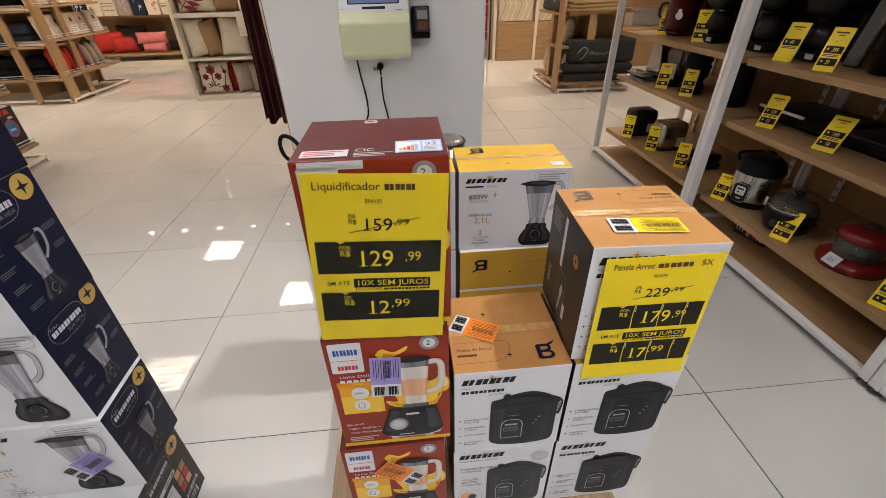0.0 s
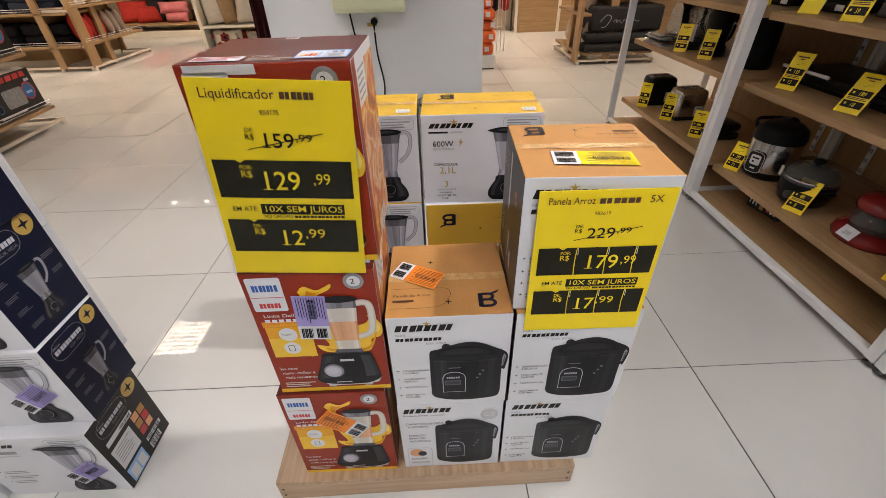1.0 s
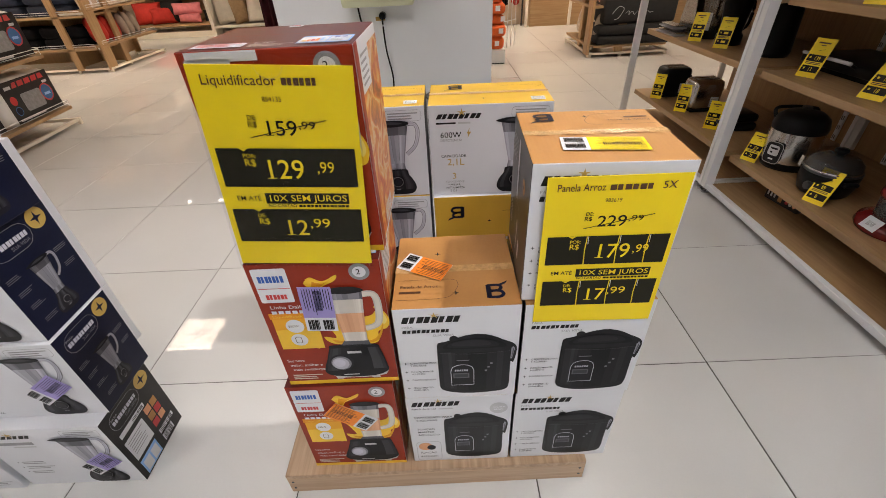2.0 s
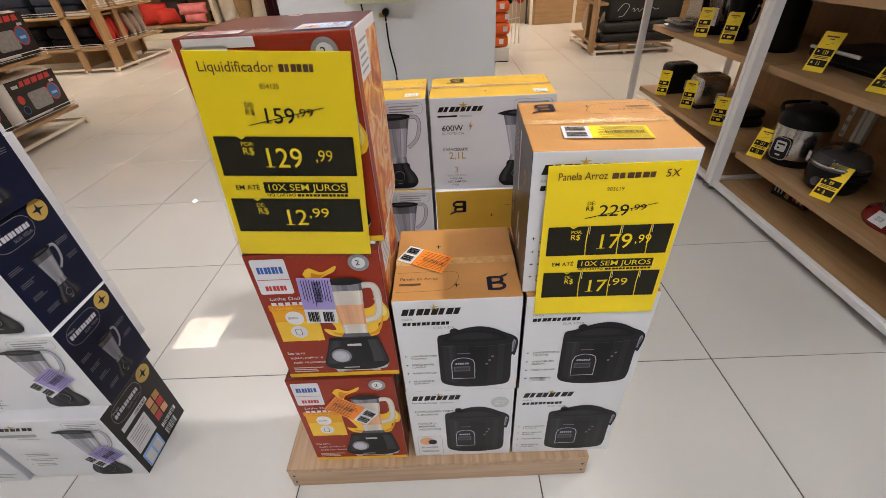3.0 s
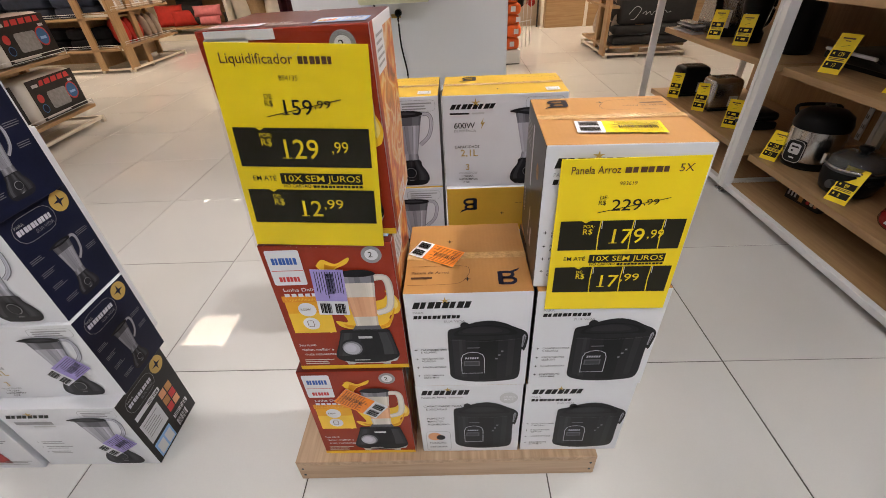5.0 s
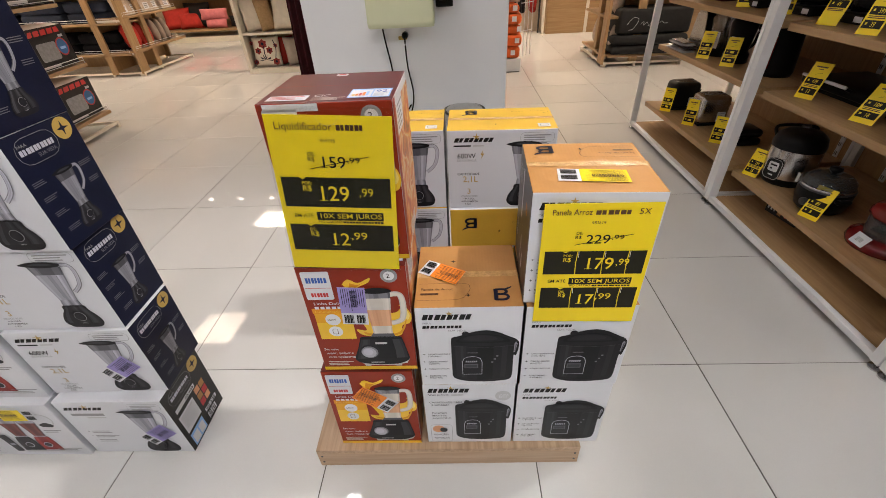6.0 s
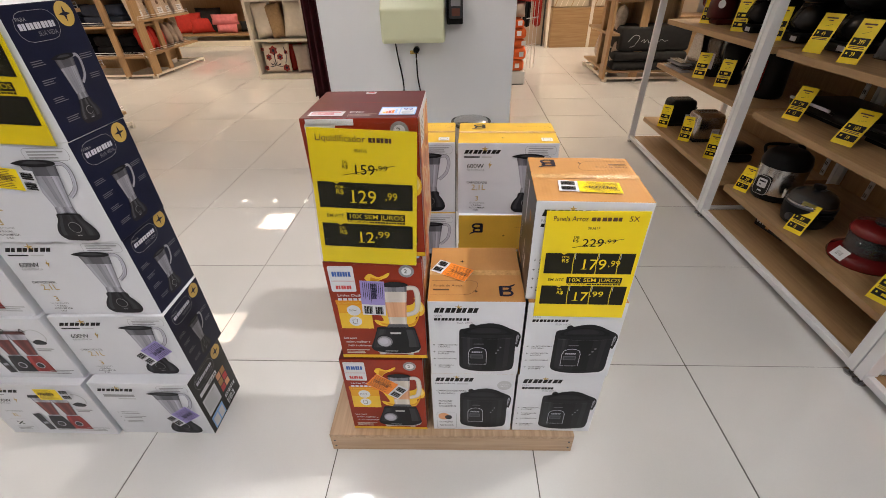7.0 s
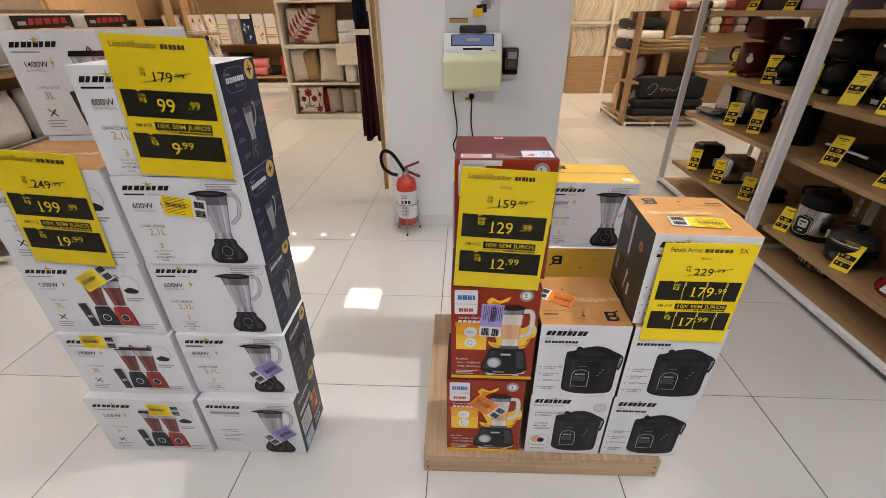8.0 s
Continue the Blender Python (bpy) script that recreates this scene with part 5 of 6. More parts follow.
part("handle", tube(smooth_path([(0.09, 0, 0.03), (0.15, 0, 0.05), (0.15, 0, 0.17), (0.08, 0, 0.2)]), 0.014), BLACK_PLASTIC, t, smooth=True)
for k, (y, c) in enumerate(((2.86, GLASS), (2.66, BLACK_PLASTIC))):
    t = thing("hand_blender" if k == 0 else "kettle", pose(1.86, y, Z2), "clear blender jug with a grey base" if k == 0 else "black electric kettle with a white label", "blender jug" if k == 0 else "kettle")
    part("body", lathe([(0.0, 0.0), (0.06, 0.0), (0.062, 0.05), (0.055, 0.06), (0.07, 0.2), (0.055, 0.235), (0.0, 0.24)], 26), c, t, smooth=True)
    part("base", lathe([(0.0, -0.0002), (0.066, -0.0002), (0.066, 0.045), (0.0625, 0.05)], 26), BLACK_PLASTIC, t, smooth=True)
    part("handle", tube(smooth_path([(0.06, 0.02, 0.2), (0.11, 0.04, 0.19), (0.11, 0.04, 0.09), (0.065, 0.02, 0.06)]), 0.009), BLACK_PLASTIC, t, smooth=True)
    P = Print(0.055, 0.09)
    P.rect(0, 0, 1, 1, PAPER if k else LIGHT_GREY, 0)
    P.bars(.1, .1, .9, 5, .12, .05, GREY, 1)
    P.put("label", t, Matrix.Translation((-0.07, -0.03, 0.05)) @ Matrix.Rotation(radians(-75), 4, "Z") @ Matrix.Rotation(radians(90), 4, "X"))
t = thing("vacuum_flask", pose(1.89, 2.34, Z2), "black vacuum flask with a red stripe", "flask")
part("body", lathe([(0.0, 0.0), (0.075, 0.0), (0.08, 0.02), (0.07, 0.2), (0.05, 0.24), (0.0, 0.245)], 28), BLACK_PLASTIC, t, smooth=True)
part("stripe", slab(-0.088, -0.045, 0.04, -0.07, -0.025, 0.19, 0.004), RED_PLASTIC, t)
for y, lab in ((1.93, "flat black electric grill with a white handle"), (1.50, "flat black electric griddle with side handles")):
    t = thing("electric_grill", pose(1.99, y, Z2), lab, "grill")
    part("plate", slab(-0.13, -0.2, 0.02, 0.17, 0.18, 0.06, 0.015, 3), BLACK_PLASTIC, t, smooth=True)
    part("foot", slab(-0.1, -0.16, 0.0, -0.07, 0.15, 0.021), BLACK_PLASTIC, t)
    part("foot", slab(0.1, -0.16, 0.0, 0.13, 0.15, 0.021), BLACK_PLASTIC, t)
    part("handle", tube([(-0.16, -0.12, 0.07), (-0.16, 0.13, 0.07)], 0.007), PAPER if y > 1.8 else BLACK_PLASTIC, t, smooth=True)
    for q in (-0.11, 0.12):
        part("handle_arm", tube([(-0.12, q, 0.05), (-0.16, q, 0.068)], 0.006), BLACK_PLASTIC, t)

# third board
t = thing("stand_mixer", pose(1.93, 3.0, Z3), "dark red stand mixer with a lidded red jug", "mixer")
part("foot_plate", slab(-0.12, -0.11, 0, 0.16, 0.11, 0.03, 0.014, 3), DEEP_RED, t, smooth=True)
part("neck", slab(0.03, -0.10, 0.029, 0.15, 0.07, 0.24, 0.025, 3), DEEP_RED, t, smooth=True)
part("head", slab(-0.10, -0.12, 0.225, 0.16, 0.085, 0.345, 0.04, 4), DEEP_RED, t, smooth=True)
part("jug", lathe([(0.0, 0.031), (0.082, 0.031), (0.086, 0.04), (0.074, 0.205), (0.07, 0.205), (0.07, 0.19), (0.0, 0.19)], 30, at=(-0.05, 0, 0)), DEEP_RED, t, smooth=True)
part("jug_handle", tube(smooth_path([(-0.08, 0.085, 0.17), (-0.1, 0.14, 0.165), (-0.1, 0.15, 0.1), (-0.08, 0.088, 0.075)]), 0.009), DEEP_RED, t, smooth=True)
P = Print(0.045, 0.06)
P.disc(.5, .62, .48, PAPER, 0)
P.disc(.5, .2, .26, PAPER, 0)
P.put("seal", t, Matrix.Translation((-0.125, -0.075, 0.09)) @ Matrix.Rotation(radians(-55), 4, "Z") @ Matrix.Rotation(radians(90), 4, "X"))
for k, (x, y, h) in enumerate(((1.93, 2.62, 0.30), (1.95, 2.27, 0.31), (1.96, 1.98, 0.30))):
    t = thing("coffee_maker", pose(x, y, Z3), "black drip coffee maker on an oak shelf", "coffee maker", "coffee makers")
    part("base", slab(-0.12, -0.09, 0, 0.12, 0.09, 0.04, 0.012, 2), BLACK_PLASTIC, t, smooth=True)
    part("tower", slab(0.03, -0.09, 0.0395, 0.12, 0.09, h - 0.10, 0.015, 2), BLACK_PLASTIC, t, smooth=True)
    part("head", slab(-0.115, -0.095, h - 0.145, 0.12, 0.095, h, 0.062, 5), BLACK_PLASTIC, t, smooth=True)
    part("carafe", lathe([(0.0, 0.042), (0.06, 0.042), (0.075, 0.09), (0.05, h - 0.15), (0.0, h - 0.148)], 26, at=(-0.04, 0, 0)), DARK_GLASS, t, smooth=True)
    part("badge", slab(-0.114, -0.03, h - 0.06, -0.108, 0.03, h - 0.045), CHROME, t)
    part("label", slab(-0.121, -0.08, 0.01, -0.1195, -0.04, 0.03), PAPER, t)
t = thing("foil_bag", pose(1.90, 1.78, Z3, 0, 12, 8), "silver plastic wrapped box leaning beside coffee makers", "package")
part("wrap", slab(-0.012, -0.035, 0, 0.012, 0.03, 0.24, 0.008, 2), mat("foil_wrap", (0.12, 0.12, 0.125), 0.2, metal=0.7, var=0.3, scale=40, bump=0.6), t)
t = thing("tall_flask", pose(1.90, 1.62, Z3), "tall black flask on an oak shelf", "flask")
part("body", lathe([(0.0, 0.0), (0.06, 0.0), (0.062, 0.2), (0.045, 0.26), (0.045, 0.31), (0.0, 0.315)], 26), BLACK_PLASTIC, t, smooth=True)
t = thing("red_kettle", pose(1.92, 1.44, Z3), "glossy red electric kettle on an oak shelf", "kettle")
part("body", lathe([(0.0, 0.0), (0.085, 0.0), (0.09, 0.02), (0.07, 0.22), (0.05, 0.27), (0.0, 0.28)], 30), RED_PLASTIC, t, smooth=True)
part("handle", tube(smooth_path([(-0.02, -0.06, 0.25), (-0.03, -0.12, 0.24), (-0.03, -0.13, 0.1), (-0.02, -0.085, 0.06)]), 0.012), BLACK_PLASTIC, t, smooth=True)

# fourth board: wide low boxes
LILAC = mat("lilac_board", (0.46, 0.33, 0.42), 0.5, var=0.05)
for y, c, lab in ((3.02, RED_PLASTIC, "red boxed saucepan on the upper shelf"), (2.72, BLACK_BOARD, "dark red and black boxed pan"), (2.38, LILAC, "lilac pink boxed cookware"), (1.86, LILAC, "lilac pink boxed cookware"), (1.45, LILAC, "lilac pink boxed cookware"), (1.12, RED_PLASTIC, "red boxed cookware on the upper shelf")):
    t = thing("cookware_box", pose(1.76, y - 0.13, Z4), lab, "box")
    part("body", slab(0, 0, 0, 0.3, 0.27, 0.18, 0.004, 2), c, t)
    part("lid", slab(-0.003, -0.003, 0.15, 0.303, 0.273, 0.185, 0.003), c, t)
for y in (2.9, 2.55, 2.2, 1.8, 1.4):
    price_tag(1.72, y, Z4, .07, .14, 24, -75)

# on the base of the nearest bay
t = thing("orange_box", pose(1.68, 0.62, 0.0505), "orange printed appliance box on the base board", "box")
part("body", slab(0, 0, 0, 0.3, 0.26, 0.13, 0.003, 2), ORANGE, t)
for y in (0.7, 0.3):
    t = thing("toaster_oven", pose(1.75, y - 0.15, Z1), "black toaster oven on an oak shelf", "oven")
    part("shell", slab(0, 0, 0.01, 0.3, 0.3, 0.17, 0.012, 2), BLACK_PLASTIC, t)
    part("door", slab(-0.008, 0.02, 0.02, -0.0005, 0.22, 0.16, 0.003), GLASS, t)
    part("foot", slab(0.02, 0.02, 0, 0.05, 0.28, 0.011), DARK_PLASTIC, t)

# cords that hang under the lowest near board
t = thing("cord_bundle", pose(1.82, 1.78, SHELF_Z[0] - 0.031), "bundle of dark power cords hanging below a shelf", "cord")
for k in range(4):
    part("cord", tube(smooth_path([(0, -0.08 * k, 0.0), (0.01, -0.08 * k - 0.01, -0.05), (0, -0.08 * k - 0.035, -0.075), (-0.008, -0.08 * k - 0.05, -0.04), (0, -0.08 * k - 0.055, 0.0)]), 0.005, 6), BLACK_PLASTIC, t, smooth=True)


# ---------------------------------------------------------------- column: kiosk, outlet, extinguisher
k0 = thing("price_checker", pose(-0.178, 2.43, 0.902), "pale lime wall-mounted card kiosk with a screen", "kiosk")
bm = bmesh.new()
prof = [(0.0, 0.0), (-0.135, 0.0), (-0.15, 0.02), (-0.14, 0.155), (-0.105, 0.195), (-0.05, 0.285), (0.0, 0.285)]
w = 0.325
a, b = [bm.verts.new((0, p[0], p[1])) for p in prof], [bm.verts.new((w, p[0], p[1])) for p in prof]
bm.faces.new(a), bm.faces.new(b[::-1])
for q in range(len(prof)):
    bm.faces.new((a[q], b[q], b[(q + 1) % len(prof)], a[(q + 1) % len(prof)]))
bmesh.ops.recalc_face_normals(bm, faces=bm.faces)
bmesh.ops.bevel(bm, geom=list(bm.edges), offset=0.012, segments=3, affect="EDGES", profile=0.6)
part("housing", bm, LIME, k0, smooth=False)
d1 = Vector((0, 0.055, 0.09)).normalized()
nn = Vector((1, 0, 0)).cross(d1)
P = Print(0.325, 0.105)
P.rect(0.02, 0, .98, .98, PAPER, 0, .006)
P.rect(.14, .04, .86, .66, INK, 1, .004)
P.rect(.34, .76, .66, .88, INK, 1)
P.rect(.02, .86, .1, .88, GREY, 1)
P.rect(.8, .9, .9, .95, GREY, 1)
pm = Matrix(((1, d1.x, nn.x, 0), (0, d1.y, nn.y, -0.107), (0, d1.z, nn.z, 0.194), (0, 0, 0, 1)))
P.put("fascia", k0, pm)
P = Print(0.325, 0.105)
P.rect(.16, .08, .84, .62, glow("screen_glow", (0.07, 0.10, 0.22), 0.6), 0)
P.rect(.4, .26, .62, .42, GREY, 1)
P.put("screen", k0, Matrix.Translation((0, -0.001, 0.001)) @ pm, "lit blue screen")
part("scanner", slab(0.09, -0.06, 0.2855, 0.235, -0.005, 0.325, 0.01, 2), DARK_PLASTIC, k0)
t = thing("card_terminal", pose(0.155, 2.43, 0.978), "dark payment card terminal in a wall cradle", "card terminal")
part("cradle", slab(0, -0.075, 0, 0.085, -0.001, 0.135, 0.006, 2), BLACK_PLASTIC, t)
part("reader", slab(0.014, -0.105, 0.03, 0.082, -0.0755, 0.13, 0.008, 2), DARK_PLASTIC, t)
part("screen", slab(0.024, -0.1075, 0.085, 0.072, -0.1055, 0.12), GREY, t)
part("keypad", slab(0.028, -0.1075, 0.042, 0.068, -0.1055, 0.075), mat("rust_keys", (0.16, 0.05, 0.03), 0.5), t)
poster = thing("card_poster", pose(-0.168, 2.428, 1.195), "glossy white card advert above the kiosk", "poster")
part("sheet", slab(0, -0.003, 0, 0.30, 0, 0.45), PAPER, poster)
P = Print(0.30, 0.45)
P.rect(.08, .86, .42, .91, GOLD, 1)
P.rect(.08, .855, .42, .862, INK, 2)
for q in range(4):
    P.poly([(.50 + .07 * q, .76 - .04 * q), (.68 + .07 * q, .75 - .04 * q), (.69 + .07 * q, .84 - .04 * q), (.51 + .07 * q, .85 - .04 * q)], (YELLOW, INK, GREY, LIGHT_GREY)[q], 6 - q)
P.outline(.1, .72, .22, .78, .002, .001, LIGHT_GREY, 1)
P.put("print", poster, Matrix(((1, 0, 0, 0), (0, 0, -1, -0.003), (0, 1, 0, 0), (0, 0, 0, 1))))
t = thing("wall_outlet", pose(-0.018, 2.43, 0.842), "small wall outlet with a black plug", "outlet")
part("plate", slab(-0.032, -0.006, -0.011, 0.014, -0.001, 0.006, 0.002), GOLD, t)
part("plug", lathe([(0.0, 0.0), (0.017, 0.0), (0.016, 0.03), (0.009, 0.038), (0.0, 0.038)], 16), BLACK_PLASTIC, t, "", Matrix.Translation((0.005, -0.006, 0.012)) @ Matrix.Rotation(radians(90), 4, "X"))
for pts in ([(-0.125, 2.40, 0.903), (-0.118, 2.418, 0.82), (-0.10, 2.42, 0.70), (-0.10, 2.42, 0.62), (-0.12, 2.42, 0.56), (-0.10, 2.418, 0.50), (-0.05, 2.40, 0.46), (-0.01, 2.415, 0.5)],
            [(-0.013, 2.39, 0.854), (-0.012, 2.375, 0.81), (-0.012, 2.41, 0.70), (0.005, 2.42, 0.58), (0.0, 2.42, 0.5), (-0.02, 2.415, 0.44)]):
    tagged(part("power_cable", tube(smooth_path(pts), 0.0042, 8), BLACK_PLASTIC, smooth=True), "black power cable hanging down the column", "cable")

ex = thing("fire_extinguisher", pose(-0.42, 2.335, 0), "red fire extinguisher on a wire floor stand", "extinguisher")
part("cylinder", lathe([(0.0, 0.062), (0.055, 0.062), (0.064, 0.075), (0.065, 0.33), (0.055, 0.365), (0.025, 0.385), (0.022, 0.40), (0.0, 0.40)], 36), mat("red_enamel", (0.50, 0.035, 0.02), 0.22, var=0.04), ex, smooth=True)
bm = lathe([(0.0656, 0.115), (0.0656, 0.30)], 36)
part("label_sheet", bm, PAPER, ex, "printed white label sheet", smooth=True)
P = Print(0.07, 0.17)
for q in range(3):
    P.rect(.08 + .31 * q, .28, .30 + .31 * q, .40, RED_INK if q == 0 else NAVY, 0)
P.bars(.08, .46, .92, 8, .06, .025, GREY, 0)
P.bars(.08, .06, .8, 3, .05, .03, GREY, 0)
P.put("label_print", ex, Matrix.Translation((-0.035, -0.0665, 0.12)) @ Matrix.Rotation(radians(90), 4, "X"))
part("valve", lathe([(0.0, 0.398), (0.02, 0.398), (0.02, 0.425), (0.014, 0.44), (0.0, 0.44)], 16), CHROME, ex)
part("lever", slab(0, -0.013, -0.005, 0.10, 0.013, 0.005, 0.004), RED_PLASTIC, ex, "", pose(-0.005, 0, 0.442, 0, -22, 0))
part("carry_handle", slab(0, -0.013, -0.006, 0.105, 0.013, 0.006, 0.004), RED_PLASTIC, ex, "", pose(-0.005, 0, 0.425, 0, 24, 0))
part("hose", tube(smooth_path([(-0.005, -0.02, 0.425), (-0.03, -0.02, 0.47), (-0.08, -0.01, 0.535), (-0.13, 0.0, 0.545), (-0.15, 0.0, 0.50), (-0.135, -0.005, 0.44), (-0.09, -0.01, 0.405), (-0.05, -0.012, 0.395)]), 0.011, 10), BLACK_PLASTIC, ex, smooth=True)
ring = [(0.072 * math.cos(a * math.pi / 12), 0.072 * math.sin(a * math.pi / 12)) for a in range(24)]
for z in (0.055, 0.21):
    part("stand_ring", tube([(p[0], p[1], z) for p in ring], 0.003, 6, closed=True), CHROME, ex)
for a in (30, 150, 270):
    c, q = math.cos(radians(a)), math.sin(radians(a))
    part("stand_leg", tube([(0.072 * c, 0.072 * q, 0.21), (0.074 * c, 0.074 * q, 0.055), (0.085 * c, 0.085 * q, 0.006)], 0.003, 6), CHROME, ex)
    part("leg_tip", lathe([(0.0, 0.0), (0.006, 0.0), (0.005, 0.014), (0.0, 0.014)], 8, at=(0.085 * c, 0.085 * q, 0)), BLACK_PLASTIC, ex)

b0 = thing("waste_bin", pose(0.285, 2.2, 0), "steel pedal bin standing before the column", "bin")
part("body", lathe([(0.0, 0.0), (0.10, 0.0), (0.102, 0.01), (0.102, 0.52), (0.098, 0.52)], 36), CHROME, b0, smooth=True)
part("rim", tube([(0.103 * math.cos(a * math.pi / 16), 0.103 * math.sin(a * math.pi / 16), 0.525) for a in range(32)], 0.006, 8, closed=True), DARK_PLASTIC, b0, smooth=True)
part("lid", lathe([(0.1, 0.522), (0.09, 0.535), (0.04, 0.545), (0.0, 0.546)], 32), CHROME, b0, smooth=True)

# wooden end panel with hanging textiles beside the column
BURGUNDY = mat("burgundy_cloth", (0.085, 0.010, 0.016), 0.85, var=0.25, scale=30, bump=0.3)
NAVY_CLOTH = mat("navy_cloth", (0.012, 0.016, 0.04), 0.85, var=0.25, scale=30, bump=0.3)
structure("wood_panel", slab(-0.712, 3.09, 0.0, -0.682, 3.12, 2.2, 0.002), OAK_Z, "tall narrow oak end panel standing beside the column", "panel")


def drape(x0, x1, y, z0, z1, material, name, label, folds=6, amp=0.022, taper=0.0):
    """Hanging cloth with vertical folds."""
    bm = bmesh.new()
    nx, nz = 48, 14
    grid = []
    for j in range(nz + 1):
        v = j / nz
        row = []
        for i in range(nx + 1):
            u = i / nx
            ph = 2 * math.pi * folds * u + 0.6 * math.sin(3 * v + 2 * u)
            xx = x0 + (x1 - x0) * (u + taper * (1 - v) * (u - 0.5))
            hem = 0.02 * math.sin(ph * 0.5 + 1) * (1 - v)
            row.append(bm.verts.new((xx, y + amp * (0.5 + 0.5 * (1 - v)) * math.sin(ph), z0 + (z1 - z0) * v + hem)))
        grid.append(row)
    for j in range(nz):
        for i in range(nx):
            bm.faces.new((grid[j][i], grid[j][i + 1], grid[j + 1][i + 1], grid[j + 1][i]))
    r = bmesh.ops.solidify(bm, geom=bm.faces[:], thickness=0.006)
    return tagged(part(name, bm, material, smooth=True), label, "cloth")


drape(-0.83, -0.725, 3.09, 0.42, 1.30, BURGUNDY, "burgundy_curtain", "burgundy curtain hanging from a bracket", 3, 0.03, 0.3)
drape(-0.82, -0.725, 3.03, 1.22, 1.75, NAVY_CLOTH, "navy_curtain", "navy curtain sample hanging from a bracket", 3, 0.025)
t = thing("hanger_rail", pose(-0.84, 3.06, 1.16), "short cream bracket carrying curtain samples", "bracket")
part("bar", slab(0, -0.06, 0, 0.127, -0.045, 0.035, 0.002), STEEL_CREAM, t)
part("arm", slab(0, -0.044, 0, 0.014, 0.05, 0.03, 0.002), STEEL_CREAM, t)

# orange textile packs behind the column
ORANGE_CLOTH = mat("orange_cloth", (0.70, 0.12, 0.02), 0.8, var=0.15, scale=20, bump=0.25)
t = thing("display_stand", pose(0.58, 5.25, 0), "low white stand behind the column", "stand")
part("plinth", slab(0, 0, 0.012, 0.42, 0.45, 0.15, 0.003), STEEL_WHITE, t)
part("plinth_foot", slab(0.01, 0.01, 0.0, 0.41, 0.44, 0.0115), BLACK_PLASTIC, t)
for q in (0.45, 0.50, 0.55):
    part("card_wire", tube([(q, 0.12 + q - 0.45, 0.15), (q, 0.12 + q - 0.45, 1.0)], 0.004, 6), STEEL_WHITE, t)
for z in (0.42, 0.7, 0.97):
    part("cross_wire", tube([(0.40, 0.07, z), (0.56, 0.23, z)], 0.004, 6), STEEL_WHITE, t)


def cushion(w, h, d, material, m, name="cushion", label="soft cushion", category="cushion", group="", pinch=0.35):
    """A stuffed pillow standing on its edge, w wide, h high, d thick."""
    bm = bmesh.new()
    n = 12
    top, bot = [], []
    for side, store in ((1, top), (-1, bot)):
        for j in range(n + 1):
            row = []
            for i in range(n + 1):
                u, v = 2 * i / n - 1, 2 * j / n - 1
                e = (1 - abs(u) ** 2.6) * (1 - abs(v) ** 2.6)
                k = 1 - pinch * 0.16 * (1 - abs(u * v)) * (abs(u) ** 3 * (1 - v * v) + abs(v) ** 3 * (1 - u * u))
                z = side * d / 2 * max(e, 0) ** 0.55 + 0.006 * noise.noise(Vector((u * 2 + w * 9, v * 2, side)))
                row.append(bm.verts.new((u * w / 2 * k, -z, h / 2 + v * h / 2 * k)))
            store.append(row)
    for store, flip in ((top, False), (bot, True)):
        for j in range(n):
            for i in range(n):
                q = (store[j][i], store[j][i + 1], store[j + 1][i + 1], store[j + 1][i])
                bm.faces.new(q[::-1] if flip else q)
    bmesh.ops.remove_doubles(bm, verts=bm.verts[:], dist=0.0125)
    bmesh.ops.recalc_face_normals(bm, faces=bm.faces)
    ob = part(name, bm, material, smooth=True)
    ob.matrix_basis = m
    return tagged(ob, label, category, group)


def folded(x, y, z, w, d, h, material, name, label, category="textile", group="", yaw=0):
    """A folded textile: a soft stack of layers in one mesh."""
    t = thing(name, pose(x, y, z, 0, 0, yaw), label, category, group)
    n = 1 if category == "blanket" else max(1, int(h / 0.1))
    for k in range(n):
        part("fold", slab(-w / 2 + 0.004 * (k % 2), -d / 2 + 0.003 * ((k + 1) % 2), h * k / n, w / 2 - 0.003 * (k % 3), d / 2, h * (k + 1) / n, min(0.04, h / n * 0.42), 4), material, t, smooth=True)
    return t


for k, (dx, h, yaw) in enumerate(((0, .13, 2), (.03, .12, -4), (-.01, .10, 5), (.012, .11, -2), (-.03, .09, 3))):
    zz = 0.152 + sum((.13, .12, .10, .11, .09)[:k])
    t = folded(0.78 + dx, 5.44, zz, 0.40, 0.38, h - 0.004, ORANGE_CLOTH, "blanket_pack", "orange folded blanket pack in a stack", "blanket", "orange packs", yaw=yaw)
    part("swing_tag", slab(0.09 + 0.03 * (k % 3), -0.197, h * .3, 0.14 + 0.03 * (k % 3), -0.194, h * .3 + 0.05), PAPER, t, "small white paper tag")


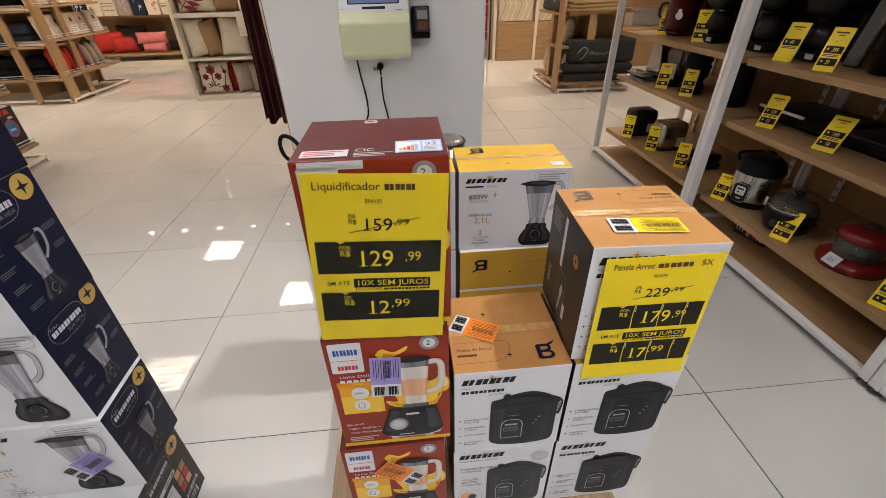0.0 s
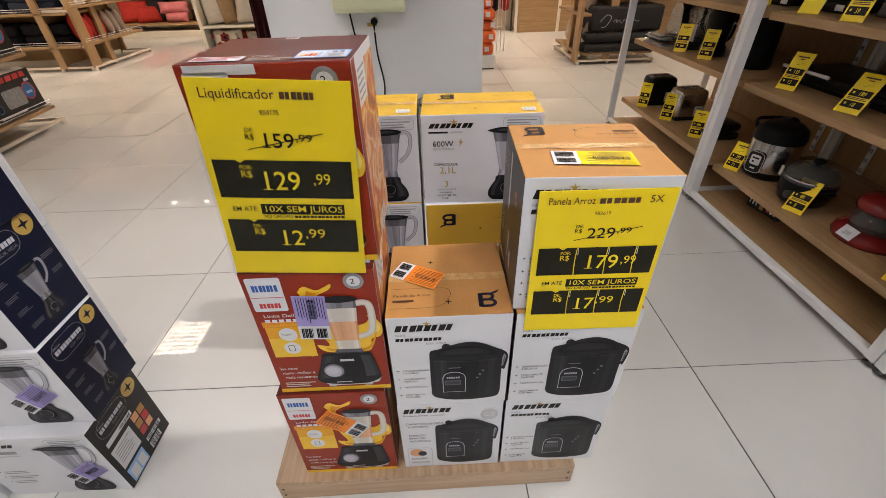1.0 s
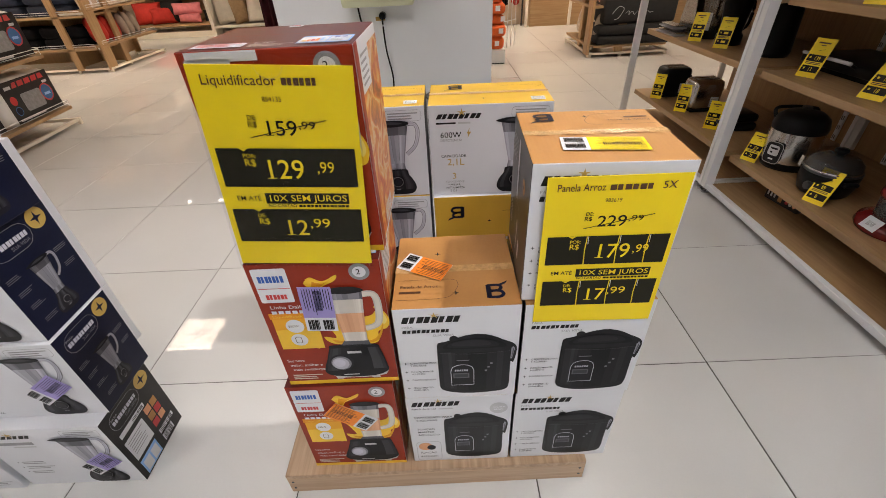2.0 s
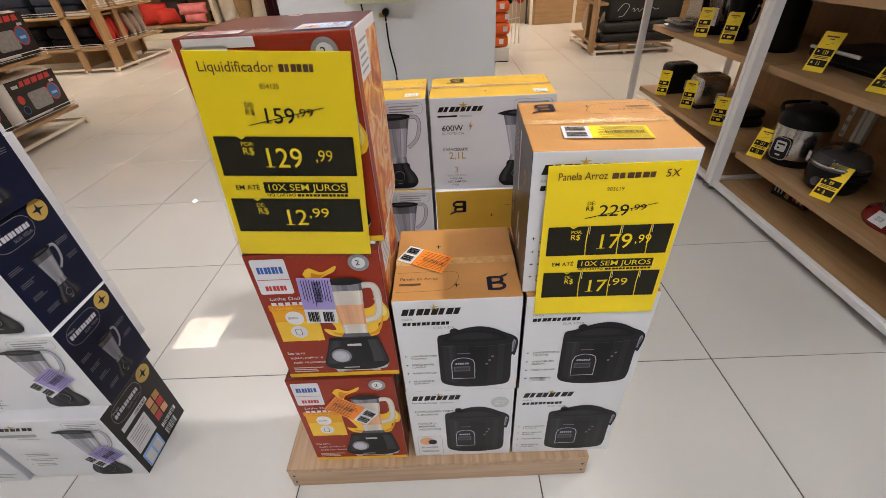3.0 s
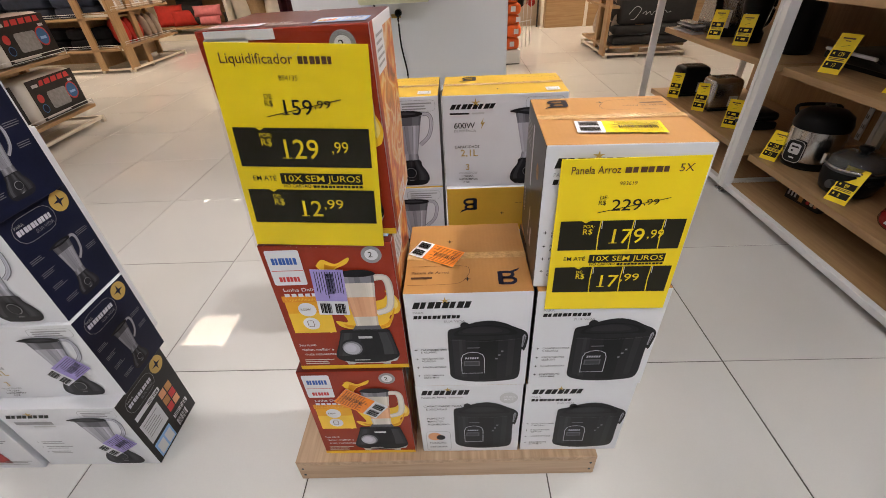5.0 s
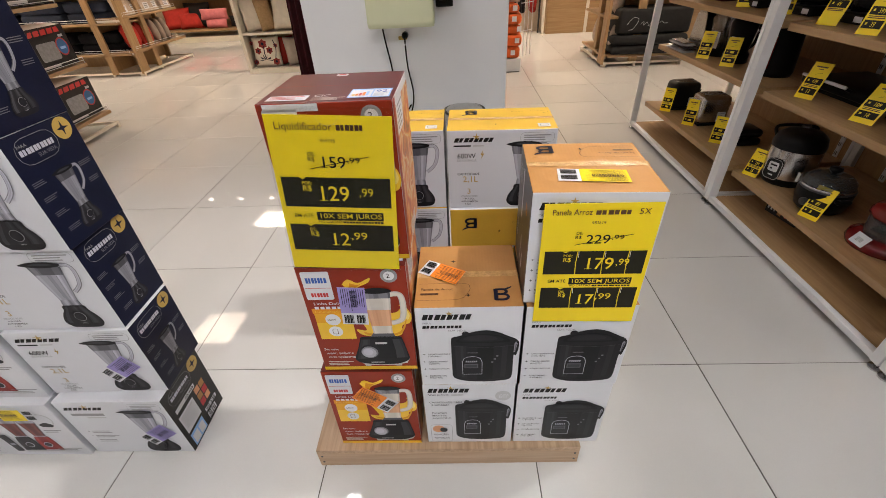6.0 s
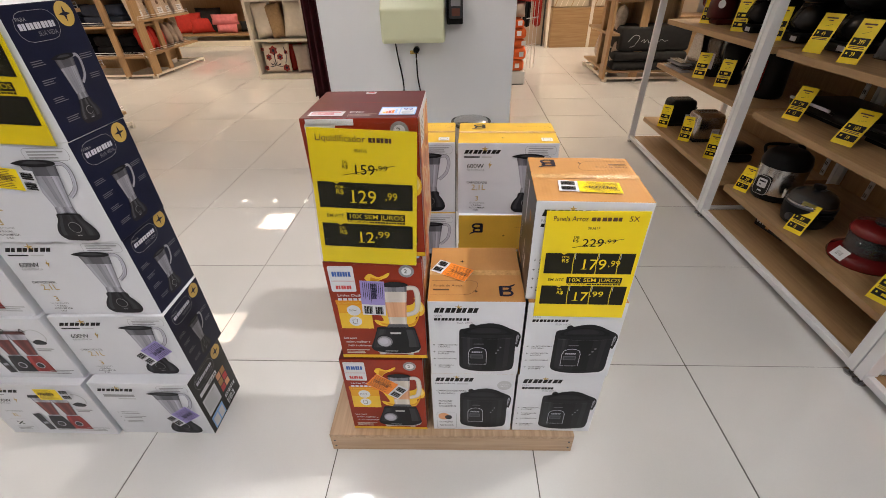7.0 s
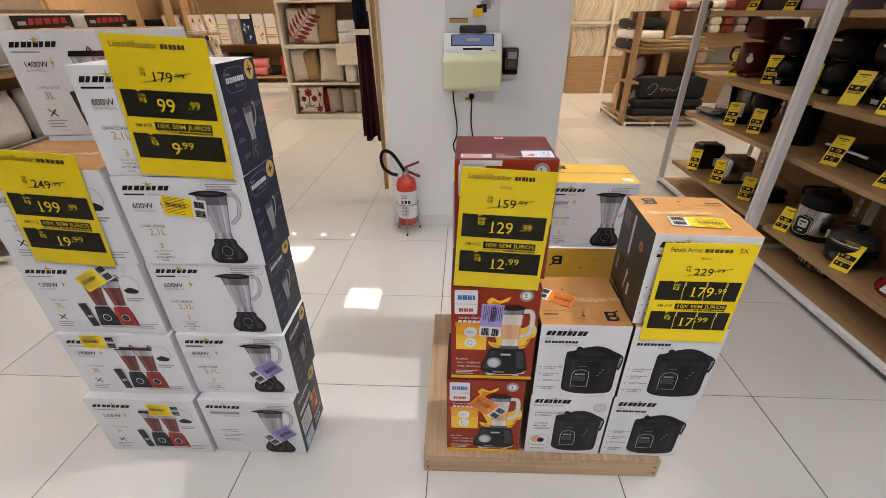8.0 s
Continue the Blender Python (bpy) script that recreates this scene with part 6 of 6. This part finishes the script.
# ---------------------------------------------------------------- corner gondolas with textiles
def gondola(m, length, depth, levels, label, height=1.75, corner=None, fence=True):
    """Oak gondola side: boards along x (0..length), front towards -y, depth to +y."""
    t = thing("textile_gondola", m, label, "shelving", "oak gondolas")
    for x in (0.0, length - 0.035):
        part("upright", slab(x, depth - 0.09, 0.03, x + 0.035, depth, height, 0.003), OAK_Z, t)
        part("leg", slab(x, 0.0, 0.0, x + 0.03, 0.03, 0.055, 0.002), STEEL_CREAM, t)
        part("leg", slab(x, depth - 0.03, 0.0, x + 0.03, depth, 0.029, 0.002), STEEL_CREAM, t)
        part("cross_rail", slab(x + 0.002, 0.031, 0.03, x + 0.028, depth - 0.092, 0.052), STEEL_CREAM, t)
    if corner is not None:
        part("corner_post", slab(corner, -0.002, 0.03, corner + 0.032, 0.15, height, 0.003), OAK_Z, t)
    part("front_rail", slab(0.031, 0.004, 0.03, length - 0.036, 0.028, 0.052), STEEL_CREAM, t)
    part("back_panel", slab(0.037, depth - 0.03, 0.06, length - 0.037, depth - 0.012, height), OAK_Z, t)
    for z in levels:
        part("shelf_board", slab(0.037, 0.0, z - 0.025, length - 0.037, depth - 0.031, z, 0.002), OAK_X, t)
        part("bracket", slab(0.02, 0.05, z - 0.05, 0.036, depth - 0.1, z - 0.0255), STEEL_CREAM, t)
        if fence:
            part("wire_fence", tube([(0.05, 0.006, z + 0.001), (0.05, 0.006, z + 0.045), (length - 0.05, 0.006, z + 0.045), (length - 0.05, 0.006, z + 0.001)], 0.0028, 6), STEEL_WHITE, t)
            part("wire_rail", tube([(0.05, 0.006, z + 0.022), (length - 0.05, 0.006, z + 0.022)], 0.0022, 6), STEEL_WHITE, t)
    return t


# gondola with pillow packs
ND = pose(-2.90, 3.8, 0, 0, 0, 5) @ pose(0, 0, 0, 0, 0, 90)
NAS = (0.165, 0.565, 1.0)
gondola(ND @ pose(-2.0, 0, 0), 2.0, 0.5, NAS, "oak gondola stacked with pillow packs", 1.34)
WHITE_CLOTH = mat("white_pillow_cloth", (0.82, 0.80, 0.77), 0.75, var=0.06, scale=8, bump=0.35)
BLUE_BADGE = mat("blue_badge_ink", (0.03, 0.14, 0.36), 0.4, var=0.1)


def pillow_pack(m):
    t = thing("pillow_pack", m, "white pillow pack with a black printed front panel", "pillow pack", "pillow packs")
    part("pillow", slab(0, 0.002, 0, 0.60, 0.26, 0.31, 0.05, 4), WHITE_CLOTH, t, smooth=True)
    P = Print(0.52, 0.30)
    P.rect(.0, .02, .98, .98, BLACK_BOARD, 0)
    P.rect(.08, .13, .2, .2, LIGHT_GREY, 1)
    P.poly([(.22, .2), (.26, .08), (.86, .06), (.88, .18)], RED_INK, 1)
    for q in range(4):
        P.poly([(.33 + .14 * q, .05), (.36 + .14 * q, .05), (.34 + .14 * q, .21), (.31 + .14 * q, .21)], BLACK_BOARD, 2)
    P.rect(.80, .24, .9, .3, LIGHT_GREY, 1)
    P.rect(.28, .36, .68, .78, SILVER_INK, 1, .02)
    P.disc(.79, .52, .125, RED_INK, 1)
    P.disc(.79, .52, .105, BLUE_BADGE, 2)
    P.rect(.73, .52, .85, .58, SKY_INK, 3)
    P.disc(.13, .46, .06, RED_INK, 1)
    P.disc(.13, .70, .06, BLUE_BADGE, 1)
    P.disc(.13, .70, .05, NAVY, 2)
    P.bars(.06, .88, .6, 1, .05, .05, LIGHT_GREY, 1)
    P.put("print", t, Matrix.Translation((0.06, -0.0005, 0.005)) @ Matrix.Rotation(radians(90), 4, "X"))
    return t


pk = pillow_pack(ND @ pose(-0.64, 0.03, NAS[0] + 0.0005))
for z in NAS:
    for q in range(3):
        if q == 2 or (q == 1 and z == NAS[1]):
            cushion(0.6, 0.32, 0.24, WHITE_CLOTH, ND @ pose(-0.34 - 0.63 * q, 0.17, z + 0.002, -4, 0, 0), name="pillow", label="plain white pillow standing on an oak shelf", category="pillow", group="white pillows")
        elif z != NAS[0] or q:
            copy_thing(pk, ND @ pose(-0.64 - 0.63 * q, 0.03 + 0.01 * (q % 2), z + 0.0005))

# corner gondola: dark bedding one way, red cushions the other
DARK_CLOTH = mat("dark_bedding_cloth", (0.008, 0.008, 0.010), 0.9, spec=0.08, var=0.25, scale=14, bump=0.3)
BLUE_CLOTH = mat("midnight_bedding_cloth", (0.012, 0.02, 0.045), 0.85, var=0.25, scale=14, bump=0.3)
RED_CLOTH = mat("red_cushion_cloth", (0.50, 0.03, 0.02), 0.85, var=0.14, scale=18, bump=0.3)
GREY_CLOTH = mat("greige_cushion_cloth", (0.40, 0.33, 0.28), 0.85, var=0.12, scale=18, bump=0.3)
CREAM_CLOTH = mat("cream_cushion_cloth", (0.76, 0.69, 0.58), 0.85, var=0.08, scale=18, bump=0.3)
TAN_CLOTH = mat("tan_cushion_cloth", (0.40, 0.26, 0.13), 0.85, var=0.16, scale=40, bump=0.35)
PINK_CLOTH = mat("pink_cushion_cloth", (0.66, 0.20, 0.22), 0.85, var=0.12, scale=18, bump=0.3)
BLACK_CLOTH = mat("black_cloth", (0.012, 0.012, 0.013), 0.8, var=0.3, scale=18, bump=0.3)
BROWN_CLOTH = mat("mustard_blanket_cloth", (0.34, 0.23, 0.10), 0.9, var=0.15, scale=30, bump=0.4)
LV = (0.285, 0.645, 1.01)
gondola(pose(-6.0, 5.9, 0), 2.0, 0.5, LV, "oak gondola filled with dark folded bedding", 1.75, 1.998)
for z, c in zip(LV, (DARK_CLOTH, BLUE_CLOTH, DARK_CLOTH)):
    for q in range(3):
        folded(-5.66 + 0.62 * q, 6.12, z + 0.001, 0.56, 0.36, 0.24, c, "bedding_set", "dark blue folded bedding set on a shelf", "bedding", "dark bedding")
RV = (0.31, 0.70, 1.05)
RG = pose(-3.965, 5.9, 0, 0, 0, 90)
gondola(RG, 1.3, 0.45, RV, "oak gondola with red cushions and packed linen", 1.75)
for q in range(4):
    cushion(0.27, 0.30, 0.13, RED_CLOTH, RG @ pose(0.24 + 0.135 * q, 0.17, RV[0] + 0.002, -8, 0, 38), label="plain red cushion upright on a shelf", group="red cushions")
for q in range(3):
    cushion(0.27, 0.30, 0.12, GREY_CLOTH, RG @ pose(0.84 + 0.13 * q, 0.17, RV[0] + 0.002, -12, 0, 42), label="greige cushion leaning on a shelf", group="greige cushions")
CLEAR_PACK = mat("clear_pack_linen", (0.55, 0.46, 0.38), 0.2, var=0.25, scale=30, bump=0.4)
for z in RV[1:]:
    for q in range(5):
        t = thing("linen_pack", RG @ pose(0.07 + 0.235 * q, 0.04 + 0.01 * (q % 2), z + 0.001, -10, 0, 6 if q % 2 else -4), "clear pack of beige linen with a card insert", "linen pack", "linen packs")
        part("pack", slab(0, 0, 0, 0.21, 0.07, 0.26, 0.015, 2), CLEAR_PACK, t)
        P = Print(0.21, 0.26)
        P.disc(.55, .32, .12, INK_BROWN, 0)
        P.rect(.3, .55, .8, .85, PAPER, 0)
        P.bars(.35, .6, .75, 3, .08, .04, GREY, 1)
        P.put("insert", t, Matrix.Rotation(radians(90), 4, "X"))

# far wall fixture with red and pink cushions, hanging textiles above
t = thing("wall_fixture", pose(-5.4, 8.65, 0), "long oak wall fixture with a low cushion shelf", "shelving")
part("base", slab(0, 0.0, 0, 2.15, 0.6, 0.09, 0.003), STEEL_CREAM, t)
part("shelf_board", slab(0, -0.01, 0.18, 2.15, 0.6, 0.21, 0.002), OAK_X, t)
part("back_panel", slab(0, 0.58, 0.211, 2.15, 0.6, 2.0), OAK_Z, t)
part("upper_board", slab(0, 0.1, 0.76, 2.15, 0.579, 0.79, 0.002), OAK_X, t)
part("side_panel", slab(2.151, 0, 0, 2.18, 0.6, 2.0), OAK_Z, t)
part("support", slab(0.3, 0.1, 0.0905, 0.34, 0.5, 0.1795), STEEL_CREAM, t)
part("support", slab(1.8, 0.1, 0.0905, 1.84, 0.5, 0.1795), STEEL_CREAM, t)
for x, c, w, h, rz, z in ((-5.0, RED_CLOTH, .5, .35, 10, 0), (-4.66, BLACK_CLOTH, .55, .42, -8, 0), (-4.75, RED_CLOTH, .42, .26, 20, -.02), (-4.25, PINK_CLOTH, .5, .18, 6, .14), (-4.25, PINK_CLOTH, .42, .16, -5, 0), (-3.85, BLACK_CLOTH, .4, .18, 5, 0), (-3.6, RED_CLOTH, .4, .35, 0, 0)):
    cushion(w, h, 0.2, c, pose(x, 8.85 + 0.1 * (c is BLACK_CLOTH) - 0.06 * (c is PINK_CLOTH), 0.213 + max(z, 0), -10, 0, rz), label={RED_CLOTH: "red cushion lying on a low shelf", BLACK_CLOTH: "black cushion at the back of a low shelf", PINK_CLOTH: "pink patterned cushion on a low shelf"}[c], group="piled cushions")
STRIPE = mat("rust_print_cloth", (0.27, 0.05, 0.03), 0.85, var=0.3, scale=12, bump=0.2)
for q in range(9):
    c = (NAVY_CLOTH, CREAM_CLOTH, CREAM_CLOTH, GREY_CLOTH)[q % 4]
    t = thing("towel_pack", pose(-5.3 + 0.235 * q, 8.7, 0.792), "hanging towel pack with a white header card", "towel", "towel packs")
    part("towel", slab(0, 0, 0, 0.21, 0.12, 0.5, 0.015, 2), c, t)
    part("header", slab(0.01, -0.004, 0.44, 0.2, -0.001, 0.52), PAPER, t)
    P = Print(0.21, 0.5)
    rg = random.Random(q)
    for _ in range(5):
        u, v = rg.uniform(.2, .8), rg.uniform(.25, .85)
        if q % 4 == 2:
            P.rect(.06, v, .94, v + .025, TAN_CLOTH, 0)
        else:
            P.disc(u, v, rg.uniform(.06, .13), PINK_CLOTH if q % 4 == 1 else SKY_INK, 0)
            P.stroke([(u, v), (u + rg.uniform(-.2, .2), v + .12)], .008, TAN_CLOTH if q % 4 == 1 else CREAM_CLOTH, 1)
    P.put("pattern", t, Matrix.Rotation(radians(90), 4, "X"))

# cushion unit in the middle distance
U0, UY = -2.46, 5.76
t = thing("cushion_unit", pose(U0, UY, 0), "cream framed display unit with cushions on boards", "shelving")
UW, UD = 1.2, 0.45
for x in (0, UW - 0.04):
    part("side_panel", slab(x, 0, 0.0, x + 0.04, UD, 1.9, 0.003), STEEL_CREAM, t)
for z0, z1 in ((0.0, 0.06), (0.45, 0.475), (0.90, 0.945), (1.42, 1.445)):
    part("shelf_board", slab(0.041, 0.0, z0, UW - 0.041, UD - 0.02, z1, 0.002), STEEL_CREAM, t)
part("back_panel", slab(0.041, UD - 0.019, 0.001, UW - 0.041, UD, 1.9), OAK_Z, t)
BERRY = mat("berry_print_cloth", (0.24, 0.025, 0.02), 0.85, var=0.3, scale=30, bump=0.2)
fl = cushion(0.36, 0.36, 0.14, CREAM_CLOTH, pose(U0 + 0.25, UY + 0.1, 0.062, -6, 0, 0), name="floral_cushion", label="cream cushion printed with red flowers")
P = Print(0.36, 0.36)
for u, v, r in ((.47, .24, .17), (.27, .46, .12), (.68, .45, .13), (.86, .82, .14), (.12, .82, .1), (.92, .3, .08), (.08, .2, .07)):
    P.star(u, v, r, BERRY, 0, .72, 6)
    P.disc(u, v, r * .3, NAVY, 1)
P.stroke(smooth_path2([(.5, .3), (.48, .55), (.52, .75)]), .012, NAVY, 1)
for a in range(6):
    P.poly([(.5, .75), (.5 + .28 * math.cos(a * .62 + .1) * .9, .78 - .22 * math.sin(a * .62)), (.52 + .2 * math.cos(a * .62 + .25), .80 - .12 * math.sin(a * .62))], NAVY, 1)
P.stroke(smooth_path2([(.86, .12), (.92, .4), (.85, .7)]), .01, NAVY, 1)
P.put("flower_print", fl, Matrix.Translation((-0.18, -0.072, 0.0)) @ Matrix.Rotation(radians(90), 4, "X"))
cushion(0.2, 0.33, 0.12, RED_CLOTH, pose(U0 + 0.47, UY + 0.26, 0.062, -6, 0, 30), label="rust red cushion behind grey ones")
for q in range(3):
    cushion(0.21, 0.34, 0.16, GREY_CLOTH, pose(U0 + 0.60 + 0.19 * q, UY + 0.14, 0.062, -8, 0, 35), label="greige cushion upright on a display board", group="greige cushions")
for x, w, h, c, ry in ((0.19, .26, .42, CREAM_CLOTH, -6), (0.36, .2, .40, TAN_CLOTH, -9), (0.58, .32, .42, CREAM_CLOTH, 5)):
    cushion(w, h, 0.15, c, pose(U0 + x, UY + 0.14, 0.478, -8, ry, 12), label="woven tan cushion on a display board" if c is TAN_CLOTH else "cream cushion on a display board")
for x in (0.86, 1.03):
    for z in (0.478,):
        t = thing("blanket_roll", pose(U0 + x, UY + 0.12, z), "cream rolled blanket with a paper band", "blanket", "rolled blankets")
        part("roll", lathe([(0.0, 0), (0.07, 0.0), (0.078, 0.02), (0.078, 0.22), (0.06, 0.24), (0.0, 0.24)], 24), CREAM_CLOTH, t, smooth=True)
        part("band", lathe([(0.0795, 0.07), (0.0795, 0.16)], 24), PAPER, t, smooth=True)
throw = tagged(part("throw_blanket", slab(U0 + 0.72, UY - 0.02, 0.70, U0 + 1.12, UY - 0.003, 0.955, 0.006, 2), CREAM_CLOTH), "cream throw draped over the board edge", "blanket")
lf = cushion(0.42, 0.42, 0.15, CREAM_CLOTH, pose(U0 + 0.28, UY + 0.12, 0.948, -6, 0, 0), name="leaf_cushion", label="cream cushion printed with rust leaves")
P = Print(0.42, 0.42)
P.stroke([(.12, .95), (.9, .1)], .008, BERRY, 1)
for q in range(7):
    u, v = .2 + .1 * q, .86 - .11 * q
    P.poly(smooth_path2([(u, v), (u - .05, v - .16), (u - .14, v - .36), (u - .13, v - .14)]), BERRY, 0)
    P.poly(smooth_path2([(u, v), (u + .2, v + .01), (u + .36, v + .1), (u + .16, v + .12)]), BERRY, 0)
P.put("leaf_print", lf, Matrix.Translation((-0.21, -0.077, 0.0)) @ Matrix.Rotation(radians(90), 4, "X"))
cushion(0.26, 0.46, 0.12, TAN_CLOTH, pose(U0 + 0.60, UY + 0.14, 0.948, -6, 0, 8), label="woven tan cushion on the top board")
for q in range(2):
    t = thing("sheet_set", pose(U0 + 0.76, UY + 0.04, 0.947 + 0.14 * q), "white packed sheet set on the top board", "bedding", "sheet sets")
    part("pack", slab(0, 0, 0, 0.36, 0.3, 0.135, 0.02, 2), WHITE_CLOTH, t)
    part("insert", slab(0.1, -0.003, 0.02, 0.24, -0.001, 0.11), PAPER, t)

# far gondola with folded black bedding
FG = pose(1.98, 5.32, 0)
FL = (0.13, 0.88, 1.5)
gondola(FG, 0.9, 0.5, FL, "oak gondola with folded black bedding and blankets", 1.28, -0.034, fence=False)
folded(2.46, 5.50, 0.132, 0.84, 0.44, 0.20, BLACK_CLOTH, "bedding_set", "black folded duvet on a low shelf", "bedding", yaw=-2)
bag = thing("bedding_bag", pose(2.08, 5.31, 0.335), "black zipped bedding bag with white script", "bag")
part("bag", slab(0, 0, 0, 0.80, 0.38, 0.26, 0.035, 3), BLACK_CLOTH, bag, smooth=True)
P = Print(0.6, 0.22)
P.stroke(smooth_path2([(.1, .6), (.2, .3), (.3, .4), (.22, .8), (.14, .85)]), .005, LIGHT_GREY, 0)
P.stroke(smooth_path2([(.34, .6), (.4, .5), (.4, .66), (.46, .52), (.5, .68), (.55, .52), (.6, .64), (.68, .6), (.72, .5), (.78, .6), (.84, .56)]), .004, LIGHT_GREY, 0)
P.put("script", bag, Matrix.Translation((0.03, -0.001, 0.02)) @ Matrix.Rotation(radians(90), 4, "X"))
for q in range(3):
    folded(2.36, 5.5, 0.882 + 0.036 * q, 0.74 - 0.04 * q, 0.42, 0.035, BROWN_CLOTH, "blanket", "mustard folded blanket on an oak shelf", "blanket", "folded blankets", yaw=-2 + 2 * q)
folded(2.5, 5.48, 0.991, 0.4, 0.36, 0.03, GREY_CLOTH, "blanket", "grey folded blanket on the mustard ones", "blanket")
SG = pose(1.96, 6.33, 0, 0, 0, -90)
SL = (0.13, 0.52, 0.86)
gondola(SG, 1.0, 0.4, SL, "oak gondola side with bagged pillows", 1.28, fence=False)
for q in range(4):
    cushion(0.22, 0.33, 0.16, CLEAR_PACK, SG @ pose(0.16 + 0.22 * q, 0.16, 0.132, -6, 0, -25), label="pillow in a clear bag on a low shelf", group="bagged pillows")
for q in range(3):
    cushion(0.24, 0.28, 0.14, TAN_CLOTH if q < 2 else CLEAR_PACK, SG @ pose(0.2 + 0.26 * q, 0.16, 0.522, -6, 0, -15), label="brown bagged cushion on a shelf", group="bagged cushions")
for q, c in enumerate((BLACK_CLOTH, WHITE_CLOTH, BLACK_CLOTH)):
    folded(2.13, 5.82, 0.862 + 0.115 * q, 0.32, 0.78, 0.11, c, "bedding_set", "black and white folded bedding on top" if c is BLACK_CLOTH else "white folded bedding between black ones", "bedding")

# cushions that lie on the orange packs
cushion(0.36, 0.16, 0.3, GREY_CLOTH, pose(0.80, 5.42, 0.705, 0, 0, 8), label="greige cushion lying on orange packs")
cushion(0.46, 0.26, 0.28, RED_CLOTH, pose(0.86, 5.42, 0.86, 0, 0, -5), label="red cushion on top of a textile stack")

# quilt display and counter at the back
t = thing("quilt_display", pose(1.05, 7.83, 0), "white framed display of quilted bedspreads over an oak base", "display")
part("base_panel", slab(0.7, 0, 0, 1.95, 0.35, 0.59, 0.003), OAK_X, t)
for x in (0.62, 1.32, 1.951):
    part("frame_post", slab(x, -0.02, 0, x + 0.045, 0.0, 2.1), STEEL_CREAM, t)
part("frame_rail", slab(0.666, -0.018, 1.10, 1.95, -0.001, 1.14), STEEL_CREAM, t)
part("back_panel", slab(0.0, 0.351, 0, 3.2, 0.37, 2.2), WALL_BEIGE, t)
QUILT = mat("quilted_cream_cloth", (0.56, 0.49, 0.36), 0.85, var=0.1, scale=10, bump=0.2)
for x0 in (0.72, 1.37):
    for z0 in (0.60, 1.145):
        q = tagged(part("bedspread", slab(0, 0, 0, 0.56, 0.06, 0.48, 0.01, 2), QUILT), "cream quilted bedspread folded in a display", "bedspread", "quilted bedspreads")
        q.matrix_basis = pose(1.05 + x0, 7.86, z0)
        P = Print(0.56, 0.48)
        for k in range(6):
            P.stroke([(.02 + .16 * k, .98), (.18 + .16 * k, .5), (.02 + .16 * k, .02)], .012, TAN_CLOTH if k % 3 == 0 else CREAM_CLOTH, 0)
        P.put("stitching", q, Matrix.Rotation(radians(90), 4, "X"))
t = thing("garment_rack", pose(0.7, 8.0, 0), "dark steel garment rack at the back", "rack")
part("rail", tube([(0.0, 0, 1.42), (0.95, 0, 1.42)], 0.014), DARK_PLASTIC, t)
for x in (0.0, 0.95):
    part("post", tube([(x, 0, 0.0), (x, 0, 1.42)], 0.014), DARK_PLASTIC, t)
for k in range(5):
    drape(0.78 + 0.17 * k, 0.92 + 0.17 * k, 8.0, 0.32, 1.4, (BLACK_CLOTH, GREY_CLOTH, NAVY_CLOTH, BLACK_CLOTH, RED_CLOTH)[k], "hanging_garment", "dark garment hanging at the back of the shop", 2, 0.03)
t = thing("counter", pose(3.0, 6.9, 0), "oak counter with drawers at the back", "counter")
part("body", slab(0, 0, 0.0, 1.6, 0.5, 0.5, 0.003), OAK_X, t)
part("top", slab(-0.02, -0.02, 0.5005, 1.62, 0.5, 0.53, 0.003), OAK_X, t)
part("upper_shelf", slab(0, 0.25, 0.78, 1.6, 0.5, 0.98, 0.003), OAK_X, t)
part("support", slab(0.02, 0.3, 0.5305, 0.05, 0.48, 0.7795), OAK_Z, t)
part("support", slab(1.55, 0.3, 0.5305, 1.58, 0.48, 0.7795), OAK_Z, t)
for k in range(8):
    c = (STRIPE, GREY_CLOTH, BLACK_CLOTH, CREAM_CLOTH)[k % 4]
    folded(3.12 + 0.19 * k, 7.2, 0.982, 0.16, 0.3, 0.42, c, "fabric_roll", "patterned fabric bolt standing on a shelf", "fabric", "fabric bolts")

# ---------------------------------------------------------------- floor tiles
TS, TX, TY = 0.606, 1.056, 0.975
tile_me = {}
far_v, far_f = [], []
for i in range(-14, 7):
    for j in range(-9, 16):
        x, y = TX + TS * i, TY + TS * j
        if -2.6 < x < 1.9 and -0.9 < y < 6.4:
            kind = "west" if i == -1 else "east" if i == 0 else "plain"
            if kind not in tile_me:
                a, b = 0.0022 if kind == "east" else 0.0016, 0.0022 if kind == "west" else 0.0016
                bm = slab(a, 0.0015, -0.002, TS - b, TS - 0.0015, 0.0, 0.0006)
                me = bpy.data.meshes.new("tile")
                bm.to_mesh(me)
                bm.free()
                me.materials.append(TILE)
                tile_me[kind] = me
            ob = new("tile", tile_me[kind])
            ob.parent = floor
            ob.location = (x, y, 0)
            ob.rotation_euler = (random.uniform(-0.0008, 0.0008), random.uniform(-0.0008, 0.0008), 0)
        else:
            o = len(far_v)
            a, b = 0.0015, TS - 0.0015
            far_v += [(x + a, y + a, 0), (x + b, y + a, 0), (x + b, y + b, 0), (x + a, y + b, 0)]
            far_v += [(x + a, y + a, -0.002), (x + b, y + a, -0.002), (x + b, y + b, -0.002), (x + a, y + b, -0.002)]
            far_f += [[o + q for q in f] for f in ((0, 1, 2, 3), (0, 4, 5, 1), (1, 5, 6, 2), (2, 6, 7, 3), (3, 7, 4, 0))]
me = bpy.data.meshes.new("far_tiles")
me.from_pydata(far_v, [], far_f)
far_tiles = tagged(link("far_tiles", me, [TILE], floor), kind="stuff")
